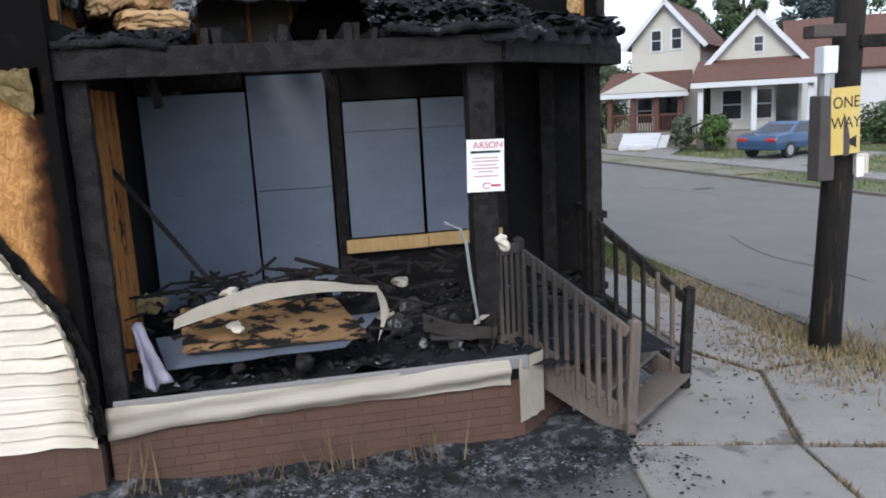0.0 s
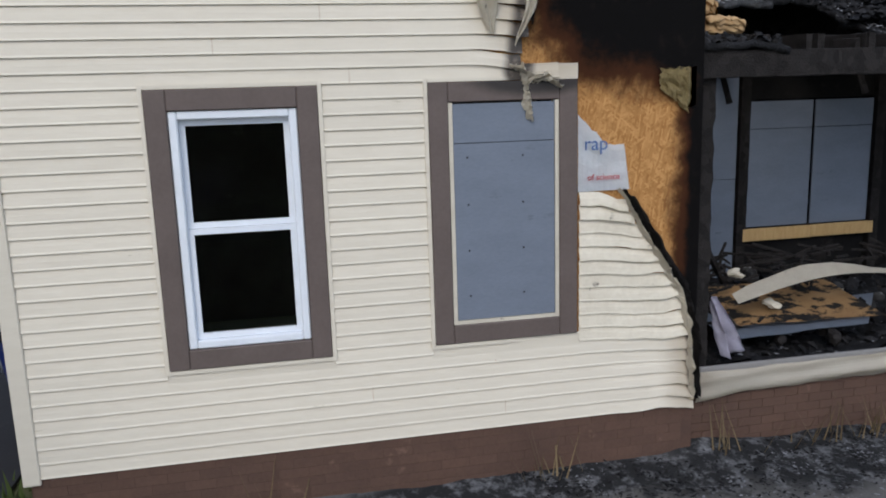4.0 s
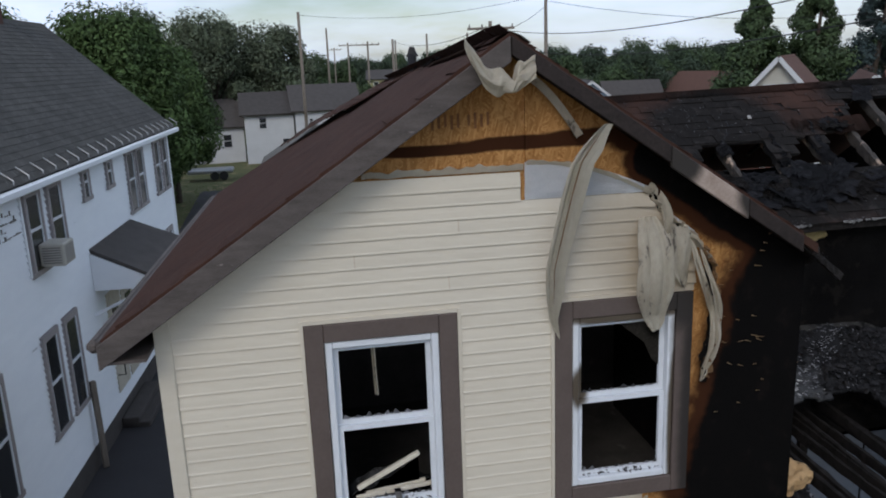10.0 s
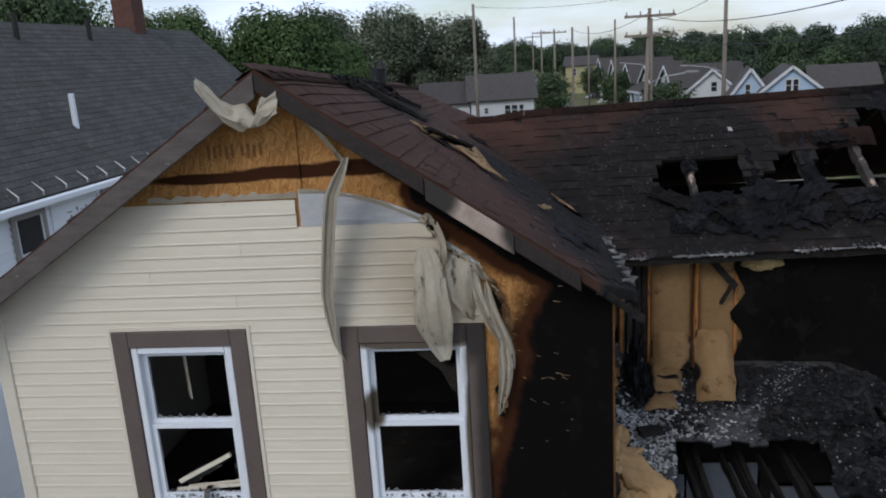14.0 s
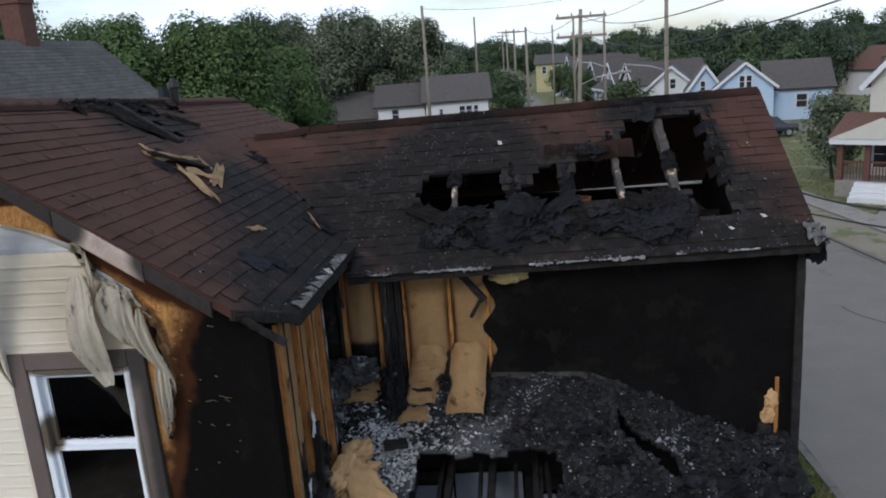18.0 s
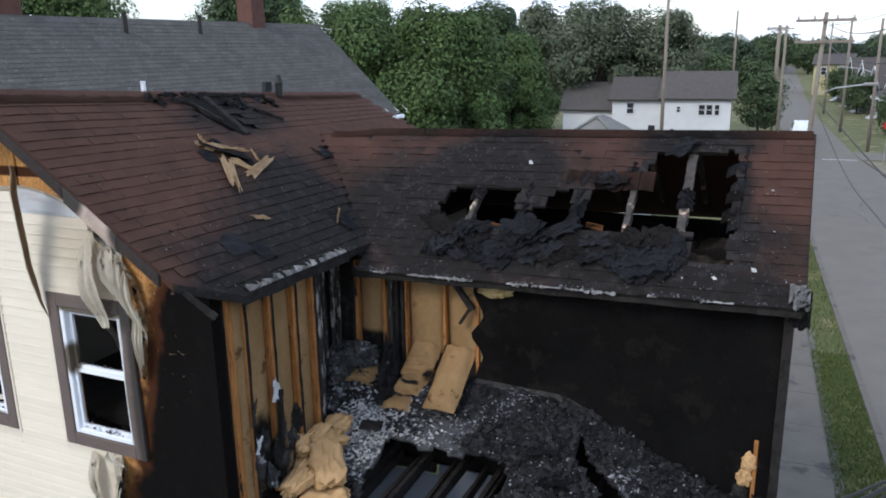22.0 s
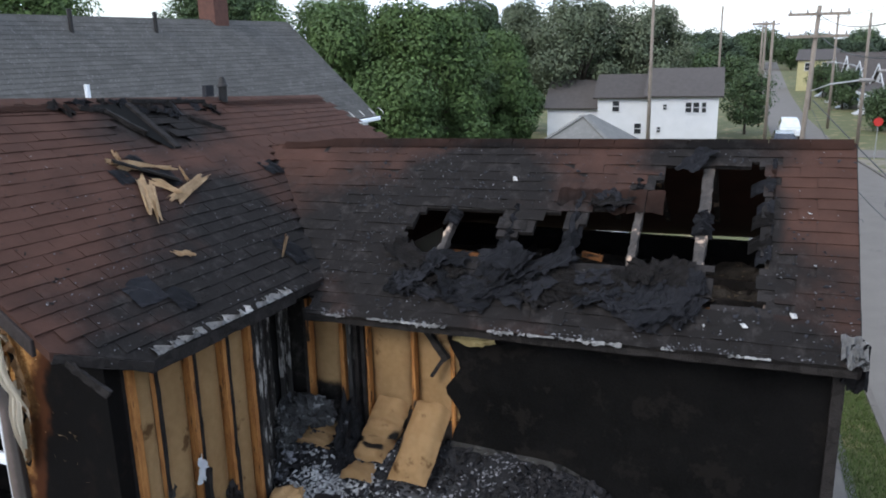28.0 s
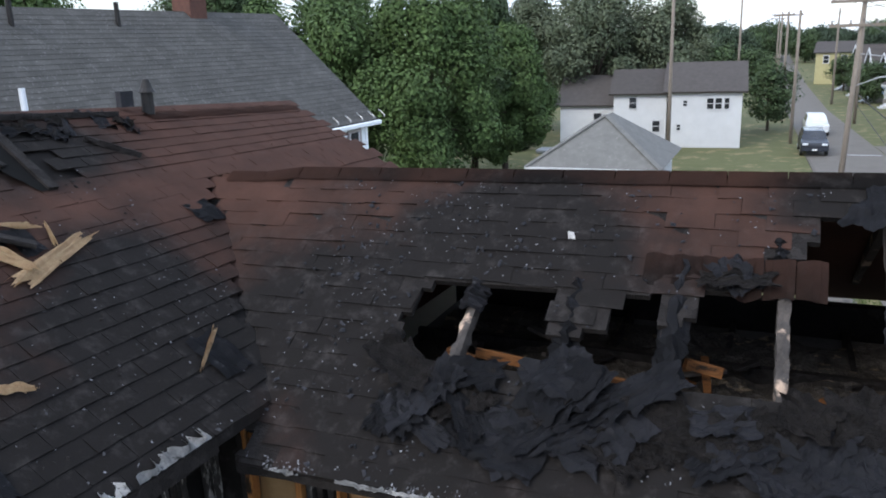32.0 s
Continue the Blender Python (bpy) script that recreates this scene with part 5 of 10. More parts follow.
# ---- roof of the gabled block ----
def plane_roof(bm, corners, thick):
    n = (Vector(corners[1]) - Vector(corners[0])).cross(Vector(corners[3]) - Vector(corners[0])).normalized()
    if n.z < 0:
        n = -n
    top = [bm.verts.new(c) for c in corners]
    bot = [bm.verts.new(Vector(c) - n * thick) for c in corners]
    bm.faces.new(top)
    bm.faces.new(bot[::-1])
    for i in range(4):
        bm.faces.new((top[i], bot[i], bot[(i + 1) % 4], top[(i + 1) % 4]))


OVER, RY0, RY1 = 0.28, 5.33, 12.62
EXL, EXR = AX0 - OVER, AX1 + 0.20
ez = lambda x: ARZ - (ARX - x) * SLOPE_W if x < ARX else ARZ - (x - ARX) * SLOPE_E
bm = bmesh.new()
plane_roof(bm, [(EXL, RY0, ez(EXL)), (ARX - 0.004, RY0, ARZ), (ARX - 0.004, RY1, ARZ), (EXL, RY1, ez(EXL))], 0.06)
ROOF_WEST = setting("roof_west", bm, M["shingle"], "brown asphalt shingle slope over the driveway", "roof")
bm = bmesh.new()
prof = [(EXR, 5.88), (-1.32, RY0), (ARX + 0.004, RY0), (ARX + 0.004, RY1), (EXR, RY1)]
top = [bm.verts.new((x, y, ez(x))) for x, y in prof]
bot = [bm.verts.new((x, y, ez(x) - 0.07)) for x, y in prof]
bm.faces.new(top)
bm.faces.new(bot[::-1])
for i in range(5):
    bm.faces.new((top[i], bot[i], bot[(i + 1) % 5], top[(i + 1) % 5]))
ROOF_EAST = setting("roof_east", bm, M["shingle"], "brown asphalt shingle slope, scorched black along its burnt eave", "roof")


def valley_y(x):
    """Where the gabled roof's east slope meets the wing's front slope."""
    k = (BRZ - BZE + 0.08) / (BRY - 7.86)
    return (ez(x) + 0.165 - BZE + 0.08 - 0.02 * (x + 2.7) + 7.86 * k) / (k + 0.03)


def roof_hole_a(x, y):
    return (x + 3.12) ** 2 / 0.09 + (y - 8.35 - 0.9 * (x + 3.12)) ** 2 / 0.12 < 1 + 0.5 * noise.noise((x * 6, y * 6, 0))


def shingle_mesh(w, d, seed):
    """A tab lying on its slope: x along the course, y up the slope, lower edge proud and a little curled."""
    bm = bmesh.new()
    r = random.Random(seed)
    lift = [r.uniform(0.008, 0.016) for _ in range(3)]
    lo = [bm.verts.new((w * i / 2, r.uniform(-0.004, 0.004), lift[i])) for i in range(3)]
    hi = [bm.verts.new((w * i / 2, d, 0.003)) for i in range(3)]
    un = [bm.verts.new((w * i / 2, 0.001, lift[i] - 0.009)) for i in range(3)]
    for i in range(2):
        bm.faces.new((lo[i], lo[i + 1], hi[i + 1], hi[i]))
        bm.faces.new((un[i], un[i + 1], lo[i + 1], lo[i]))
    bm.faces.new((un[0], lo[0], hi[0]))
    bm.faces.new((lo[2], un[2], hi[2]))
    return as_mesh("shingle", bm, M["shingle"])


TABS = [shingle_mesh(0.296, 0.16, s) for s in range(5)]


def joined(name, placed, parent, label):
    """Tabs joined into one mesh."""
    verts, faces = [], []
    for me, m in placed:
        i = len(verts)
        verts += [m @ v.co for v in me.vertices]
        faces += [tuple(i + j for j in p.vertices) for p in me.polygons]
    return part(name, fast_mesh(name, verts, faces, placed[0][0].materials[0]), None, parent, label, kind="stuff")


ang_a = math.degrees(math.atan(SLOPE_E))
EXPOSE = 0.135
for roof, side in ((ROOF_EAST, 1), (ROOF_WEST, -1)):
    placed = []
    ang_a = math.degrees(math.atan(SLOPE_E if side > 0 else SLOPE_W))
    length = (EXR - ARX if side > 0 else ARX - EXL) / math.cos(math.radians(ang_a))
    for c in range(int(length / EXPOSE) + 1):
        s = length - EXPOSE * c
        x = ARX + side * s * math.cos(math.radians(ang_a))
        if s < 0.05:
            break
        y = RY0 - 0.15 * (c % 2)
        if c % 2 and (side < 0 or x < -1.45):
            turn = pose(0, 0, 0, 0, 0, 90 * side) @ pose(0, 0, 0, ang_a, 0, 0)
            placed.append((TABS[c % 5], Matrix.Translation((x, RY0 if side > 0 else RY0 + 0.296, ez(x) - 0.0025)) @ turn))
        while y < RY1 - 0.2:
            xm = x - side * 0.06
            if y >= RY0 - 0.01 + max(0, side * (x + 1.36)) * 1.7 and (side < 0 or not (y + 0.15 > valley_y(xm) + 0.05 and y < 2 * BRY - valley_y(xm) - 0.2)) and not (side > 0 and roof_hole_a(xm, y + 0.15)):
                turn = pose(0, 0, 0, 0, 0, 90) @ pose(0, 0, 0, ang_a, 0, 0) if side > 0 else pose(0, 0, 0, 0, 0, -90) @ pose(0, 0, 0, ang_a, 0, 0)
                oy = y if side > 0 else y + 0.296
                placed.append((TABS[rng.randrange(5)], Matrix.Translation((x, oy, ez(x))) @ turn))
            y += 0.30
    if side > 0:
        near = [p for p in placed if p[1].translation.x > -2.75]
        for me, m in near[:300]:
            ob = new("shingle", me)
            ob.parent, ob.matrix_basis = roof, m
        rest = [p for p in placed if p[1].translation.x <= -2.75] + near[300:]
    else:
        rest = placed
    joined("shingles", rest, roof, "")
for k in range(24):
    y0 = RY0 + 0.30 * k
    if not 7.85 < y0 < 9.9:
        part("ridge_cap", sheet(lambda u, v: (ARX + 0.28 * (u - 0.5), y0 + 0.31 * v, ez(ARX + 0.28 * (u - 0.5)) + 0.022 + 0.008 * (1 - v) - 0.02 * (abs(u - 0.5) < 0.1)), 4, 1, 0.008), M["shingle"], ROOF_EAST)


# rake boards and soffits
def rake(xa, xb, name, material, label, y=RY0, parent=None, drop=0.19):
    bm = bmesh.new()
    pa, pb = Vector((xa, y, ez(xa) - 0.02)), Vector((xb, y, ez(xb) - 0.02))
    vs = [bm.verts.new((p.x, y + dy, p.z - dz)) for dy in (-0.025, 0.012) for p, dz in ((pa, 0), (pb, 0), (pb, drop), (pa, drop))]
    for f in ((0, 1, 2, 3), (7, 6, 5, 4), (0, 4, 5, 1), (1, 5, 6, 2), (2, 6, 7, 3), (3, 7, 4, 0)):
        bm.faces.new([vs[i] for i in f])
    bmesh.ops.recalc_face_normals(bm, faces=bm.faces[:])
    return part(name, bevel(bm, 0.005), material, parent or ROOF_EAST, label)


rake(EXL - 0.02, ARX - 0.003, "rake_board", M["rake"], "smoke-greyed rake board", parent=ROOF_WEST, drop=0.165)
rake(ARX + 0.003, -2.50, "rake_board", M["rake_dark"], "soot-browned rake board", drop=0.12)
rake(-2.496, -1.90, "rake_board", M["rake_pale"], "bare scorched rake board", drop=0.15)
rake(-1.896, -1.45, "rake_board", M["rake_dark"], "ash-flecked burnt rake board", drop=0.12)
part("burnt_tip", rough_beam((-1.50, RY0 + 0.03, ez(-1.5) - 0.05), (-1.0, RY0 + 0.16, ez(-1.0) - 0.10), 0.04, 0.06, 0.6, seed=3), M["char"], ROOF_EAST)
part("burnt_tip", rough_beam((-1.32, RY0 + 0.02, ez(-1.32) - 0.05), (EXR, 5.9, ez(EXR) - 0.05), 0.05, 0.08, 0.5, seed=6), M["char"], ROOF_EAST)
for x0, x1, p in ((EXL, AX0, ROOF_WEST), ):
    part("soffit", bbox(x0, RY0, ez(x0) - 0.17, x1 - 0.013, RY1, ez(x0) - 0.15, 0), M["rake"], p)
    part("fascia", bbox(x0 - 0.03, RY0 + 0.013, ez(x0) - 0.19, x0 - 0.002, RY1, ez(x0) - 0.01, 0.004), M["rake"], p)
part("gutter", bbox(EXL - 0.12, RY0 + 0.10, ez(EXL) - 0.12, EXL - 0.032, RY1, ez(EXL) - 0.03, 0.03), M["rake"], ROOF_WEST)
part("eave_edge", rough_beam((EXR - 0.02, 5.9, ez(EXR) - 0.05), (EXR - 0.02, 7.75, ez(EXR) - 0.05), 0.06, 0.11, 0.5, 20, seed=5), M["char"], ROOF_EAST)
chips("eave_ash", [((EXR - 0.02 + rng.uniform(-0.06, 0.02), rng.uniform(5.95, 7.8), ez(EXR) + 0.02), (0.4, 0, 1)) for _ in range(80)], 0.018, M["ashflake"], ROOF_EAST, "pale ash crust on a burnt eave")

# burnt ridge debris and vent pipe
RIDGE = thing("ridge_debris", (-3.4, 8.5, 7.4), "charred torn felt and laths round a hole in the roof ridge", "debris")
for i in range(14):
    x, y = -3.48 + rng.gauss(0, 0.08), 7.75 + 2.3 * i / 14 + rng.gauss(0, 0.08)
    w, l, a = rng.uniform(0.10, 0.24), rng.uniform(0.12, 0.30), rng.uniform(0, 3.1)
    def rag(u, v, x=x, y=y, w=w, l=l, a=a, i=i):
        jag = 1 + 0.5 * noise.noise((round(u * 6) * 1.9 + i, round(v * 6) * 2.7, 1.3)) * (max(abs(u - 0.5), abs(v - 0.5)) > 0.4)
        p, q = (u - 0.5) * w * jag, (v - 0.5) * l * jag
        px = x + p * math.cos(a) - q * math.sin(a)
        return Vector((px, y + p * math.sin(a) + q * math.cos(a), ez(px) + 0.03 + 0.075 * max(-0.25, noise.noise((u * 3 + i, v * 3, i * 1.7)))))
    part("torn_felt", sheet(rag, 6, 6, 0.008), M["tarpaper"] if i % 3 else M["char"], RIDGE)
for a, b in (((-3.54, 8.50), (-2.82, 8.42)), ((-3.46, 8.08), (-3.08, 8.26)), ((-3.29, 9.16), (-3.03, 9.48)), ((-3.60, 8.6), (-3.58, 9.8)), ((-3.5, 7.8), (-3.46, 8.1))):
    part("charred_lath", rough_beam((a[0], a[1], ez(a[0]) + 0.03), (b[0], b[1], ez(b[0]) + 0.02), 0.08, 0.06, 0.5, 10, seed=a[1] * 1.3), M["char"], RIDGE)
# dark sheet over the uncut roof slab, painting the hole's inner darkness
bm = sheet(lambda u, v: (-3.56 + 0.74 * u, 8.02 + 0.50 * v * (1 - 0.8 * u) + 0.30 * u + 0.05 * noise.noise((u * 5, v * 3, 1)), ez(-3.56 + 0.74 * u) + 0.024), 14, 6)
part("hole", bm, M["void"], RIDGE, "black sheet standing in for the dark inside a burnt roof hole")
VENT = thing("vent_pipe", (-3.58, 10.2, 7.4), "small blackened iron roof vent pipe", "vent pipe")
bm = bmesh.new()
tube(bm, [(-3.58, 10.2, 7.42), (-3.58, 10.2, 7.62)], 0.055, 12)
part("pipe", bm, M["iron"], VENT)
bm = bmesh.new()
tube(bm, [(-3.58, 10.2, 7.62), (-3.58, 10.2, 7.66), (-3.58, 10.2, 7.74)], 0.085, 12, 0.03)
part("cap", bm, M["iron"], VENT)
bm = bmesh.new()
box(bm, -3.66, 9.9, 7.50, -3.60, 10.05, 7.64)
part("flashing_scrap", bm, M["tarpaper"], VENT)
SPLIT = thing("split_timber", (-2.3, 7.6, 6.65), "splintered raw yellow wood lying on the roof", "debris")
for i, (xa, ya, xb, yb, w) in enumerate(((-2.46, 7.52, -2.03, 7.16, 0.17), (-2.44, 7.60, -2.22, 7.72, 0.12), (-2.18, 7.58, -2.34, 8.22, 0.12), (-2.74, 7.36, -2.60, 7.72, 0.07), (-2.86, 7.58, -2.66, 7.44, 0.06), (-2.66, 7.66, -2.52, 7.96, 0.05), (-2.36, 8.0, -2.50, 8.06, 0.035), (-1.68, 6.98, -1.58, 7.12, 0.05), (-1.50, 8.40, -1.30, 8.02, 0.03), (-2.66, 7.42, -2.56, 7.62, 0.05))):
    def splinter(u, v, xa=xa, ya=ya, xb=xb, yb=yb, w=w, i=i):
        d = Vector((xb - xa, yb - ya, 0))
        n = Vector((-d.y, d.x, 0)).normalized()
        s = u + (0.42 * noise.noise((round(v * 12) * 3.1, i, 0)) if u > 0.8 or u < 0.1 else 0)
        p = Vector((xa, ya, 0)) + d * s + n * w * (v - 0.5) * (1 - 0.35 * u)
        return (p.x, p.y, ez(p.x) + 0.035 + 0.035 * noise.noise((u * 2, round(v * 12) * 2.3, i)) + 0.03 * u)
    part("splinter", sheet(splinter, 8, 12, 0.012), M["split_wood"], SPLIT)
part("dark_board", rough_beam((-2.72, 7.40, ez(-2.72) + 0.06), (-2.36, 7.86, ez(-2.36) + 0.07), 0.16, 0.03, 0.3, 10, seed=510), M["char"], SPLIT, "charred broken board")
for i, (x, y, w, h) in enumerate(((-2.62, 7.70, 0.34, 0.16), (-2.45, 7.85, 0.22, 0.16), (-2.33, 9.38, 0.22, 0.26), (-1.35, 8.25, 0.3, 0.26), (-1.46, 6.36, 0.22, 0.3), (-1.3, 6.6, 0.2, 0.2), (-2.55, 7.35, 0.18, 0.2))):
    bm = sheet(lambda u, v: (x + w * (u - 0.5), y + h * (v - 0.5), ez(x + w * (u - 0.5)) + 0.03 + 0.035 * noise.noise((u * 3, v * 3, i * 3.7))), 5, 5, 0.01)
    part("felt_patch", bm, M["tarpaper"], SPLIT)

# ---- side wing ----
bm = bmesh.new()
DOOR_HOLES = [(-1.10, DECK + 0.02, 0.68, 3.0), (0.78, 1.34, 2.40, 2.75)]
wall_with_openings(bm, AX1, BX1 - 0.24, 0.45, 3.0, BY0, BY0 + 0.14, DOOR_HOLES)
box(bm, AX1, BY0, 3.0, BX1, BY0 + 0.14, 3.3)
box(bm, 0.55, BY0, 3.3, BX1, BY0 + 0.14, 5.52)
WALL_WING = setting("wall_wing", bm, M["felt"], "scorched black wall of the wing above the porch", "wall")
bm = bmesh.new()
box(bm, BX1 - 0.38, BY0 + 0.141, 0.0, BX1 - 0.24, BY1, 3.0)
box(bm, BX1 - 0.38, BY0 + 0.141, 3.0, BX1, BY1, 3.1)
box(bm, BX1 - 0.14, BY0 + 0.141, 3.1, BX1, BY1, 5.55)
vs = [bm.verts.new((x, y, z)) for x in (BX1 - 0.14, BX1) for y, z in ((BY0, 5.55), (BY1, 5.55), (BRY, BRZ - 0.05))]
for f in ((0, 1, 2), (5, 4, 3), (0, 3, 4, 1), (1, 4, 5, 2), (2, 5, 3, 0)):
    bm.faces.new([vs[i] for i in f])
setting("wall_east", bm, M["felt"], "sooty end wall of the wing facing the street", "wall")
bm = bmesh.new()
box(bm, AX1, BY1, 0.0, BX1, BY1 + 0.14, 5.5)
setting("wall_north", bm, M["felt"], "back wall of the wing", "wall")
bm = bmesh.new()
box(bm, AX1 + 0.02, BY0 + 0.15, 5.15, BX1 - 0.15, BY1 - 0.01, 5.2)
box(bm, AX1 + 0.02, BY0 + 0.15, 0.5, BX1 - 0.15, BY1 - 0.01, 0.55)
setting("wing_ceiling", bm, M["soot"], "charred attic floor of the wing", "ceiling")
part("corner_board", rough_beam((BX1 - 0.03, BY0 - 0.03, 3.1), (BX1 - 0.03, BY0 - 0.03, 5.45), 0.09, 0.06, 0.2, 18, seed=8), M["char"], WALL_WING)
part("rim_board", rough_beam((0.5, BY0 - 0.02, 5.44), (BX1, BY0 - 0.02, 5.50), 0.10, 0.10, 0.25, 26, seed=4), M["char"], WALL_WING)
for i in range(7):
    a = 0.40 + 0.457 * i
    part("felt_lap", sheet(lambda u, v, a=a, i=i: (a + 0.455 * u + (0.13 * noise.noise((v * 8, 0, 4)) * (1 - u) if i == 0 else 0), BY0 - 0.012 - 0.008 * noise.noise((u * 2, v * 2, i)), 3.3 + 2.12 * v), 6, 30, 0.004), M["felt"], WALL_WING)

# studs and insulation in the burnt inner corner
def batt(parent, fn, label="kraft-faced insulation batt"):
    return part("insulation_batt", sheet(fn, 8, 20, 0.03), M["batt"], parent, label, smooth=True)


for i, (xa, xb, zb, zt) in enumerate(((-1.50, -1.26, 4.45, 5.45), (-1.16, -0.84, 4.35, 5.45), (-0.50, -0.05, 4.45, 5.45), (0.0, 0.54, 4.42, 5.45))):
    batt(WALL_WING, lambda u, v, xa=xa, xb=xb, zb=zb, zt=zt: (xa + (xb - xa) * u + (0.05 * noise.noise((v * 6, 2, 0)) * u if xb > 0.3 else 0), BY0 + 0.075 - 0.06 * math.sin(math.pi * u) ** 0.6 + 0.015 * noise.noise((u * 3, v * 5, xa)), zb + (zt - zb) * v))
for i, (x, w, m) in enumerate(((-1.55, 0.05, "ashy_stud"), (-1.46, 0.045, "ashy_stud"), (-1.23, 0.05, "char"), (-1.19, 0.04, "stud"), (-0.81, 0.045, "stud"), (-0.73, 0.05, "ashy_stud"), (-0.65, 0.045, "char"), (-0.57, 0.045, "char"), (-0.52, 0.03, "stud"), (-0.025, 0.04, "stud"), (0.385, 0.04, "stud"))):
    part("stud", rough_beam((x, BY0 + 0.04, 3.3), (x, BY0 + 0.04, 5.5), w, 0.09, 0.3, 22, (0, 1, 0), seed=i * 1.7), M[m], WALL_WING)
part("back_boarding", bbox(AX1 - 0.41, BY0 + 0.095, 3.3, 0.549, BY0 + 0.139, 5.5, 0), M["soot"], WALL_WING)
part("fallen_brace", rough_beam((0.12, BY0 - 0.03, 5.36), (0.36, BY0 - 0.06, 5.08), 0.05, 0.07, 0.4, 8, seed=6), M["char"], WALL_WING)
part("fallen_brace", rough_beam((0.35, BY0 - 0.04, 5.14), (0.20, BY0 - 0.08, 4.90), 0.03, 0.04, 0.4, 6, seed=9), M["char"], WALL_WING)
bm = bmesh.new()
bmesh.ops.create_icosphere(bm, subdivisions=3, radius=1)
for v in bm.verts:
    k = 1 + 0.5 * noise.noise(v.co * 2.4)
    v.co = Vector((0.62 + 0.19 * v.co.x * k, BY0 - 0.05 + 0.07 * v.co.y * k, 5.33 + 0.08 * v.co.z * k))
part("insulation_tuft", bm, M["fluff"], WALL_WING, "yellow wool tuft hanging out")
for i in range(3):
    x, zc = 3.30 + 0.03 * i, 3.45 + 0.17 * i
    bm = bmesh.new()
    bmesh.ops.create_icosphere(bm, subdivisions=3, radius=1)
    for v in bm.verts:
        k = 1 + 0.5 * noise.noise(v.co * 2.4 + Vector((i, 0, 0)))
        v.co = Vector((x + 0.07 * v.co.x * k, BY0 - 0.02 + 0.04 * v.co.y * k, zc + 0.10 * v.co.z * k))
    part("insulation_tuft", bm, M["batt"] if i else M["char"], WALL_WING, "scorched wool tuft")
part("exposed_stud", bbox(3.40, BY0 - 0.02, 3.25, 3.44, BY0 + 0.02, 4.05, 0.004), M["stud"], WALL_WING)

# east side wall of the gabled block, with open studs
bm = bmesh.new()
box(bm, AX1 - 0.14, AY0 + 0.161, 0.45, AX1, BY0 - 0.001, 3.35)
box(bm, AX1 - 0.14, AY0 + 0.161, 3.35, AX1, 6.0, 5.78)
box(bm, AX1 - 0.14, 6.0, 3.35, AX1 - 0.12, 7.34, 5.78)
box(bm, AX1 - 0.44, 7.0, 3.35, AX1 - 0.42, BY0 + 0.14, 5.9)
box(bm, AX1 - 0.42, 7.341, 3.3, AX1, BY0 - 0.001, 3.35)
box(bm, AX1 - 0.42, BY0 + 0.12, 3.3, AX1 - 0.001, BY0 + 0.139, 5.8)
WALL_SIDE = setting("wall_side", bm, M["felt"], "burnt side wall of the gabled block with bare studs", "wall")
batt(WALL_SIDE, lambda u, v: (AX1 + 0.006 + 0.02 * math.sin(math.pi * u) ** 0.6, 5.84 + 0.15 * u, 3.5 + 2.2 * v + 0.02 * noise.noise((u * 3, v * 6, 5))))
part("stud", rough_beam((AX1 + 0.012, 5.795, 3.35), (AX1 + 0.012, 5.795, 5.72), 0.05, 0.07, 0.2, 16, (0, 1, 0), seed=19), M["stud"], WALL_SIDE)
ys = (6.03, 6.46, 6.88, 7.24)
for i, y in enumerate(ys):
    part("stud", rough_beam((AX1 - 0.05, y, 3.35), (AX1 - 0.05, y, 5.74), 0.09, 0.045, 0.2, 16, (0, 1, 0), seed=20 + i), M["stud"], WALL_SIDE)
    part("stud_char", rough_beam((AX1 - 0.045, y + 0.05, 3.35), (AX1 - 0.045, y + 0.05, 5.74), 0.08, 0.045, 0.5, 20, (0, 1, 0), seed=25 + i), M["char"], WALL_SIDE, "charred side of a stud")
for i, (a, b) in enumerate(zip(ys, ys[1:])):
    batt(WALL_SIDE, lambda u, v, a=a, b=b, i=i: (AX1 - 0.085 + 0.05 * math.sin(math.pi * u) ** 0.6, a + 0.07 + (b - a - 0.09) * u, 3.5 + 2.2 * v))
for i, y in enumerate((7.34, 7.46, 7.60, 7.74, 7.9)):
    part("stud", rough_beam((AX1 - 0.05 - 0.07 * i, y, 3.35), (AX1 - 0.05 - 0.07 * i, y, 5.72), 0.09, 0.06, 0.45, 22, (0, 1, 0), seed=60.5 + i), M[("ashy_stud", "char")[i % 2]], WALL_SIDE, "ash-grey burnt stud")
for y, z, h, m in ((6.34, 4.46, 0.22, "wrap"), (6.00, 4.34, 0.26, "ashy_felt"), (6.03, 4.02, 0.16, "wrap")):
    part("white_rag", sheet(lambda u, v, y=y, z=z, h=h: (AX1 + 0.045 + 0.015 * noise.noise((u * 4, v * 4, y)), y + 0.13 * u * (0.6 + 0.4 * math.sin(3 * v + y * 9)) + 0.06 * noise.noise((v * 5, u * 3, 2 + y)), z + h * v + 0.05 * noise.noise((u * 5, v * 4, 1 + z))), 8, 10, 0.004), M[m], WALL_SIDE, "torn ash-white rag")
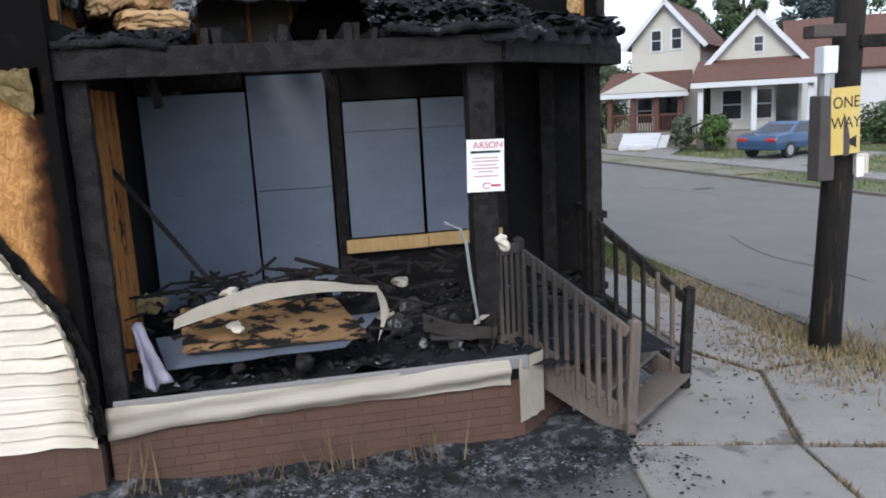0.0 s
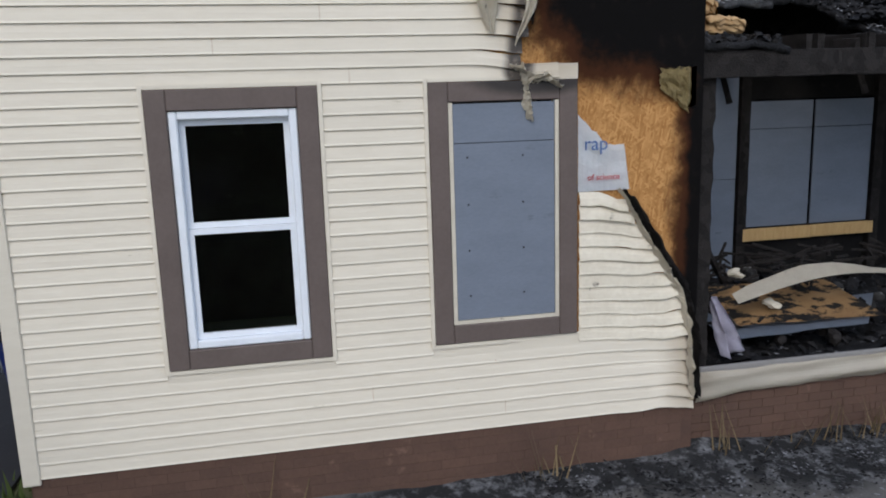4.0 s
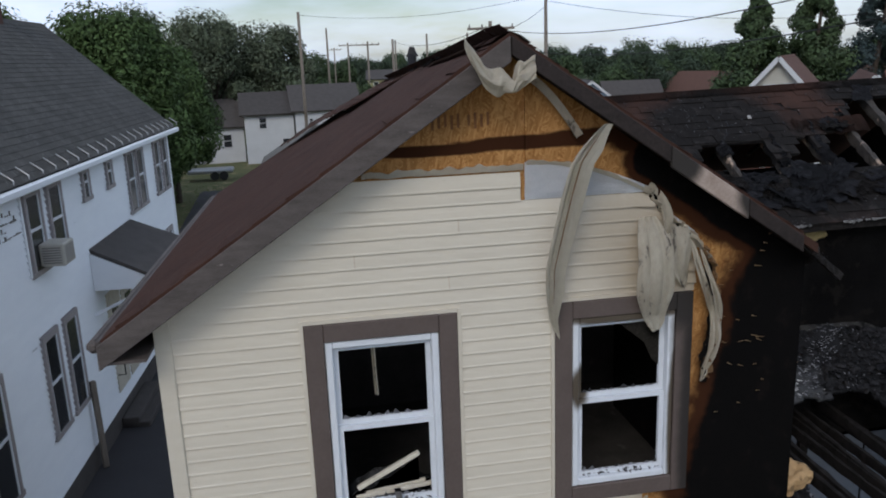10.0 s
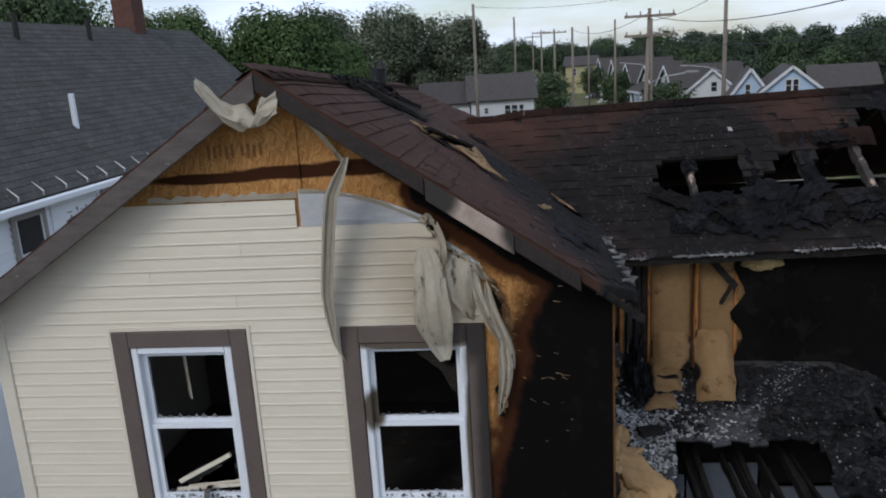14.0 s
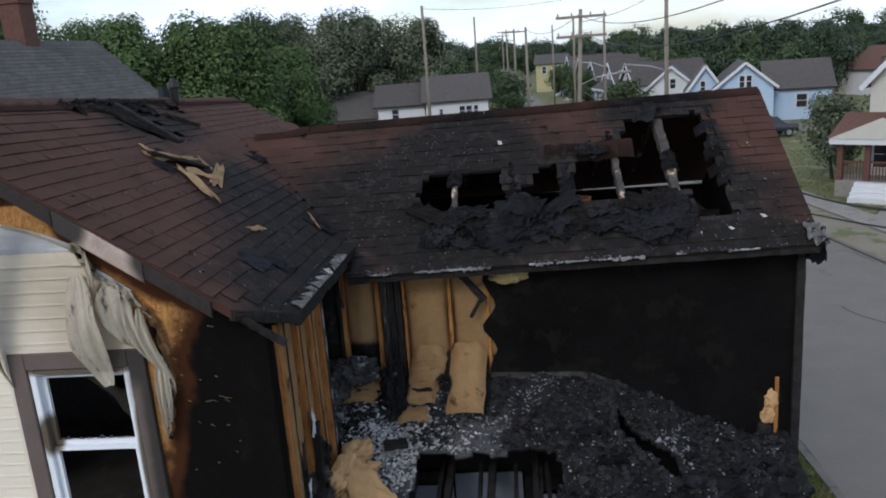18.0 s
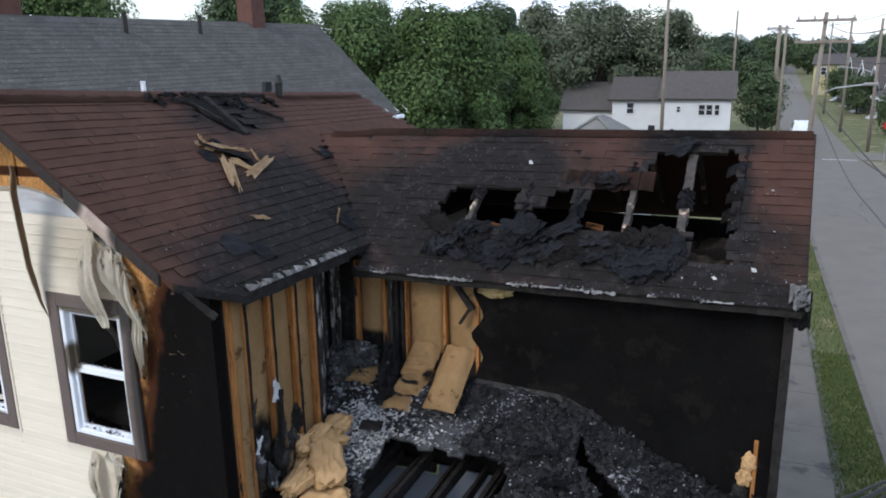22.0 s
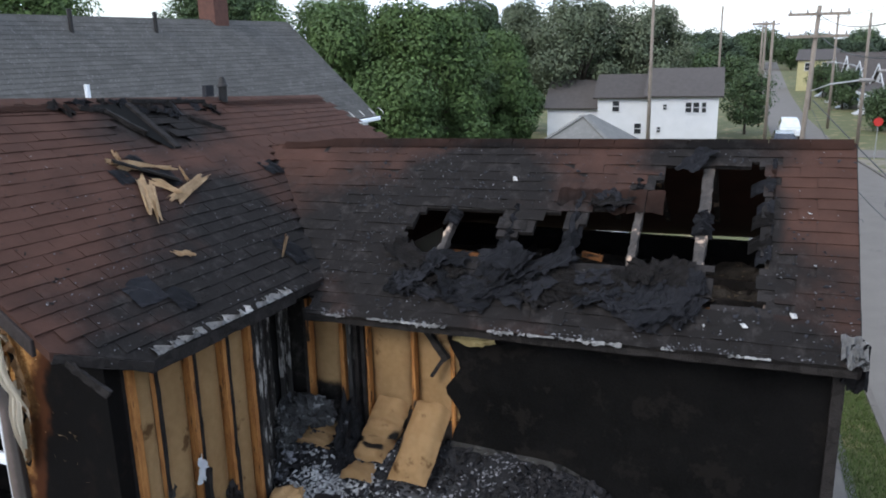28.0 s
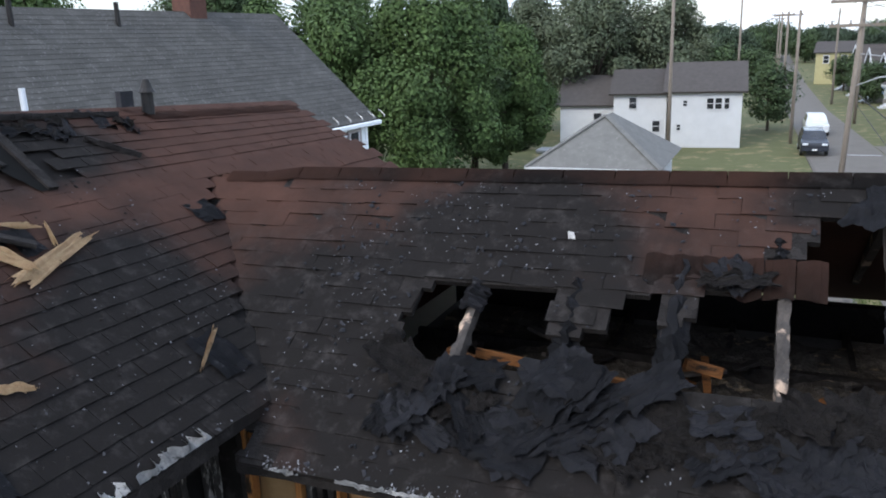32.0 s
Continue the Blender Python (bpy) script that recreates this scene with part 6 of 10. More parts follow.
for i in range(9):
    bm = bmesh.new()
    bmesh.ops.create_icosphere(bm, subdivisions=3, radius=1)
    y, zc = 6.10 + 0.10 * i, 3.95 + 0.25 * math.sin(i * 2.1)
    for v in bm.verts:
        k = 1 + 0.8 * noise.noise(v.co * 2.6 + Vector((i * 3, 0, 0))) + 0.3 * noise.noise(v.co * 7)
        v.co = Vector((AX1 - 0.01 + 0.06 * v.co.x * k, y + 0.06 * v.co.y * k, zc - 0.12 + 0.13 * v.co.z * k))
    part("burnt_wool", bm, M[("grey_ash", "batt", "grey_ash", "char")[i % 4]], WALL_SIDE, "burnt wool and ash")
part("stud_stub", rough_beam((AX1 + 0.03, 6.42, 3.4), (AX1 + 0.05, 6.46, 4.55), 0.06, 0.05, 0.4, 12, (0, 1, 0), seed=77), M["char"], WALL_SIDE, "charred broken stud")
# burnt heap in the corner
bm = sheet(lambda u, v: (-1.58 + 0.9 * u, BY0 + 0.02 - 0.62 * v, 3.75 + (0.62 * (1 - v) ** 1.3 * (1 - 0.5 * u ** 2)) + 0.10 * noise.noise((u * 5, v * 5, 3)) + 0.05 * noise.noise((u * 14, v * 14, 1))), 28, 24)
part("burnt_heap", bm, M["grey_ash"], WALL_SIDE, "heap of burnt wool and ash")
chips("heap_ash", [((-1.5 + 0.8 * u, BY0 - 0.6 * v, 3.80 + 0.62 * (1 - v) ** 1.3 * (1 - 0.5 * u ** 2)), (0.2, -0.7, 0.7)) for u, v in ((rng.random(), rng.random()) for _ in range(260))], 0.028, M["ashflake"], WALL_SIDE, "pale ash scraps", flat=0.9)

# ---- roof of the wing ----
EY, EZ = 7.86, BZE - 0.08
SL_B = math.hypot(BRY - EY, BRZ - EZ)
DY, DZ = (BRY - EY) / SL_B, (BRZ - EZ) / SL_B
ANG_B = math.degrees(math.atan2(BRZ - EZ, BRY - EY))
RX1 = BX1 + 0.08


def sag(x):
    """The old wing has settled away from the street."""
    return -0.020 * (x + 2.7)


def on_wing(x, s, lift=0.0):
    return Vector((x, EY + DY * s - DZ * lift, EZ + DZ * s + DY * lift - sag(x)))


def wing_hole(x, s):
    """The burnt-through part of the wing's front slope, s metres up from the eave."""
    n = 0.15 * noise.noise((x * 3.2, s * 3.2, 4)) + 0.10 * noise.noise((x * 9, s * 9, 8))
    if 2.04 < x + 0.3 * n < 2.98 and 0.92 < s + n * 0.4 < 2.19:
        return True
    top = 1.47 + 0.16 * max(0, x - 0.9) / 1.1 + (0.22 if 1.80 < x < 2.05 else 0) - (0.32 if 0.62 < x < 0.98 else 0) - (0.25 if 1.24 < x < 1.46 else 0)
    if -0.30 < x + n < 2.1 and 0.80 < s + 0.5 * n < top + 0.4 * n:
        return True
    return 2.62 < x + n * 0.5 < 2.99 and 0.47 < s + n * 0.5 < 1.0


def in_valley(x, s):
    p = on_wing(x, s)
    return x < EXR and p.z < ez(x) - 0.03 * (p.y - 5.5) - 0.13


STEP = 0.07
verts, faces, known = [], [], {}
nx, ns = int((RX1 + 2.9) / STEP), int(SL_B / STEP)


def node_at(i, j):
    if (i, j) not in known:
        known[i, j] = len(verts)
        verts.append(on_wing(-2.9 + STEP * i, STEP * j, -0.003))
    return known[i, j]


for i in range(nx):
    for j in range(ns):
        x, s = -2.9 + STEP * i, STEP * j
        if wing_hole(x + STEP / 2, s + STEP / 2) or in_valley(x + STEP / 2, s + STEP / 2 + 0.05):
            continue
        faces.append((node_at(i, j), node_at(i + 1, j), node_at(i + 1, j + 1), node_at(i, j + 1)))
ROOF_WING = setting("roof_wing", fast_mesh("roof_wing", verts, faces, M["char"]), None, "brown shingle roof slope with a large burnt hole", "roof")
sol = ROOF_WING.modifiers.new("thickness", "SOLIDIFY")
sol.thickness, sol.offset = 0.042, -1
bm = bmesh.new()
plane_roof(bm, [(-2.6, BRY, BRZ - sag(-2.6)), (RX1, BRY, BRZ - sag(RX1)), (RX1, 2 * BRY - EY, EZ - sag(RX1)), (-2.6, 2 * BRY - EY, EZ - sag(-2.6))], 0.05)
setting("roof_back", bm, M["shingle"], "brown shingle back slope of the wing", "roof")
placed = []
tilt = pose(0, 0, 0, ANG_B, 0, 0)
for c in range(int(SL_B / EXPOSE) + 1):
    s = EXPOSE * c
    x = -2.85 - 0.148 * (c % 2)
    while x < RX1 - 0.25:
        cx, cs = x + 0.148, s + 0.06
        if s + 0.1 < SL_B and not in_valley(cx - 0.1, cs + 0.04) and not any(wing_hole(x + q, cs + r) for q in (0.05, 0.15, 0.25) for r in (-0.02, 0.04)):
            j = rng.uniform(-0.004, 0.004)
            wavy = pose(0, 0, 0, rng.uniform(-1.5, 3.5), rng.uniform(-1.2, 1.2), rng.uniform(-0.8, 0.8))
            placed.append((TABS[rng.randrange(5)], Matrix.Translation(on_wing(x, s + j)) @ tilt @ wavy))
        x += 0.298
    if x < RX1 - 0.01 and s + 0.1 < SL_B:
        placed.append((TABS[rng.randrange(5)], Matrix.Translation(on_wing(RX1 - 0.297, s, 0.002)) @ tilt))
for me, m in placed[:300]:
    ob = new("shingle", me)
    ob.parent, ob.matrix_basis = ROOF_WING, m
if placed[300:]:
    joined("shingles", placed[300:], ROOF_WING, "")
for k in range(17):
    x0 = -2.5 + 0.365 * k
    bm = bmesh.new()
    vs = [bm.verts.new(p) for p in (on_wing(x0, SL_B - 0.11, 0.02), on_wing(x0 + 0.36, SL_B - 0.11, 0.02), (x0 + 0.36, BRY, BRZ + 0.035 - sag(x0 + 0.36)), (x0, BRY, BRZ + 0.035 - sag(x0)), (x0 + 0.36, BRY + 0.12, BRZ - 0.05 - sag(x0 + 0.36)), (x0, BRY + 0.12, BRZ - 0.05 - sag(x0)))]
    bm.faces.new((vs[0], vs[1], vs[2], vs[3]))
    bm.faces.new((vs[3], vs[2], vs[4], vs[5]))
    bmesh.ops.solidify(bm, geom=bm.faces[:], thickness=0.008)
    part("ridge_shingle", bm, M["shingle"], ROOF_WING)
# rafters seen through the hole
for i, x in enumerate((-0.55, 0.06, 0.69, 1.29, 1.90, 2.48, 3.05)):
    part("rafter", rough_beam(on_wing(x + 0.02, 0.1, -0.10), on_wing(x - 0.02, SL_B - 0.05, -0.10), 0.075 if x != 2.48 else 0.11, 0.13, 0.6, 40, seed=30.3 + i), M["rafter_ash"] if x > 0 else M["char"], ROOF_WING, "ash-whitened charred rafter")
for i, (x, y) in enumerate(((0, 9.1), (0, 9.7), (0, 10.4))):
    part("ceiling_joist", rough_beam((-1, y, 5.35), (3.4, y, 5.35), 0.06, 0.13, 0.3, 16, seed=40 + i), M["char"], ROOF_WING)
for i in range(7):
    x = 0.2 + 0.45 * i
    part("ceiling_joist", rough_beam((x, BY0 + 0.2, 5.28), (x, 11.6, 5.28), 0.05, 0.12, 0.3, 14, seed=140 + i), M["char"], ROOF_WING)
M["scorched"] = mat("scorched_brown_board", (0.21, 0.09, 0.032), (0.075, 0.034, 0.017), 5, 0.8, 0.3, stretch=(1, 5, 5), spot=(0.02, 0.015, 0.012), spot_scale=5, spot_at=0.55, spec=0.1)
for x0, x1, s in ((0.10, 0.45, 1.12), (0.98, 1.32, 1.02), (-0.1, 0.1, 1.1), (2.3, 2.45, 1.0), (1.40, 1.60, 1.2)):
    bm = bmesh.new()
    beam(bm, on_wing(x0, s, -0.28), on_wing(x1, s - 0.03, -0.30), 0.03, 0.06)
    part("scorched_board", bm, M["scorched"], ROOF_WING, "scorched orange ceiling board")
heapn = lambda x, y: 0.10 * noise.noise((x * 2, y * 2, 9)) + 0.05 * noise.noise((x * 7, y * 7, 2))
part("attic_debris", sheet(lambda u, v: (-0.9 + 4.2 * u, BY0 + 0.2 + 2.9 * v, 5.34 + heapn(-0.9 + 4.2 * u, BY0 + 2.9 * v)), 80, 50), M["attic_ash"], ROOF_WING, "char and ash lying on attic joists")
at = random.Random(91)
for i in range(46):
    x, y, a, l = at.uniform(-0.3, 3.1), at.uniform(8.5, 10.3), at.uniform(0, 6.3), at.uniform(0.12, 0.5)
    z = 5.36 + heapn(x, y) + at.uniform(0.02, 0.10)
    part("fallen_lath", rough_beam((x, y, z), (x + l * math.cos(a), y + l * math.sin(a), z + at.uniform(-0.06, 0.16)), at.uniform(0.03, 0.07), 0.03, 0.4, 5, seed=400 + i), M[("char", "scorched", "rafter_ash", "attic_ash")[i % 4]], ROOF_WING)
for i, x in enumerate((0.06, 0.69, 1.29, 1.90, 2.48)):
    part("back_rafter", rough_beam((x, BRY + 0.05, BRZ - 0.20 - sag(x)), (x, 11.6, 5.72 - sag(x)), 0.06, 0.13, 0.4, 12, seed=430 + i), M["rafter_ash"], ROOF_WING, "charred back rafter")
part("eave_board", rough_beam(on_wing(-1.05, 0.03, -0.06), on_wing(RX1 - 0.02, 0.03, -0.06), 0.07, 0.12, 0.4, 40, seed=50), M["char"], ROOF_WING)
part("rake_board", rough_beam(on_wing(RX1 - 0.01, 0.0, -0.08), on_wing(RX1 - 0.01, SL_B, -0.08), 0.04, 0.14, 0.25, 20, seed=51), M["char"], ROOF_WING)
def scraps(name, n, where, size, material, parent, label, flat=0.4):
    got = []
    while len(got) < n:
        p = where()
        if p:
            got.append(p)
    return chips(name, got, size, M[material], parent, label, flat)


def on_slope():
    x, s = rng.uniform(-1.3, RX1), rng.uniform(0.03, SL_B - 0.05)
    burnt = 1.0 if x < 0.6 else (0.35 if s > 1.3 else 0.8)
    if wing_hole(x, s) or in_valley(x, s) or rng.random() > burnt * (0.5 + noise.noise((x * 2, s * 2, 31))):
        return None
    return (on_wing(x, s, 0.014), (0, -0.5, 0.85))


def on_gable():
    x, y = rng.uniform(-3.0, EXR), rng.uniform(5.6, 8.9)
    if y > valley_y(x) or x + 3.9 < rng.random() * 3.0 or rng.random() > 0.5 + noise.noise((x * 2, y * 2, 33)):
        return None
    return (Vector((x, y, ez(x) + 0.016)), (0.5, 0, 0.85))


def on_eave():
    x, s = rng.uniform(-1.0, RX1), abs(rng.gauss(0, 0.03))
    if noise.noise((x * 2.2, 0, 0)) < -0.1 + 0.3 * rng.random():
        return None
    return (on_wing(x, s, 0.012), (0, -0.5, 0.8))


scraps("eave_ash", 170, on_eave, 0.009, "ashflake", ROOF_WING, "pale ash crust along the eave", 0.2)
scraps("roof_ash_specks", 640, on_slope, 0.0075, "ashflake", ROOF_WING, "pale specks of ash on shingles")
scraps("roof_char_flakes", 420, on_slope, 0.018, "tarpaper", ROOF_WING, "lifted black shingle flakes", 0.5)
scraps("roof_ash_specks", 380, on_gable, 0.0075, "ashflake", ROOF_EAST, "pale specks of ash on shingles")
scraps("roof_char_flakes", 200, on_gable, 0.014, "char", ROOF_EAST, "lifted black shingle flakes", 0.5)
# white ash crust that runs along the eave and into the valley
for k in range(22):
    x = rng.uniform(-1.0, RX1 - 0.3)
    w = rng.uniform(0.06, 0.26)
    part("ash_crust", sheet(lambda u, v, x=x, w=w, k=k: on_wing(x + w * u, -0.025 + (0.020 + 0.035 * noise.noise((u * 5, k, 0))) * v, 0.018 + 0.012 * noise.noise((u * 7, v * 4, k))) - Vector((0, 0, 0.05 * max(0, noise.noise((u * 4, k * 3.3, 1))) * (1 - v))), 8, 3, 0.006), M["ash_white"], ROOF_WING, "white ash crust")
for k in range(9):
    y = 5.95 + 0.20 * k
    part("ash_crust", sheet(lambda u, v, y=y, k=k: (EXR + 0.015 - 0.11 * v * (0.45 + 1.5 * noise.noise((u * 2.3 + k * 4.1, k * 2.7, 0))), y + (0.20 + 0.06 * math.sin(k * 2.2)) * u, ez(EXR) + 0.018 + 0.07 * v * 0.6 + 0.012 * noise.noise((u * 7, v * 4, k))), 8, 3, 0.006), M["ash_white"], ROOF_EAST, "white ash crust")
# curled felt and slumped shingles below and round the hole
for i in range(50):
    x = rng.uniform(-0.3, 2.6)
    top = rng.random() < 0.07
    s = 1.52 + 0.14 * max(0, x - 0.9) + rng.uniform(-0.08, 0.10) if top else rng.uniform(0.34, 0.84)
    if top and x > 2.0:
        s = 2.2 + rng.uniform(-0.04, 0.05)
    w, l = rng.uniform(0.16, 0.50), rng.uniform(0.14, 0.34)
    turn = rng.uniform(-1.1, 1.1)
    curl = rng.uniform(0.0, 0.06)
    def flap(u, v, x=x, s=s, w=w, l=l, turn=turn, curl=curl, i=i):
        jag = 1 + 0.45 * noise.noise((round(u * 7) * 1.7 + i, round(v * 6) * 2.3, 3.1)) * (max(abs(u - 0.5), abs(v - 0.5)) > 0.4)
        a, b = (u - 0.5) * w * jag, (v - 0.5) * l * jag
        return on_wing(x + a * math.cos(turn) - b * math.sin(turn), s + a * math.sin(turn) + b * math.cos(turn) + 0.03 * noise.noise((u * 7, i, 0)), 0.02 + curl * (1 - v) ** 2 + 0.045 * abs(noise.noise((u * 3.5 + i, v * 3.5, i * 0.7))))
    part("curled_felt", sheet(flap, 10, 9, 0.003), M["tarpaper" if i % 4 else "char"], ROOF_WING)
for i, (x, s0, l) in enumerate(((0.06, 1.50, 0.2), (0.72, 1.55, 0.5), (1.32, 1.75, 0.85), (1.86, 1.95, 0.2), (2.48, 1.55, 0.25))):
    for k in range(3):
        part("hanging_felt", sheet(lambda u, v, x=x, i=i, s0=s0, l=l, k=k: on_wing(x - 0.085 + 0.17 * u + 0.05 * noise.noise((u * 3, v * 4, i + k * 5)), s0 - l * (k + v * 1.3) / 3, 0.035 - 0.16 * abs(u - 0.5) - 0.03 * v + 0.04 * noise.noise((u * 4, v * 4, i * 3 + k))), 6, 6, 0.006), M["tarpaper"], ROOF_WING)
for i in range(9):
    s1 = 0.98 + 0.14 * i
    part("torn_shingle", sheet(lambda u, v, s1=s1, i=i: on_wing(3.06 - (0.12 + 0.09 * math.sin(i * 2.3)) * u + 0.03 * noise.noise((v * 5, i, 2)), s1 + 0.17 * v + 0.03 * noise.noise((u * 4, i, 0)), 0.022 - 0.10 * u * u + 0.02 * noise.noise((u * 3, v * 3, i))), 5, 5, 0.005), M["shingle"] if i % 2 else M["tarpaper"], ROOF_WING, "scorched shingle sagging into the hole")
# slumped brown shingles over the upper rim of the hole
for k in range(6):
    x = 1.10 + 0.17 * k
    part("slumped_shingle", sheet(lambda u, v, x=x, k=k: on_wing(x + 0.165 * u, 1.78 - (0.26 + 0.06 * noise.noise((k * 2.1, u, 0))) * v, 0.03 - 0.05 * v * v + 0.01 * math.sin(5 * u + k)), 4, 5, 0.006), M["shingle"], ROOF_WING, "slumped brown shingle")
for x, s in ((3.35, 1.55), (3.4, 0.95), (2.6, 0.25), (2.9, 0.28), (3.25, 0.42), (0.6, 1.9)):
    chips("ash_lump", [(on_wing(x, s, 0.02), (0, -0.5, 0.85))], 0.030, M["ash_white"], ROOF_WING, "white scrap lying on shingles", 0.8, kind="")
# torn corner of the eave at the street end
for i in range(4):
    part("torn_flashing", sheet(lambda u, v, i=i: on_wing(RX1 - 0.14 + 0.14 * u + 0.02 * i, 0.02 + 0.24 * v - 0.03 * i, 0.05 + 0.10 * noise.noise((u * 3, v * 3, i * 2.0)) - 0.25 * (1 - v) * (i % 2)), 5, 5, 0.005), M["tarpaper"] if i % 2 else M["ash_white"], ROOF_WING)

# the old roof has settled towards the back
settle = Matrix.Translation((0, 5.5, 7.5)) @ pose(0, 0, 0, -1.7, 0, 0) @ Matrix.Translation((0, -5.5, -7.5))
for ob in (ROOF_EAST, ROOF_WEST, RIDGE, SPLIT, VENT):
    ob.matrix_basis = settle @ ob.matrix_basis

# the gabled roof's old ridge sags towards the back
bpy.context.view_layer.update()


def settle(p):
    """How far a point near the ridge has sunk."""
    if p.x > -1.9 or p.x < -6.0 or p.z < 6.6 or p.y < 5.7:
        return 0.0
    return -0.036 * (p.y - 5.7) * min(1.0, p.z - 6.6)


for ob in [o for o in bpy.data.objects if o.type == "MESH"]:
    mw = ob.matrix_world.copy()
    if ob.name.startswith("vent_pipe") or (ob.parent and ob.parent.name.startswith("vent_pipe")):
        continue
    if ob.data.users > 1:
        dz = settle(mw.translation)
        if dz:
            ob.matrix_world = Matrix.Translation((0, 0, dz)) @ mw
        continue
    inv = mw.inverted()
    for v in ob.data.vertices:
        w = mw @ v.co
        dz = settle(w)
        if dz:
            v.co = inv @ (w + Vector((0, 0, dz)))

# ---- porch ----
def inside(x, y, poly=PORCH):
    c = False
    for (xa, ya), (xb, yb) in zip(poly, poly[1:] + poly[:1]):
        if (ya > y) != (yb > y) and x < xa + (y - ya) * (xb - xa) / (yb - ya):
            c = not c
    return c


bm = bmesh.new()
prism(bm, [(-1.18, 5.678), (1.93, 5.678), (3.30, 7.17), (3.28, 8.14), (-1.18, 8.14)], -0.1, 0.50)
PF = setting("porch_foundation", bm, M["mortar"], "low red-brown brick porch base", "foundation")
bricks(PF, (-1.18, 5.67, 0.0), (1, 0), 14, 6)
bricks(PF, (1.95, 5.70, 0.0), (0.69, 0.724), 9, 6)
bm = bmesh.new()
prism(bm, PORCH, 0.505, DECK)
DECKOB = setting("porch_floor", bm, M["ash"], "porch floor buried in black char and ash", "floor")
part("deck_edge", bbox(-1.12, 5.645, 0.60, 1.97, 5.679, 0.70, 0.006), M["greytrim"], DECKOB, "grey painted deck edge")
def heap(u, v):
    x, y = -1.15 + 4.4 * u, 5.72 + 2.4 * v
    return (x, y, DECK + 0.004 + (0.10 * max(0, noise.noise((x * 2.1, y * 2.1, 6)) + 0.25) + 0.05 * noise.noise((x * 8, y * 8, 1)) + 0.10 * v) * (1 if inside(x, y) else 0) - (0.06 if not inside(x, y) else 0))
part("char_heap", sheet(heap, 70, 44), M["ash"], DECKOB, "heaped ash and char")
spots = []
while len(spots) < 900:
    x, y = rng.uniform(-1.1, 3.2), rng.uniform(5.75, 8.0)
    if inside(x, y):
        spots.append(((x, y, heap((x + 1.15) / 4.4, (y - 5.72) / 2.4)[2] + 0.02), (0, 0, 1)))
chips("ash_scraps", spots[:260], 0.020, M["ashflake"], DECKOB, "pale ash scraps")
chips("char_scraps", spots[260:], 0.05, M["charflake"], DECKOB, "black char scraps", flat=0.9)
# cream strip along the deck edge
part("vinyl_skirt", sheet(lambda u, v: (-1.17 + 2.98 * u, 5.635 - 0.035 * math.sin(math.pi * v) - 0.02 * noise.noise((u * 6, v * 2, 0)) - 0.015 * math.sin(v * 8 + u * 5), 0.665 + 0.02 * u - (0.19 + 0.015 * u + 0.05 * max(0, 1 - u * 6) + 0.012 * noise.noise((u * 11, 3, 0))) * v + 0.010 * noise.noise((u * 9, 0, v))), 70, 10, 0.006), M["siding"], DECKOB, "sagging cream vinyl skirt board")
part("side_vinyl", sheet(lambda u, v: (1.88 + 0.26 * u, 5.62 + 0.20 * u, 0.16 + 0.52 * v + 0.03 * noise.noise((u * 4, v * 4, 2))), 6, 8, 0.006), M["melted"], DECKOB, "cream vinyl scrap round the corner")

# beams and posts
PB = thing("porch_frame", (1.0, 6.0, DECK), "charred porch posts and beams with cracked black char", "porch frame", kind="structure")
FR = [(-1.22, 5.70, 3.05), (1.85, 5.74, 3.05), (3.42, 7.28, 3.05), (3.42, 8.1, 3.05)]
for i, (a, b) in enumerate(zip(FR, FR[1:])):
    part("beam", rough_beam(a, b, 0.12, 0.20, 0.14, 40, seed=60 + i), M["char"], PB)
part("post", rough_beam((1.74, 6.02, DECK), (1.72, 5.92, 2.97), 0.20, 0.20, 0.12, 34, (0, 1, 0), seed=63), M["char"], PB)
part("post", rough_beam((3.15, 7.27, DECK), (3.15, 7.27, 2.97), 0.16, 0.16, 0.16, 30, (0, 1, 0), seed=64), M["char"], PB)
part("post", rough_beam((-1.10, 5.76, DECK), (-1.10, 5.76, 2.97), 0.16, 0.10, 0.3, 30, (0, 1, 0), seed=65), M["char"], PB)
part("post", rough_beam((2.95, 8.05, DECK), (2.95, 8.05, 2.97), 0.16, 0.16, 0.2, 20, (0, 1, 0), seed=66), M["char"], PB)
for i in range(8):
    x = -0.75 + 0.52 * i
    part("joist", rough_beam((x, 5.75 if x < 1.9 else 5.75 + (x - 1.9), 3.20), (x + 0.04, 8.1, 3.24), 0.05, 0.14, 0.35, 16, seed=70 + i), M["char"], PB)
for i in range(5):
    x = -0.50 + 0.36 * i
    part("joist", rough_beam((x, 5.78, 3.17), (x + 0.03 * math.sin(i * 3), 7.9, 3.21), 0.045, 0.13, 0.5, 18, seed=170 + i), M["char"], PB)
for i in range(5):
    part("corner_stud", rough_beam((-1.10, 5.90 + 0.22 * i, 0.7), (-1.10, 5.90 + 0.22 * i, 2.9), 0.05, 0.06, 0.35, 18, (0, 1, 0), seed=310 + i), M["stud"], PB, "scorched orange stud")
part("leaning_stick", rough_beam((-1.08, 6.4, 2.30), (-0.30, 6.65, 1.05), 0.05, 0.04, 0.4, 14, seed=81), M["char"], PB)
for x, z in ((-0.72, 2.75), (0.55, 2.8)):
    part("hanging_char", rough_beam((x, 6.2, 3.1), (x + 0.08, 6.15, z), 0.06, 0.05, 0.5, 6, seed=z * 10), M["char"], PB)

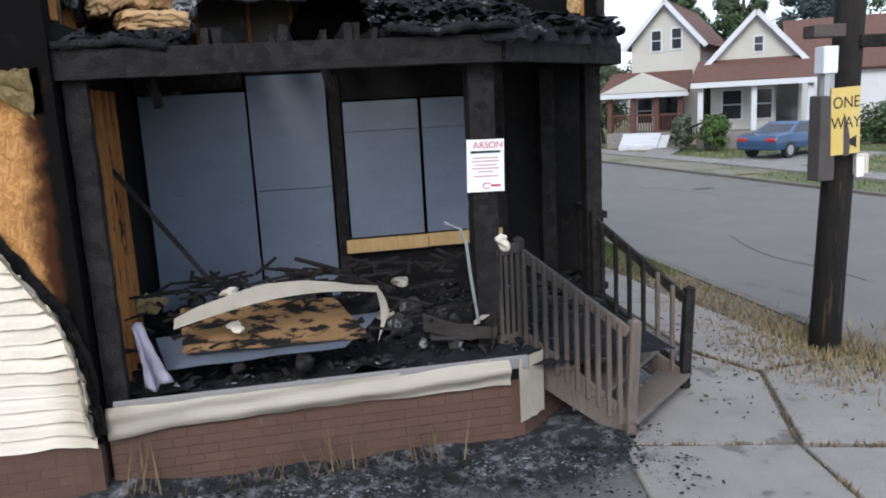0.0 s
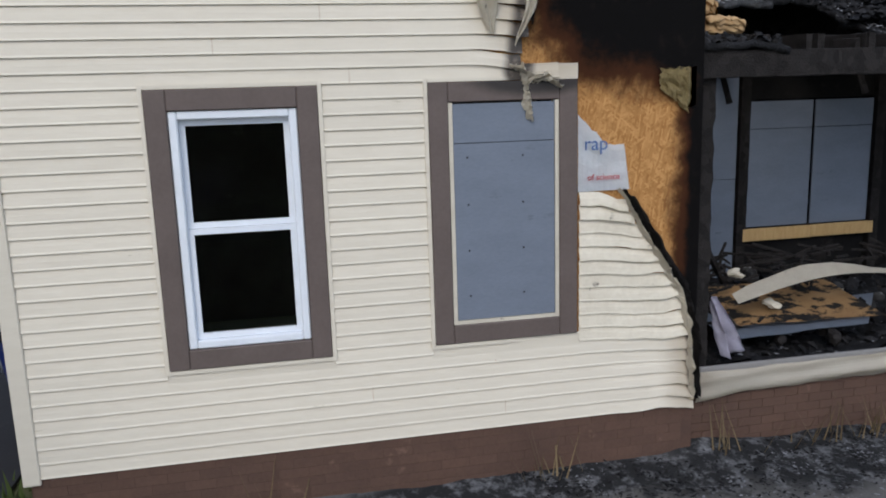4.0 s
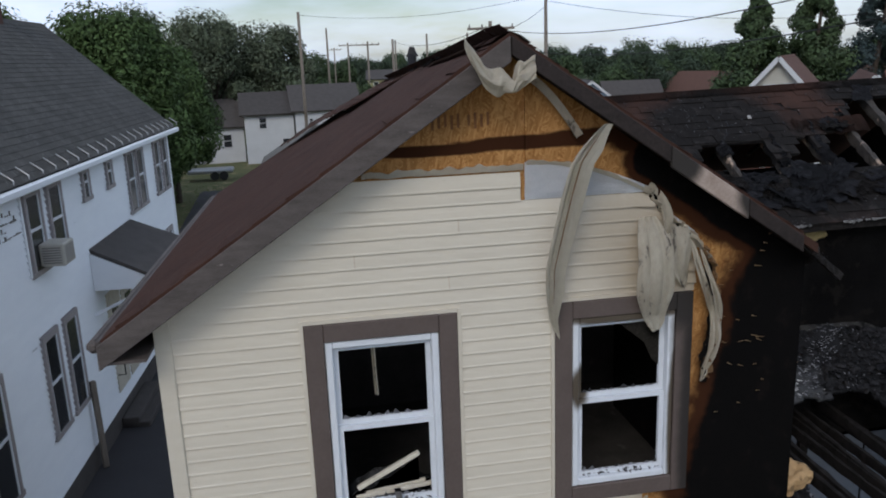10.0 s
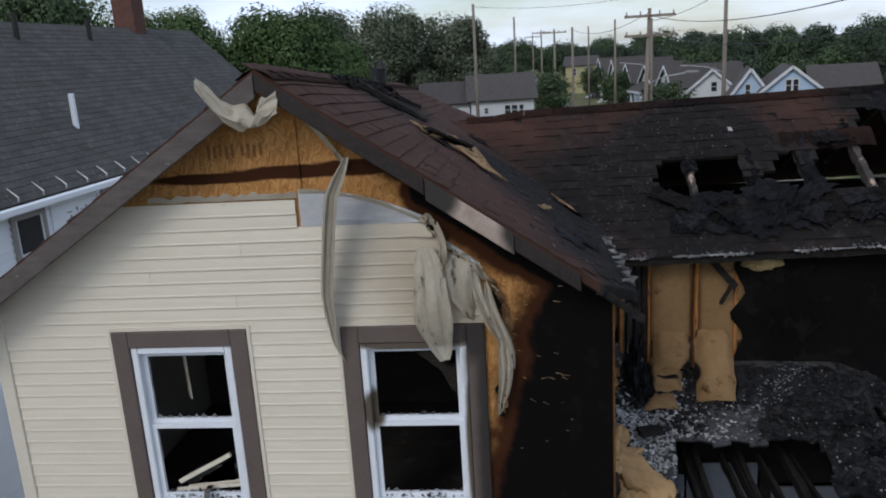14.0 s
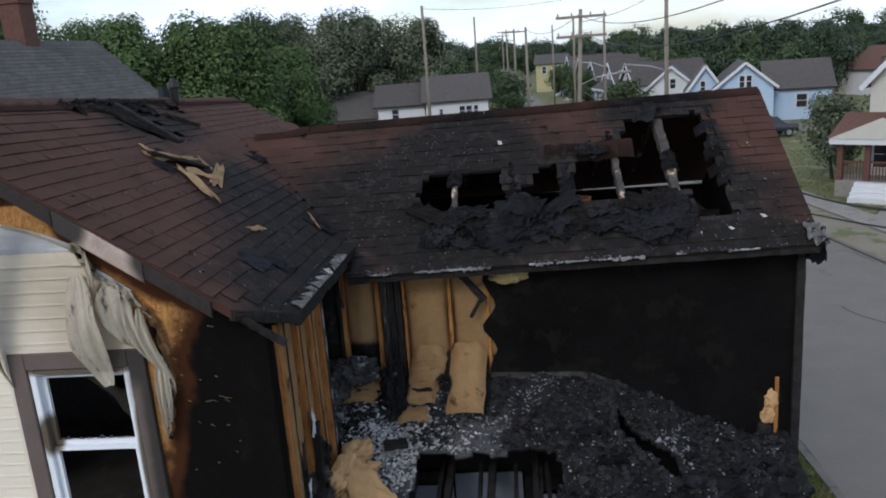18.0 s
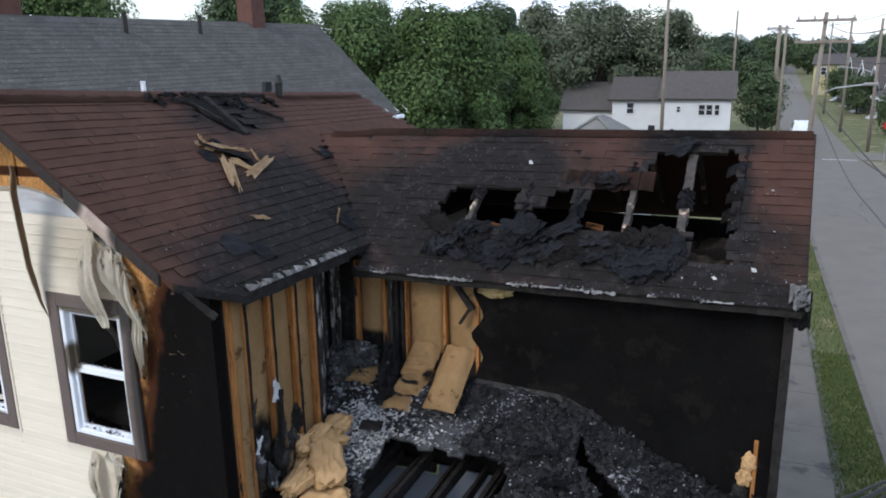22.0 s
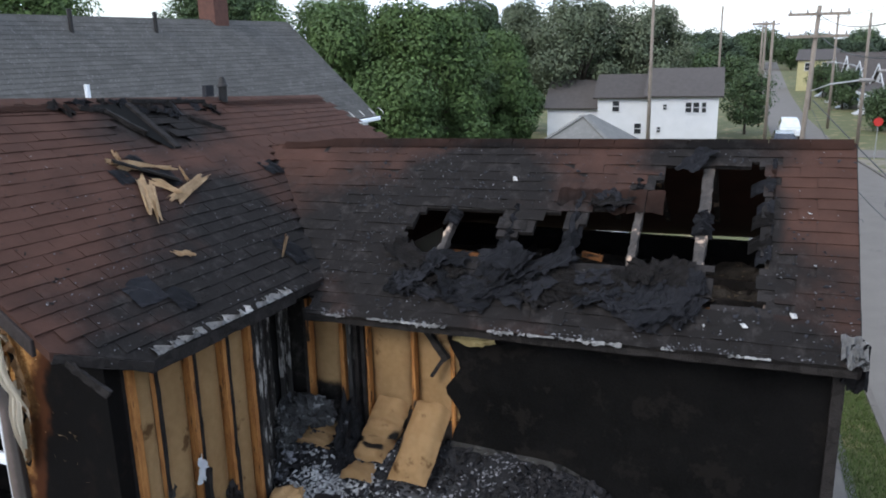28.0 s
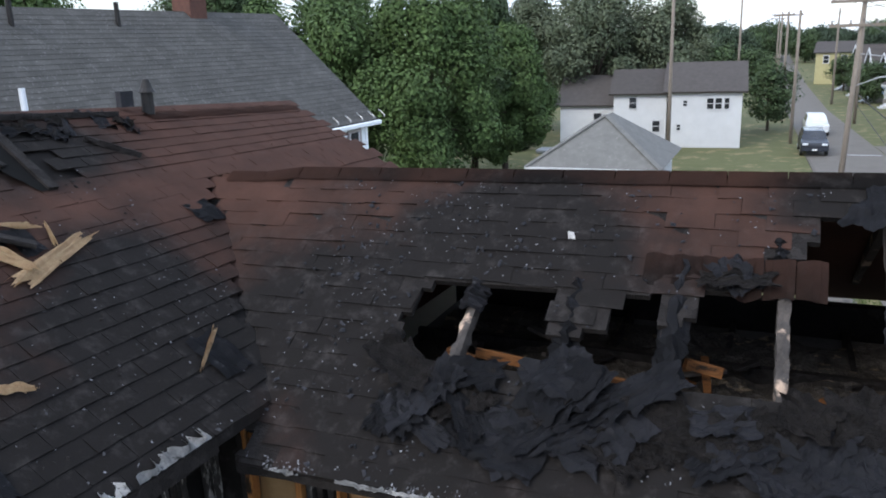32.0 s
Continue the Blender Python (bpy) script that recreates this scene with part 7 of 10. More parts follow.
# boarded doors and windows at the back of the porch
BD = thing("boarded_doorway", (-0.2, BY0, DECK), "doorway closed with tall grey-blue plywood sheets", "boarded door", kind="structure")
yb = BY0 - 0.05
part("plywood_panel", bbox(-1.14, yb, DECK + 0.03, -0.13, yb + 0.02, 2.88, 0.003), M["board"], BD)
part("plywood_panel", bbox(-0.105, yb - 0.01, DECK + 0.03, 0.66, yb + 0.01, 1.885, 0.003), M["board"], BD)
part("plywood_panel", bbox(-0.105, yb - 0.012, 1.890, 0.66, yb + 0.01, 3.03, 0.003), M["board"], BD)
part("lintel", rough_beam((-1.15, yb, 2.98), (-0.15, yb, 3.0), 0.06, 0.16, 0.2, 12, seed=82), M["char"], BD)
BW = thing("boarded_window", (1.6, BY0, 1.2), "paired windows closed with grey-blue plywood", "boarded window", kind="structure")
for x0, x1 in ((0.82, 1.595), (1.63, 2.37)):
    part("plywood_panel", bbox(x0, yb, 1.33, x1, yb + 0.02, 2.425, 0.003), M["board"], BW)
    part("plywood_panel", bbox(x0, yb - 0.002, 2.430, x1, yb + 0.02, 2.73, 0.003), M["board"], BW)
for x in (0.74, 2.45):
    part("jamb", rough_beam((x, yb, 0.75), (x, yb, 3.0), 0.12, 0.08, 0.15, 20, (0, 1, 0), seed=83 + x), M["char"], BW)
part("new_plank", bbox(0.76, yb - 0.045, 1.175, 1.62, yb - 0.003, 1.315, 0.004), M["lumber"], BW, "fresh yellow pine plank")
part("new_plank", bbox(1.625, yb - 0.043, 1.18, 2.44, yb - 0.003, 1.318, 0.004), M["lumber"], BW, "fresh yellow pine plank")

# notice on the post
NO = thing("notice_sign", (1.73, 5.85, 1.95), "white printed arson notice nailed to a charred post", "sign")
nm = Matrix.Translation((1.735, 5.845, 2.185)) @ pose(0, 0, 0, 0, 1.5, 4)
bm = bmesh.new()
box(bm, -0.15, -0.004, -0.20, 0.15, 0.004, 0.20, nm)
part("sheet", bm, M["paper"], NO)
lettering("heading", "ARSON", 0.072, nm @ Matrix.Translation((0.02, -0.006, 0.155)) @ FACE_FRONT, M["ink_red"], NO)
for k, (w, zz, mm) in enumerate(((0.24, 0.105, "ink_black"), (0.2, 0.06, "ink_grey"), (0.22, 0.035, "ink_grey"), (0.18, 0.005, "ink_grey"), (0.22, -0.02, "ink_grey"), (0.12, -0.045, "ink_grey"), (0.2, -0.08, "ink_grey"))):
    bm = bmesh.new()
    box(bm, -w / 2, -0.0065, zz - (0.009 if k == 0 else 0.005), w / 2, -0.0045, zz + (0.009 if k == 0 else 0.005), nm)
    part("text_line", bm, M[mm], NO)
bm = bmesh.new()
tube(bm, [nm @ Vector((0.01 + 0.035 * math.cos(a), -0.006, -0.155 + 0.022 * math.sin(a))) for a in [0.7 + 0.45 * i for i in range(11)]], 0.004, 5)
part("emblem", bm, M["ink_red"], NO)
bm = bmesh.new()
box(bm, 0.04, -0.0065, -0.162, 0.12, -0.0045, -0.146, nm)
part("emblem_bar", bm, M["ink_red"], NO)

# debris on the porch floor
TB = thing("fallen_boards", (0.2, 6.1, 0.75), "half-burnt plywood and blue board fallen on the porch floor", "debris")
def slab_on(u, v, x0, x1, y0, y1, z0, z1, zr):
    return (x0 + (x1 - x0) * u + 0.04 * v, y0 + (y1 - y0) * v, z0 + (z1 - z0) * v + zr * u + 0.012 * noise.noise((u * 4, v * 4, x0)))
part("blue_board", sheet(lambda u, v: slab_on(u, v, -0.76 - 0.16 * v, 0.56 + 0.3 * v, 5.84, 6.20, 0.835, 0.99, 0.03), 10, 5, 0.02), M["board"], TB, "scorched blue painted board")
part("burnt_plywood", sheet(lambda u, v: slab_on(u, v, -0.64 - 0.10 * v, 0.78 - 0.30 * v, 5.89, 6.38, 0.935, 1.17, -0.03), 12, 6, 0.02), M["burnt_ply"], TB, "half-burnt plywood sheet")
part("bowed_strip", sheet(lambda u, v: (-0.68 + 1.54 * u, 5.84 + 0.1 * v + 0.06 * u, 1.12 + 0.20 * math.sin(math.pi * (0.03 + 0.68 * u)) - 0.02 * u + (0.03 + 0.075 * math.sin(math.pi * min(1, 0.12 + u)) + 0.012 * noise.noise((u * 6, 1, 0))) * v), 24, 4, 0.012), M["pale_strip"], TB, "bowed cream strip")
part("hanging_strip", sheet(lambda u, v: (0.83 + (0.03 + 0.03 * math.sin(5 * u)) * v + 0.03 * math.sin(4 * u), 5.89 + 0.02 * math.sin(6 * u), 1.29 - 0.48 * u), 14, 3, 0.006), M["pale_strip"], TB)
for i in range(120):
    x, y = rng.uniform(-1.0, 1.7), rng.uniform(5.82, 7.1)
    if -0.75 < x < 0.85 and y < 6.4 and i % 4:
        y += 0.62
    zc = 0.85 + 0.5 * min(0.6, y - 5.9)
    part("char_stick", rough_beam((x, y, zc + 0.1), (x + rng.uniform(-0.4, 0.4), y + rng.uniform(-0.2, 0.2), zc + rng.uniform(0.03, 0.22)), rng.uniform(0.015, 0.035), 0.022, 0.5, 5, seed=100 + i), M["char"], TB)
for i in range(60):
    x, y, r0 = rng.uniform(-1.05, 1.6), rng.uniform(5.8, 7.4), rng.uniform(0.03, 0.10)
    bm = bmesh.new()
    bmesh.ops.create_icosphere(bm, subdivisions=2, radius=r0)
    for v in bm.verts:
        v.co = v.co * (1 + 0.9 * noise.noise(v.co * 11 + Vector((x * 5, y * 5, 0))))
    bmesh.ops.translate(bm, verts=bm.verts[:], vec=(x, y, 0.74 + 0.45 * max(0, min(0.6, y - 5.9)) * (-0.7 < x < 0.9) + 0.6 * r0))
    part("char_lump", bm, M[("char", "ash", "char", "grey_ash")[i % 4]], TB)
for x, y, zc, s in ((-0.25, 6.02, 1.06, 0.06), (-0.31, 6.5, 1.22, 0.07), (-1.0, 6.7, 1.15, 0.12), (0.95, 6.6, 0.9, 0.09), (1.2, 7.3, 1.0, 0.08)):
    bm = bmesh.new()
    bmesh.ops.create_icosphere(bm, subdivisions=2, radius=s)
    for v in bm.verts:
        v.co = v.co * (1 + 0.9 * noise.noise(v.co * 16 + Vector((x, y, 0))))
        v.co.z *= 0.6
    bmesh.ops.translate(bm, verts=bm.verts[:], vec=(x, y, zc))
    part("foam_lump", bm, M["pale_strip"] if x > -0.5 else M["fluff"], TB)
CL = thing("white_cloth", (-0.85, 5.82, 0.68), "crumpled white cloth hanging off a board", "cloth")
part("cloth", sheet(lambda u, v: (-0.96 + (0.05 + 0.14 * u) * v + 0.06 * u + 0.025 * math.sin(7 * v), 5.80 - 0.08 * u + 0.04 * math.sin(9 * v + u * 3) + 0.03 * noise.noise((u * 5, v * 5, 0)), 1.20 - 0.44 * u - 0.03 * math.sin(5 * v)), 18, 12, 0.008), M["cloth"], CL, smooth=True)
BX = thing("bent_metal_tray", (1.65, 5.85, 0.68), "bent brown metal tray beside the post", "scrap metal")
# an open tray lying on its side: dented wall, floor and one upright end
part("tray_side", sheet(lambda u, v: (1.18 + 0.58 * u, 5.82 + 0.05 * math.sin(4 * u) + 0.03 * v, 1.08 - 0.16 * u - 0.05 * math.sin(math.pi * u) - (0.15 - 0.05 * u) * v + 0.012 * noise.noise((u * 5, v * 3, 1))), 16, 5, 0.006), M["rake"], BX)
part("tray_floor", sheet(lambda u, v: (1.24 + 0.50 * u, 5.86 + 0.24 * v, 0.84 - 0.04 * u + 0.06 * v + 0.015 * noise.noise((u * 4, v * 4, 2))), 10, 6, 0.006), M["rake"], BX)
part("tray_end", sheet(lambda u, v: (1.70 + 0.10 * u + 0.02 * v, 5.78 + 0.20 * u, 0.70 + 0.24 * v + 0.06 * u * v), 5, 5, 0.006), M["rake"], BX)
part("pale_rim", sheet(lambda u, v: (1.58 + 0.22 * u, 5.79 + 0.16 * u + 0.05 * v, 0.945 + 0.06 * u + 0.02 * v + 0.02 * noise.noise((u * 6, v * 3, 4))), 10, 3, 0.006), M["pale_strip"], BX)
part("thin_pipe", tube(bmesh.new(), [(1.38, 5.78, 1.78), (1.50, 5.78, 1.72), (1.54, 5.78, 1.60), (1.57, 5.79, 1.3), (1.62, 5.82, 0.95)], 0.013, 6), M["steel"], BX)

# ---- stair with railings on the cut corner ----
D = Vector((1.0, -1.05, 0)).normalized()      # way down
S = Vector((1.05, 1.0, 0)).normalized()       # across
TL, TR = Vector((2.02, 6.02, DECK)), Vector((2.95, 6.98, DECK))
BLn, BRn = Vector((2.74, 5.50, 0)), Vector((3.62, 6.28, 0))
ST = thing("porch_steps", (2.8, 6.2, 0), "weathered grey wooden porch steps strewn with ash", "steps")
for i in range(3):
    f = (i + 0.5) / 3.3
    a, b = TL.lerp(BLn, f), TR.lerp(BRn, f)
    zz = DECK - 0.19 * (i + 0.6)
    bm = bmesh.new()
    prism(bm, [(p.x, p.y) for p in (a, a + D * 0.30, b + D * 0.30, b)], zz - 0.04, zz)
    part("tread", bevel(bm, 0.006), M["greywood"], ST)
    bm = bmesh.new()
    prism(bm, [(p.x, p.y) for p in (a + D * 0.02, a + D * 0.04, b + D * 0.04, b + D * 0.02)], max(0, zz - 0.2), zz - 0.041)
    part("riser", bm, M["greywood"], ST)
for p, q in ((TL, BLn), (TR, BRn)):
    bm = bmesh.new()
    beam(bm, p + Vector((0, 0, -0.10)), q + Vector((0, 0, 0.06)) - D * 0.03, 0.04, 0.22)
    part("stringer", bevel(bm, 0.006), M["greywood"], ST)
spots = [(TL.lerp(BLn, u).lerp(TR.lerp(BRn, u), w) + Vector((0, 0, 0.03)), (0, 0, 1)) for u, w in ((rng.random(), rng.random()) for _ in range(120))]
chips("ash_scraps", spots, 0.03, M["ashflake"], ST, "pale ash scraps")


def railing(name, top, foot, label, burnt, n, group):
    r = thing(name, (foot.x, foot.y, 0), label, "railing", group)
    nw = 0.085
    m = M["char"] if burnt else M["greywood"]
    for p, h, lean in ((foot, 0.93, 0.05), (top, 0.92, 0.0)):
        bm = bmesh.new()
        z0 = 0 if p is foot else DECK
        q = [(-1, -1), (1, -1), (1, 1), (-1, 1)]
        lo = [bm.verts.new((p.x + a * nw / 2, p.y + b * nw / 2, z0)) for a, b in q]
        hi = [bm.verts.new((p.x + a * nw / 2 + lean, p.y + b * nw / 2, z0 + h)) for a, b in q]
        tp = bm.verts.new((p.x + lean, p.y, z0 + h + 0.03))
        bm.faces.new(lo[::-1])
        for i in range(4):
            bm.faces.new((lo[i], lo[(i + 1) % 4], hi[(i + 1) % 4], hi[i]))
            bm.faces.new((hi[i], hi[(i + 1) % 4], tp))
        part("newel_post", bevel(bm, 0.006), M["greywood"] if p is foot and not burnt else M["char"], r)
    up = Vector((0, 0, 1))
    for h, w, hh in ((0.82, 0.04, 0.09), (0.12, 0.04, 0.09)):
        bm = bmesh.new()
        beam(bm, top + up * h, foot + up * (h + 0.02), w, hh)
        part("rail" if h > 0.5 else "bottom_rail", bevel(bm, 0.008), m, r)
    for i in range(n):
        f = (i + 0.7) / (n + 0.4)
        p = top.lerp(foot, f)
        s = S * 0.035
        part("baluster", rough_beam(p + up * 0.05 - s, p + up * 0.88 - s, 0.035, 0.035, 0.15, 8, (0, 1, 0), seed=200 + i), M["char"] if burnt and i < 4 else M["greywood"], r)
    return r


railing("stair_railing", TL, BLn, "weathered grey wooden stair railing, scorched at the top", False, 10, "stair railings")
railing("stair_railing", TR + S * 0.25, BRn, "stair railing with blackened sloping handrail", True, 6, "stair railings")
PR = thing("porch_railing", (1.9, 5.95, DECK), "short scorched porch railing between posts", "railing")
for a, b in (((1.80, 5.90, 1.50), (2.02, 6.0, 1.50)), ((1.80, 5.90, 0.76), (2.02, 6.0, 0.76))):
    bm = bmesh.new()
    beam(bm, a, b, 0.04, 0.08)
    part("rail", bm, M["greywood"], PR)
for f in (0.15, 0.4, 0.65, 0.9):
    bm = bmesh.new()
    beam(bm, (1.80 + 0.22 * f, 5.9 + 0.1 * f, 0.7), (1.80 + 0.22 * f, 5.9 + 0.1 * f, 1.5), 0.03, 0.03)
    part("baluster", bm, M["greywood"], PR)
bm = bmesh.new()
bmesh.ops.create_icosphere(bm, subdivisions=3, radius=0.06)
for v in bm.verts:
    v.co = v.co * (1 + 0.8 * noise.noise(v.co * 22)) + Vector((1.86, 5.9, 1.57))
part("melted_lump", bm, M["pale_strip"], PR, "melted white lump")
PR2 = thing("porch_railing", (3.3, 7.6, DECK), "black burnt porch railing at the back", "railing")
for h in (0.85, 0.12):
    part("rail", rough_beam((3.3, 7.3, DECK + h), (3.3, 8.1, DECK + h), 0.05, 0.07, 0.2, 8, seed=h * 9), M["char"], PR2)
for i in range(6):
    part("baluster", rough_beam((3.3, 7.4 + 0.12 * i, DECK + 0.1), (3.3, 7.4 + 0.12 * i, DECK + 0.85), 0.035, 0.035, 0.2, 5, (0, 1, 0), seed=220 + i), M["char"], PR2)

# ---- burnt porch roof: debris sheet with holes over the joists ----
PROOF = [(-1.19, 5.64), (1.92, 5.64), (3.5, 7.25), (3.52, 8.14), (-1.19, 8.14)]


def deck_height(x, y):
    w = max(0, min(1, (y - 5.9) / 2.2))
    e = 1.0 if x < 1.4 else max(0.2, 1 - (x - 1.4) / 2.2)
    return 3.20 + 0.97 * e * w ** 1.7 + 0.06 * noise.noise((x * 2.4, y * 2.4, 3)) + 0.035 * noise.noise((x * 9, y * 9, 5)) + 0.03 * abs(noise.noise((x * 17, y * 17, 7)))


def deck_hole(x, y):
    n = 0.16 * noise.noise((x * 3, y * 3, 11))
    return (-0.42 < x + n < 1.02 and 5.4 < y + n < 7.36) or (abs(y - 7.5 + 0.9 * (x - 1.97)) < 0.13 + n and 1.7 < x < 2.25) or (1.5 < x + n < 2.0 and 5.9 < y + 0.5 * n < 6.5)


STEP = 0.045
verts, faces = [], []
def vert(i, j, cache={}):
    if (i, j) not in cache:
        x, y = -1.19 + STEP * i, 5.62 + STEP * j
        cache[i, j] = len(verts)
        verts.append((x, y, deck_height(x, y)))
    return cache[i, j]
for i in range(int(4.75 / STEP)):
    for j in range(int(2.54 / STEP)):
        x, y = -1.19 + STEP * (i + 0.5), 5.62 + STEP * (j + 0.5)
        if inside(x, y, PROOF) and not deck_hole(x, y):
            faces.append((vert(i, j), vert(i + 1, j), vert(i + 1, j + 1), vert(i, j + 1)))
me = fast_mesh("porch_roof", verts, faces, M["ash_porch"])
me.polygons.foreach_set("use_smooth", [True] * len(me.polygons))
PROOFOB = setting("porch_roof", me, None, "collapsed porch roof under black char, ash and torn felt", "roof")
sol = PROOFOB.modifiers.new("thickness", "SOLIDIFY")
sol.thickness, sol.offset = 0.05, -1
spots, dark = [], []
while len(spots) < 1700:
    x, y = rng.uniform(-1.15, 3.5), rng.uniform(5.7, 8.1)
    if inside(x, y, PROOF) and not deck_hole(x, y):
        p = ((x, y, deck_height(x, y) + 0.015), (0.2 * rng.uniform(-1, 1), -0.25, 1))
        (spots if noise.noise((x * 1.6, y * 1.6, 21)) + 0.9 * max(0, 0.8 - abs(x + 0.4)) * (y > 6.8) > 0.15 + 0.25 * rng.random() else dark).append(p)
chips("ash_scraps", spots[:2000], 0.017, M["ashflake"], PROOFOB, "pale ash scraps")
white = []
while len(white) < 1500:
    x, y = rng.gauss(-0.66, 0.36), rng.gauss(7.40, 0.28)
    if inside(x, y, PROOF) and not deck_hole(x, y) and y < 8.05:
        white.append(((x, y, deck_height(x, y) + 0.018), (0.2 * rng.uniform(-1, 1), -0.25, 1)))
pale = []
while len(pale) < 1100:
    x, y = rng.uniform(0.7, 3.4), rng.uniform(6.0, 8.1)
    if inside(x, y, PROOF) and not deck_hole(x, y):
        pale.append(((x, y, deck_height(x, y) + 0.022), (0.4 * rng.uniform(-1, 1), -0.4, 1)))
chips("ash_scraps", pale, 0.013, M["ashflake"], PROOFOB, "pale bluish ash scraps", flat=0.7)
chips("ash_patch", white, 0.023, M["ash_white"], PROOFOB, "whitish ash patch", flat=0.7)
chips("char_scraps", dark[:2600], 0.045, M["charflake"], PROOFOB, "black char scraps", flat=0.8)
for i in range(70):
    x, y = rng.uniform(0.9, 3.3), rng.uniform(5.8, 7.6)
    if not inside(x, y, PROOF) or deck_hole(x, y):
        continue
    w = rng.uniform(0.12, 0.34)
    part("torn_felt", sheet(lambda u, v, x=x, y=y, w=w, i=i: (x + w * (u - 0.5), y + w * 0.8 * (v - 0.5), deck_height(x, y) + 0.06 + 0.07 * noise.noise((u * 3 + i, v * 3, 0))), 4, 4, 0.008), M["tarpaper"], PROOFOB)
for i, x in enumerate((-0.62, -0.15, 0.30, 0.75)):
    part("charred_joist", rough_beam((x, 5.72, 3.2), (x + 0.06, 7.95, 3.30), 0.06, 0.13, 0.4, 14, seed=240 + i), M["char"], PROOFOB)
for i in range(9):
    x = 2.0 + rng.uniform(-0.4, 1.2)
    y = 5.72 + max(0, x - 1.92) * 1.0
    part("shingle_tatter", sheet(lambda u, v, x=x, y=y, i=i: (x + 0.25 * (u - 0.5), y - 0.10 + 0.2 * v, 3.26 - 0.16 * (1 - v) + 0.05 * noise.noise((u * 3, v * 3, i))), 4, 4, 0.008), M["tarpaper"], PROOFOB)

# grey flashing band where the porch roof met the wall
part("wall_flashing", sheet(lambda u, v: (0.34 + 1.5 * u, BY0 - 0.03 - 0.03 * v - 0.012 * noise.noise((u * 8, v * 2, 3)), 4.24 - 0.05 * u - 0.16 * max(0, u - 0.72) / 0.28 - 0.07 * v), 30, 3, 0.006), M["ashy_felt"], PROOFOB, "ash-grey strip of flashing")
part("fallen_board", rough_beam((-0.74, 7.36, 3.80), (-0.50, 7.42, 3.80), 0.17, 0.04, 0.2, 8, seed=88), M["char"], PROOFOB, "charred board end on the ash")
# bags of insulation lying in the corner
def pillow(name, c, size, rz, tilt_, parent, material, seed):
    bm = bmesh.new()
    bmesh.ops.create_cube(bm, size=2)
    bmesh.ops.subdivide_edges(bm, edges=bm.edges[:], cuts=13, use_grid_fill=True)
    r = pose(0, 0, 0, tilt_, 0, rz)
    size = [0.9 * e for e in size]
    for v in bm.verts:
        a = v.co
        k = 1 - 0.10 * (abs(a.x) ** 4 * abs(a.y) ** 4)
        q = Vector((a.x * size[0] * k, a.y * size[1] * k, a.z * size[2] * (1 - 0.35 * max(abs(a.x), abs(a.y)) ** 8)))
        q += Vector((1, 1, 1)) * (0.030 * noise.noise(a * 2.1 + Vector((seed, 0, 0))) + 0.012 * noise.noise(a * 5.5 + Vector((seed, 3, 0))) - 0.024 * max(0, 1 - 6 * abs(noise.noise(a * 1.5 + Vector((seed, 7, 1))))))
        v.co = r @ q + Vector(c)
    return part(name, bm, material, parent, smooth=True)


IB = thing("fallen_insulation", (-0.9, 6.5, 3.3), "heap of kraft-faced insulation batts on the porch roof", "insulation", "fallen batts")
for i, (c, s, rz, t) in enumerate((((-0.86, 6.80, 3.66), (0.19, 0.44, 0.09), 40, 16), ((-0.66, 6.42, 3.40), (0.28, 0.19, 0.08), 22, 6), ((-1.04, 6.52, 3.55), (0.10, 0.30, 0.10), 12, 8), ((-1.00, 7.30, 3.80), (0.16, 0.12, 0.05), 15, 20), ((-1.07, 6.98, 3.80), (0.11, 0.15, 0.07), -10, 14), ((-1.10, 6.72, 3.80), (0.08, 0.12, 0.06), 30, 30), ((-0.90, 7.10, 3.72), (0.15, 0.08, 0.05), -25, -12), ((-1.12, 6.42, 3.78), (0.07, 0.10, 0.09), 5, 40), ((-0.92, 6.42, 3.56), (0.12, 0.16, 0.06), -30, 20))):
    pillow("batt", c, s, rz, t, IB, M["batt"], i * 3.1)
IC = thing("fallen_insulation", (0.1, 7.9, 3.8), "slumped kraft-faced batts at the foot of the wall", "insulation", "fallen batts")


def slumped(x0, x1, zt, yb, zb, shift, k, steps=()):
    """A thick batt folded off the wall and slumped forward, with soft creases."""
    def fn(u, v):
        a = abs(2 * u - 1)
        fat = 0.11 * (1 - a ** 4) * (1 - 0.55 * math.exp(-((v - 0.55) / 0.06) ** 2) * (k % 2)) * (1 - 0.8 * max(0, v - 0.9) / 0.1)
        y = BY0 + 0.05 + (yb - BY0 - 0.05) * v
        z = zt + (zb - zt) * v + fat * 0.8 + 0.02 * noise.noise((u * 3, v * 5, k)) - 0.022 * max(0, 1 - 7 * abs(noise.noise((u * 2.2 + k, v * 3.5, k * 2))))
        return (x0 + (x1 - x0) * u + shift * v + 0.02 * noise.noise((v * 5, u * 3, k)), y - fat * 0.6, z)
    part("batt", sheet(fn, 12, 18, 0.05), M["batt"], IC, smooth=True)


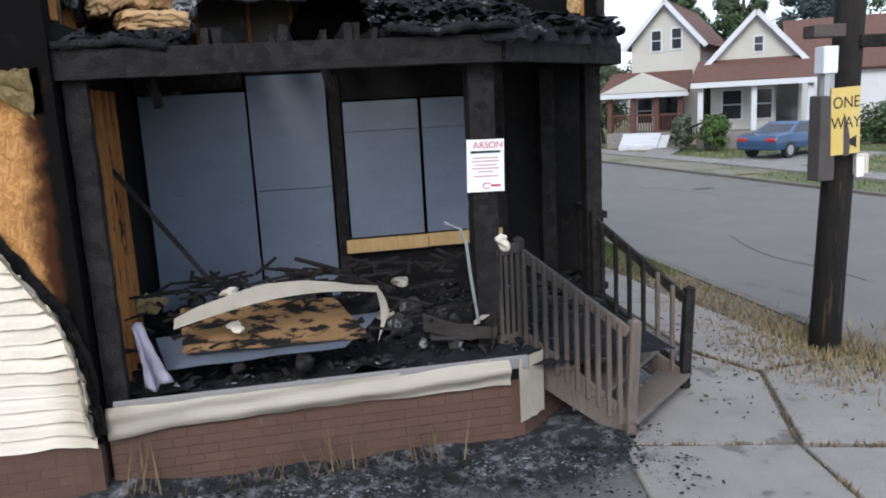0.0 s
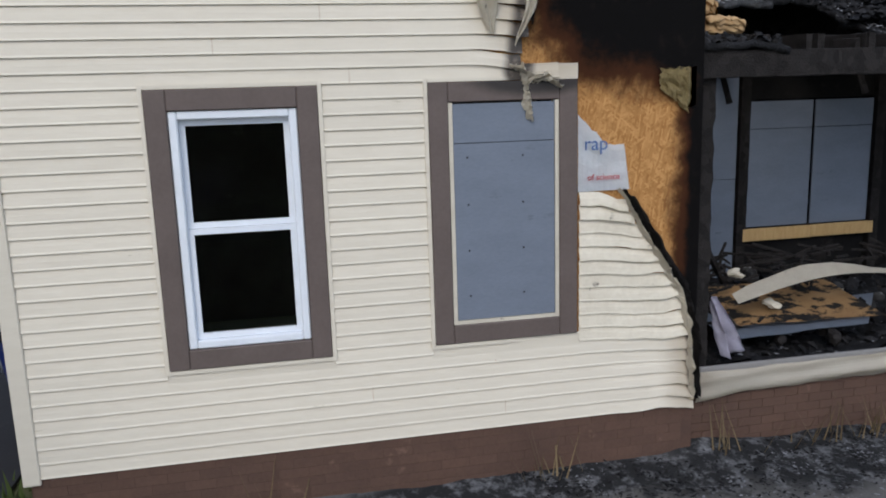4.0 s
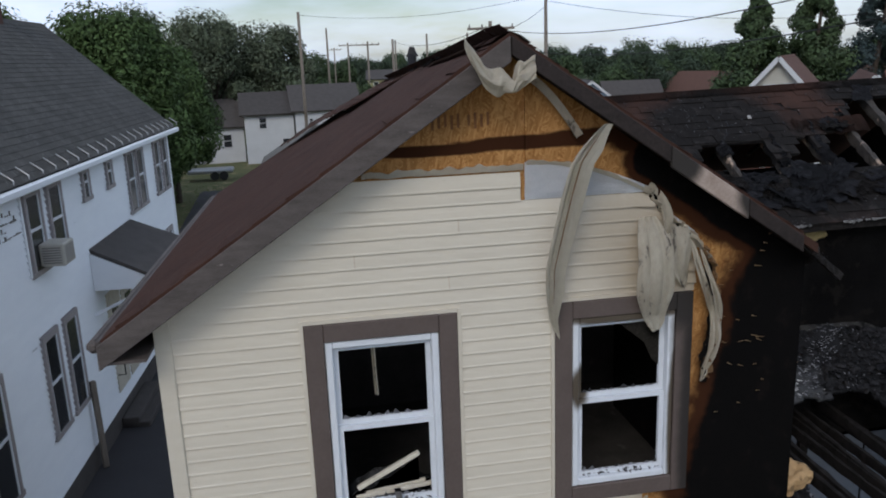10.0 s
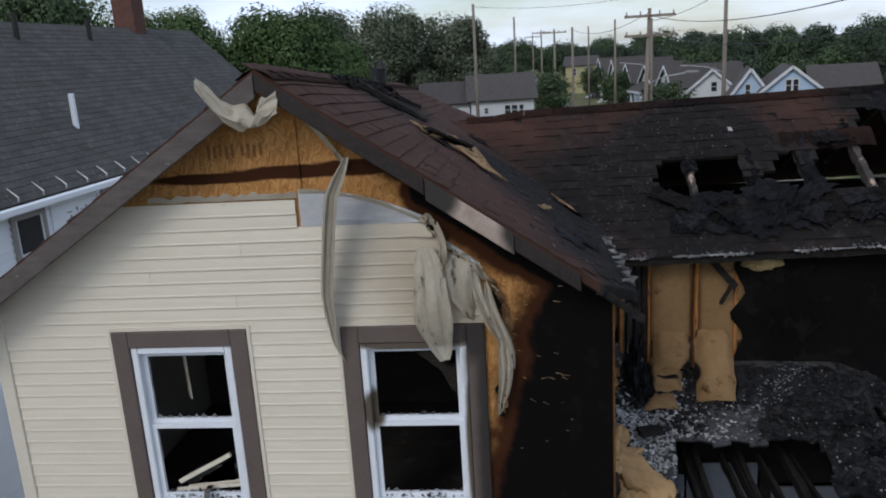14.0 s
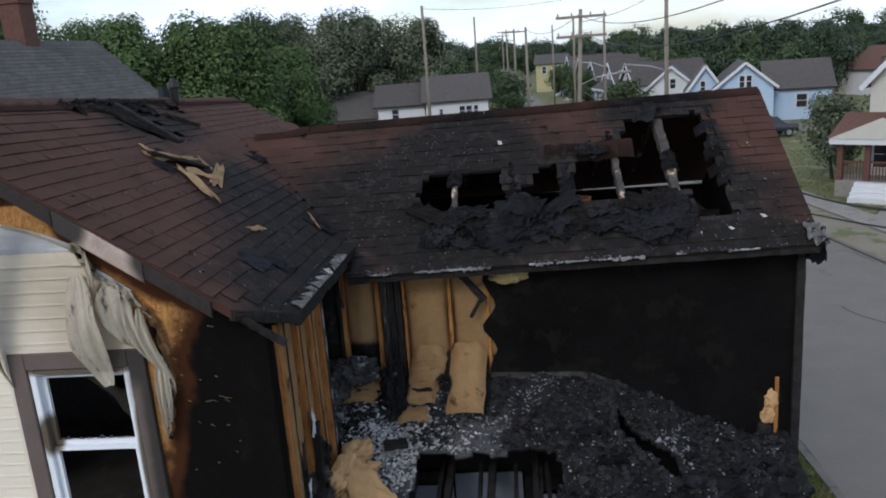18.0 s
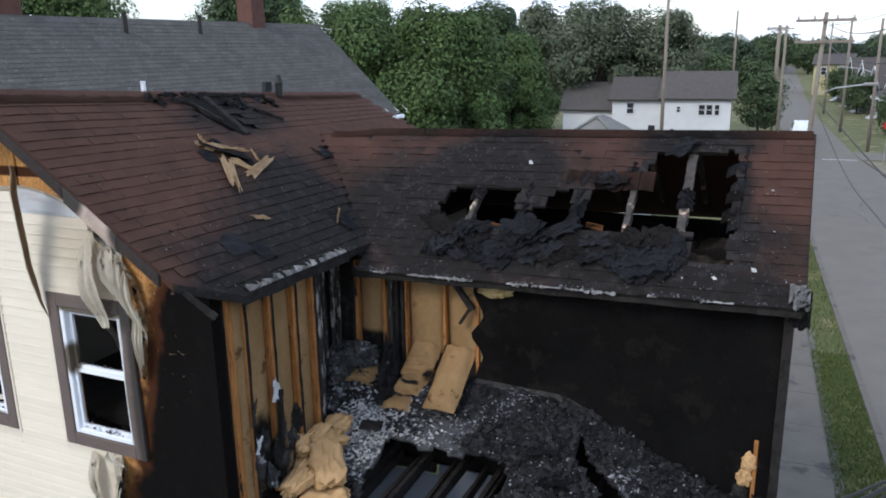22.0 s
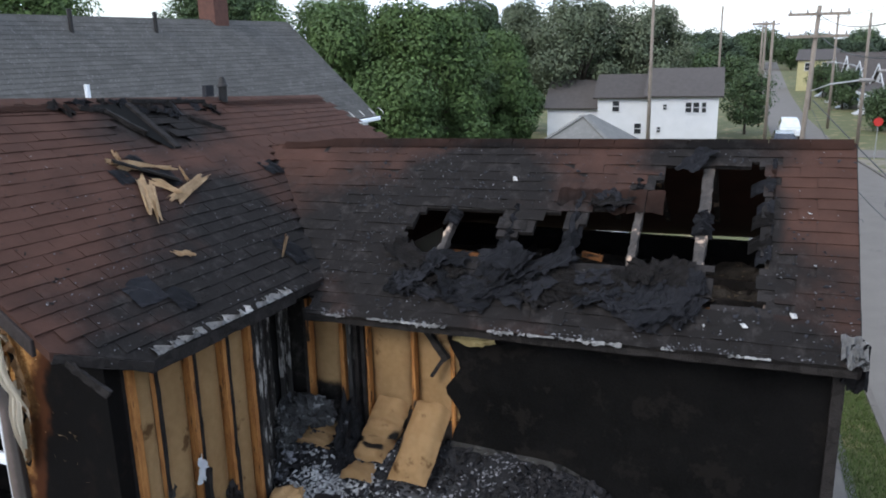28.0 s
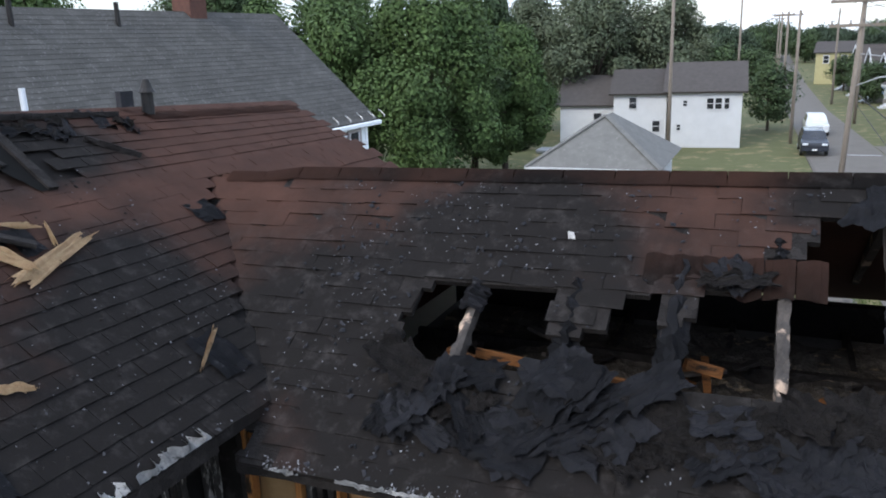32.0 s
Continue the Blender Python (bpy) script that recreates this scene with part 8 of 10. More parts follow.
slumped(-0.04, 0.36, 4.52, 7.66, 3.98, -0.07, 2)
slumped(-0.47, -0.09, 4.50, 7.93, 4.24, -0.04, 3)
slumped(-0.53, -0.17, 4.23, 7.80, 4.04, -0.06, 5)
slumped(-0.60, -0.24, 4.01, 7.66, 3.90, -0.04, 9)
slumped(-1.10, -0.82, 4.36, 8.00, 4.13, -0.02, 7)
slumped(-1.34, -0.86, 4.12, 7.90, 4.02, 0.05, 4)
for i, (c, q) in enumerate((((-0.68, 7.98, 4.12), (0.10, 0.16, 0.42)), ((-0.62, 7.86, 3.95), (0.12, 0.14, 0.22)), ((-1.08, 8.0, 4.36), (0.24, 0.12, 0.16)), ((-1.32, 7.9, 4.2), (0.16, 0.16, 0.16)))):
    bm = bmesh.new()
    bmesh.ops.create_icosphere(bm, subdivisions=4, radius=1)
    for v in bm.verts:
        k = 1 + 0.45 * noise.noise(v.co * 2.2 + Vector((i * 5, 0, 0))) + 0.32 * noise.noise(v.co * 6.5) + 0.2 * noise.noise(v.co * 15)
        v.co = Vector([m + e * w * k for m, e, w in zip(c, v.co, q)])
    part("burnt_wool", bm, M["grey_ash" if i > 1 else "ash"], IC, "charred insulation wool flecked with ash")

# ---- neighbouring white house ----
NB = thing("neighbour_house", (-9.62, 11, 0), "long two-storey white clapboard house with grey shingle roof", "house")
NM = Matrix.Translation((-9.62, 11, 0)) @ pose(0, 0, 0, 0, 0, -2.9)
NY0, NY1, NE, NRX, NRZ = -14.0, 13.1, 5.76, -3.05, 8.82   # ends, eave height, ridge


def npart(name, bm, material, parent=None, label=""):
    bmesh.ops.transform(bm, matrix=NM, verts=bm.verts[:])
    return part(name, bm, material, parent or NB, label)


bm = bmesh.new()
box(bm, 2 * NRX, NY0, 0.42, -0.01, NY1, NE)
vs = [bm.verts.new(p) for p in ((2 * NRX, NY1 - 0.005, NE), (-0.01, NY1 - 0.005, NE), (NRX, NY1 - 0.005, NRZ - 0.18), (2 * NRX, NY0, NE), (-0.01, NY0, NE), (NRX, NY0, NRZ - 0.18))]
bm.faces.new((vs[0], vs[1], vs[2]))
bm.faces.new((vs[5], vs[4], vs[3]))
NWALL = npart("wall", bm, M["white_siding"])
for k in range(46):
    bm = bmesh.new()
    z0 = 0.44 + 0.114 * k
    vs = [bm.verts.new(p) for p in ((0.034, NY0, z0), (0.034, NY1, z0), (0.0, NY1, z0 + 0.116), (0.0, NY0, z0 + 0.116), (0.0, NY0, z0), (0.0, NY1, z0))]
    bm.faces.new((vs[0], vs[1], vs[2], vs[3]))
    bm.faces.new((vs[5], vs[1], vs[0], vs[4]))
    npart("clapboard", bm, M["white_siding"], NWALL)
bm = bmesh.new()
box(bm, 2 * NRX, NY0, -0.1, 0.03, NY1, 0.43)
npart("foundation", bm, M["shingle_dark"], label="dark grey painted foundation")
bm = bmesh.new()
box(bm, -0.02, NY1 - 0.1, 0.43, 0.035, NY1 + 0.02, NE)
npart("corner_board", bm, M["white_siding"])
for side, nm in ((1, "roof"), (-1, "roof")):
    bm = bmesh.new()
    e = 0.22
    xe = NRX + side * (-NRX + e)
    plane_roof(bm, [(xe, NY0 - 0.3, NE + 0.05), (NRX, NY0 - 0.3, NRZ), (NRX, NY1 + 0.3, NRZ), (xe, NY1 + 0.3, NE + 0.05)], 0.1)
    NR = npart(nm, bm, M["shingle_grey"])
    if side > 0:
        placed = []
        run = -NRX + e
        rise = NRZ - (NE + 0.05)
        sl = math.hypot(run, rise)
        a = math.degrees(math.atan2(rise, run))
        big = []
        for s in range(4):
            b2 = bmesh.new()
            for v0, v1, v2, v3 in (((0, 0, 0.011), (0.3, 0, 0.011), (0.3, 0.17, 0.003), (0, 0.17, 0.003)),):
                q = [b2.verts.new(v) for v in (v0, v1, v2, v3)]
                b2.faces.new(q)
            u = [b2.verts.new(v) for v in ((0, 0.001, 0.001), (0.3, 0.001, 0.001))]
            b2.verts.ensure_lookup_table()
            b2.faces.new((u[0], u[1], b2.verts[1], b2.verts[0]))
            big.append(as_mesh("shingle", b2, M["shingle_grey"]))
        for c in range(int(sl / 0.145)):
            x = xe - run * (c * 0.145 / sl)
            zz = NE + 0.05 + rise * (c * 0.145 / sl)
            y = NY0 + 8 - 0.15 * (c % 2)
            while y < NY1 + 0.1:
                placed.append((big[rng.randrange(4)], NM @ Matrix.Translation((x, y, zz)) @ pose(0, 0, 0, 0, 0, 90) @ pose(0, 0, 0, a, 0, 0)))
                y += 0.3
        joined("shingles", placed, NR, "")
        bm = bmesh.new()
        box(bm, xe - 0.02, NY0 - 0.3, NE - 0.10, xe + 0.10, NY1 + 0.36, NE + 0.02)
        npart("gutter", bevel(bm, 0.02), M["white_siding"])
        bm = bmesh.new()
        box(bm, 0.035, NY0 - 0.3, NE - 0.10, xe - 0.03, NY1 + 0.28, NE - 0.06)
        npart("soffit", bm, M["white_siding"])
        for i in range(34):
            y = -6 + 0.6 * i
            bm = bmesh.new()
            tube(bm, [(xe - 0.02, y, NE + 0.06), (xe - 0.02, y + 0.03, NE + 0.13), (xe - 0.22, y + 0.06, NE + 0.27), (xe - 0.26, y + 0.10, NE + 0.24)], 0.014, 5)
            npart("snow_guard", bm, M["steel"], NR)


def nwindow(y, z0, z1, w=0.82):
    z1 = min(z1, NE - 0.12)
    bm = bmesh.new()
    for q in ((y - w / 2 + 0.02, z0, y - w / 2 + 0.1, z1), (y + w / 2 - 0.1, z0, y + w / 2 - 0.02, z1), (y - w / 2 + 0.1, z1 - 0.12, y + w / 2 - 0.1, z1), (y - w / 2 - 0.03, z0 - 0.08, y + w / 2 + 0.03, z0)):
        box(bm, -0.03, q[0], q[1], 0.072, q[2], q[3])
    win = npart("window", bm, M["pale_trim"])
    bm = bmesh.new()
    zm = (z0 + z1) / 2
    for q in ((y - w / 2 + 0.1, zm - 0.025, y + w / 2 - 0.1, zm + 0.025), (y - w / 2 + 0.1, z0, y - w / 2 + 0.14, z1 - 0.12), (y + w / 2 - 0.14, z0, y + w / 2 - 0.1, z1 - 0.12)):
        box(bm, 0.042, q[0], q[1], 0.06, q[2], q[3])
    npart("sash", bm, M["vinyl_white"], win)
    for lo, hi in ((z0, zm - 0.025), (zm + 0.025, z1 - 0.12)):
        bm = bmesh.new()
        box(bm, 0.004, y - w / 2 + 0.14, lo, 0.045, y + w / 2 - 0.14, hi)
        npart("pane", bm, M["window_dark"], win)


for y, z0, z1, w in ((-2.5, 4.28, 5.8, 0.85), (0.35, 4.28, 5.8, 0.85), (2.75, 4.3, 5.75, 0.75), (3.75, 4.3, 5.75, 0.75), (5.5, 5.05, 5.72, 0.5), (7.1, 5.05, 5.72, 0.5), (8.8, 4.2, 5.7, 0.75), (9.7, 4.2, 5.7, 0.75), (11.5, 4.2, 5.65, 0.7), (12.4, 4.2, 5.65, 0.7),
                     (0.3, 1.4, 3.28, 0.85), (2.6, 1.5, 3.25, 0.75), (3.6, 1.5, 3.25, 0.75), (8.6, 1.5, 3.1, 0.7), (9.4, 1.5, 3.1, 0.7), (11.2, 1.6, 3.1, 0.7), (12.0, 1.6, 3.1, 0.7)):
    nwindow(y, z0, z1, w)
for y, z in ((2.95, 4.35), (9.2, 1.6)):
    bm = bmesh.new()
    box(bm, 0.05, y - 0.25, z - 0.02, 0.45, y + 0.25, z + 0.36)
    ac = npart("air_conditioner", bevel(bm, 0.02), M["appliance"], label="pale window air conditioner")
    for k in range(7):
        bm = bmesh.new()
        box(bm, 0.451, y - 0.20, z + 0.03 + 0.042 * k, 0.456, y + 0.20, z + 0.052 + 0.042 * k)
        npart("grille_slat", bm, M["greytrim"], ac)
        bm = bmesh.new()
        box(bm, 0.10, y - 0.256, z + 0.03 + 0.042 * k, 0.40, y - 0.251, z + 0.052 + 0.042 * k)
        npart("grille_slat", bm, M["greytrim"], ac)
# framed patch of clapboard with flaking paint between two upper windows
for q in ((0.92, 4.25, 0.98, 5.62), (2.28, 4.25, 2.34, 5.62), (0.98, 5.56, 2.28, 5.62)):
    bm = bmesh.new()
    box(bm, 0.0, q[0], q[1], 0.05, q[2], q[3])
    npart("patch_frame", bm, M["white_siding"], NWALL)
flake = random.Random(23)
for k in range(26):
    y, z = flake.uniform(1.2, 2.1), 5.02 + 0.114 * flake.randrange(4) + flake.uniform(-0.01, 0.02)
    l = flake.uniform(0.05, 0.28)
    bm = bmesh.new()
    box(bm, 0.02, y, z, 0.037, y + (l if k % 3 else 0.02), z + (0.014 if k % 3 else 0.07))
    npart("bare_streak", bm, M["greytrim"], NWALL)
# door canopy
bm = bmesh.new()
vs = [bm.verts.new(p) for p in ((0, 5.2, 4.05), (0, 8.3, 4.05), (1.35, 8.45, 3.42), (1.35, 5.05, 3.42), (0, 5.2, 3.97), (0, 8.3, 3.97), (1.35, 8.45, 3.34), (1.35, 5.05, 3.34))]
for f in ((0, 3, 2, 1), (4, 5, 6, 7), (0, 4, 7, 3), (1, 2, 6, 5), (2, 3, 7, 6)):
    bm.faces.new([vs[i] for i in f])
CAN = npart("canopy", bm, M["shingle_dark"], label="dark shingled canopy over the side door")
bm = bmesh.new()
for y in (5.15, 8.3):
    vs = [bm.verts.new(p) for p in ((0.02, y, 3.2), (0.02, y, 3.95), (1.3, y, 3.35), (1.3, y, 3.2), (0.02, y + 0.04, 3.2), (0.02, y + 0.04, 3.95), (1.3, y + 0.04, 3.35), (1.3, y + 0.04, 3.2))]
    for f in ((0, 1, 2, 3), (7, 6, 5, 4), (0, 4, 5, 1), (1, 5, 6, 2), (2, 6, 7, 3), (3, 7, 4, 0)):
        bm.faces.new([vs[i] for i in f])
box(bm, 0.02, 5.19, 3.2, 1.3, 8.3, 3.24)
npart("canopy_side", bm, M["white_siding"], CAN)
bm = bmesh.new()
beam(bm, (1.2, 5.4, 3.2), (0.02, 5.0, 2.75), 0.05, 0.05)
npart("brace", bm, M["white_siding"], CAN)
for y in (5.75, 6.75):
    bm = bmesh.new()
    box(bm, -0.02, y, 0.75, 0.05, y + 0.85, 2.95)
    d = npart("door", bm, M["pale_strip"], label="pale panelled side door")
    bm = bmesh.new()
    box(bm, 0.051, y + 0.2, 1.9, 0.06, y + 0.65, 2.6)
    npart("door_pane", bm, M["window_dark"], d)
    bm = bmesh.new()
    tube(bm, [(0.1, y - 0.12, 1.2), (0.25, y - 0.12, 1.2), (0.25, y - 0.12, 2.0), (0.1, y - 0.12, 2.0)], 0.015, 6)
    npart("grab_rail", bm, M["iron"], d)
for z0, x in ((0.22, 0.40), (0.10, 0.62)):
    bm = bmesh.new()
    box(bm, 0.045, 5.6, -0.05, x, 7.6, z0)
    npart("door_step", bevel(bm, 0.02), M["shingle_dark"], label="dark painted door step")
bm = bmesh.new()
beam(bm, (0.16, 3.95, -0.02), (0.12, 4.0, 1.75), 0.10, 0.10)
npart("brown_post", bevel(bm, 0.01), M["pole"], label="leaning brown post against the wall")
bm = bmesh.new()
tube(bm, [(0.2, -1.5, 5.6), (0.06, -1.5, 5.3), (0.06, -1.5, 0.6), (0.25, -1.2, 0.05)], 0.045, 8)
npart("downpipe", bm, M["white_siding"])
for y, x in ((10.0, NRX - 0.1), (1.8, NRX - 0.3)):
    bm = bmesh.new()
    box(bm, x - 0.3, y - 0.3, 8.2, x + 0.3, y + 0.3, 9.75)
    box(bm, x - 0.34, y - 0.34, 9.75, x + 0.34, y + 0.34, 9.9)
    npart("chimney", bevel(bm, 0.015), M["brick_far"], label="red brick chimney")
for y, x, h in ((4.6, NRX + 0.4, 0.5), (7.2, NRX + 0.4, 0.5), (3.2, -0.75, 0.62)):
    bm = bmesh.new()
    zz = NRZ - abs(x - NRX) * (NRZ - NE - 0.05) / (0.22 - NRX)
    tube(bm, [(x, y, zz - 0.1), (x, y, zz + h)], 0.055, 10)
    npart("vent_pipe", bm, M["vinyl_white"] if x > -2 else M["iron"])


# ---- trees ----
def tree_meshes(name, height, width, trunk_r, leaf, n, seed, conifer=False):
    r = random.Random(seed)
    bm = bmesh.new()
    tube(bm, [(0, 0, -0.1), (0.05 * width * r.uniform(-1, 1), 0, height * 0.3), (0.08 * width * r.uniform(-1, 1), 0.05 * width, height * (0.95 if conifer else 0.6))], trunk_r, 9, trunk_r * 0.3)
    lumps = []
    if not conifer:
        for i in range(58):
            a, el = r.uniform(0, 6.3), r.uniform(-1.0, 1.0)
            rad = width * 0.5 * r.uniform(0.30, 0.86) * math.cos(abs(el) * 1.05)
            c = Vector((rad * math.cos(a), rad * math.sin(a), height * (0.53 + 0.34 * el)))
            lumps.append((c, width * r.uniform(0.10, 0.23)))
            tube(bm, [(0, 0, height * r.uniform(0.2, 0.45)), tuple(c * 0.6 + Vector((0, 0, height * 0.15))), tuple(c)], trunk_r * 0.35, 5, trunk_r * 0.08)
    else:
        for i in range(70):
            f = i / 70
            a = r.uniform(0, 6.3)
            rad = width * 0.5 * (1 - f) * r.uniform(0.45, 0.95) + 0.1
            c = Vector((rad * math.cos(a), rad * math.sin(a), height * (0.08 + 0.92 * f) - 0.12 * rad))
            lumps.append((c, 0.17 * width * (1.15 - f)))
    verts, faces = [], []
    for k in range(n):
        c, s = lumps[r.randrange(len(lumps))]
        d = Vector((r.gauss(0, 1), r.gauss(0, 1), r.gauss(0, 1)))
        d.normalize()
        p = c + d * s * (r.random() ** 0.3) * r.uniform(0.85, 1.06)
        q = Vector((d.x + r.gauss(0, 0.3), d.y + r.gauss(0, 0.3), d.z + 0.35 + r.gauss(0, 0.3))).normalized()
        u = q.orthogonal().normalized()
        u.rotate(Matrix.Rotation(r.uniform(0, 6.3), 3, q))
        v = q.cross(u)
        h = leaf * r.uniform(0.6, 1.4)
        i = len(verts)
        verts += [p - u * h, p - v * h * 0.55 + q * h * 0.2, p + u * h, p + v * h * 0.55 + q * h * 0.2]
        faces += [(i, i + 1, i + 2, i + 3)]
    return as_mesh(name + "_trunk", bm, M["bark"]), (verts, faces)


def tree(at, height, width, kind, n, leaf, seed, label, conifer=False, category="tree", share={}, group=""):
    key = (kind, round(height), round(width), seed % 3, n)
    if key not in share:
        tr, (v, f) = tree_meshes("tree", height, width, 0.022 * height, leaf, n, seed, conifer)
        share[key] = (tr, fast_mesh("crown", v, f, M[kind]))
    tr, cr = share[key]
    t = thing("tree", (0, 0, 0), label, category, group)
    for nm, me in (("trunk", tr), ("crown", cr)):
        ob = new(nm, me)
        ob.parent = t
    t.matrix_basis = Matrix.Translation(at) @ pose(0, 0, 0, 0, 0, 57 * seed % 360)
    return t


G = "trees behind the houses"
for i, (x, y, h, w, k) in enumerate(((-18.5, 36, 11.0, 8, "leaf"), (-13.4, 38, 10.7, 7.5, "leaf"), (-21, 44, 11.8, 9, "leaf"), (-14.5, 47, 11.2, 8, "leaf_dark"), (-12.4, 46.5, 9.4, 5.2, "leaf"), (-25, 38, 12.8, 9, "leaf_dark"), (-32, 31, 14, 10, "leaf"), (-30, 45, 13.5, 9, "leaf"))):
    tree((x, y, -0.05), h, w, k, 52000, 0.10, i + 1, "tall leafy green tree with dense crown", group=G)
for i, (x, y, h, w) in enumerate(((-12.5, 70, 12.6, 9), (-7.6, 73, 11.6, 8.5), (-19, 72, 12.6, 9))):
    tree((x, y, -0.05), h, w, "leaf_grey", 34000, 0.13, i + 11, "broad silvery-leaved tree behind a white house", group=G)
for i, (x, y, h, w) in enumerate(((-17, 60, 11, 4), (41.5, 58, 15.5, 8), (37.0, 60, 13.5, 10), (47, 60, 16, 10), (31.8, 60, 12.6, 9))):
    tree((x, y, -0.05), h, w, "leaf_blue" if i in (1,) else "leaf_dark", 22000, 0.15, i + 21, "dark spruce with layered branches", conifer=True, group="spruces")
tree((17.2, 41, -0.05), 4.6, 3.6, "leaf_grey", 6000, 0.09, 31, "small bushy street tree")
for i, (x, y, h, w) in enumerate(((12.4, 78, 4.0, 5), (10.4, 101, 4.6, 5), (1.0, 74, 6, 5), (9.3, 120, 5.0, 4.5))):
    tree((x, y, -0.05), h, w, "leaf_dark", 5000, 0.13, i + 33, "small dark roadside tree", group="roadside trees")
tree((18.3, 31.2, -0.05), 1.6, 1.5, "leaf", 3500, 0.07, 41, "leafy garden shrub by a porch", category="shrub")
tree((17.3, 32.4, -0.05), 1.7, 1.3, "leaf_grey", 2500, 0.07, 42, "leafy garden shrub by a porch", category="shrub")
tree((25.5, 29.5, -0.05), 1.7, 3.2, "leaf_dark", 4000, 0.08, 43, "dark clipped hedge shrub", category="shrub")
far = random.Random(5)
SKY_T = [tree_meshes("far_tree", h, w, 0.25, 0.34, 4200, s)for h, w, s in ((9, 11, 61), (11, 12, 62), (12.5, 13, 63), (10, 9, 64))]
SKY_M = [(t, [fast_mesh("crown", v, f, M[k]) for k in ("leaf_dark", "leaf_far")]) for t, (v, f) in SKY_T]
for i in range(128):
    a = -70 + 140 * i / 127 + far.uniform(-1, 1)
    d = (110, 150, 200, 165)[i % 4]
    x, y = d * math.sin(math.radians(a)), 30 + d * math.cos(math.radians(a))
    if -1.5 < x < 11.0:
        x += 13 if i % 2 else -12
    if x > 8 and a < 38 and d < 140:
        y += 60
    tr, crowns = SKY_M[i % 4]
    t = thing("tree", (0, 0, 0), "distant round-crowned tree on the skyline", "tree", "skyline trees")
    for nm, me in (("trunk", tr), ("crown", crowns[i % 2])):
        ob = new(nm, me)
        ob.parent = t
    s = 0.46 + 0.36 * d / 200 + far.uniform(-0.08, 0.14)
    t.matrix_basis = Matrix.Translation((x, y, -0.1)) @ pose(0, 0, 0, 0, 0, far.uniform(0, 360)) @ Matrix.Scale(s, 4)


for i in range(26):
    x, y = -34 + 3.4 * i + far.uniform(-1, 1), 225 + 22 * (i % 4) + far.uniform(-5, 5)
    tr, crowns = SKY_M[i % 4]
    t = thing("tree", (0, 0, 0), "distant round-crowned tree on the skyline", "tree", "skyline trees")
    for nm, me in (("trunk", tr), ("crown", crowns[i % 2])):
        ob = new(nm, me)
        ob.parent = t
    t.matrix_basis = Matrix.Translation((x, y, -0.1)) @ pose(0, 0, 0, 0, 0, far.uniform(0, 360)) @ Matrix.Scale(far.uniform(0.82, 1.02), 4)


# trees close behind the far row of houses
for i in range(40):
    x, y = 20 + 2.3 * (i % 20) + far.uniform(-1.2, 1.2), 97 + 16 * (i // 20) + far.uniform(-6, 7) - 0.25 * (i % 20)
    tr, crowns = SKY_M[(i * 3 + i // 7) % 4]
    t = thing("tree", (0, 0, 0), "round-crowned tree behind a row of houses", "tree", "trees behind the far row")
    for nm, me in (("trunk", tr), ("crown", crowns[i % 2])):
        ob = new(nm, me)
        ob.parent = t
    t.matrix_basis = Matrix.Translation((x, y, -0.1)) @ pose(0, 0, 0, 0, 0, far.uniform(0, 360)) @ Matrix.Diagonal((0.50, 0.50, far.uniform(0.42, 0.72), 1))


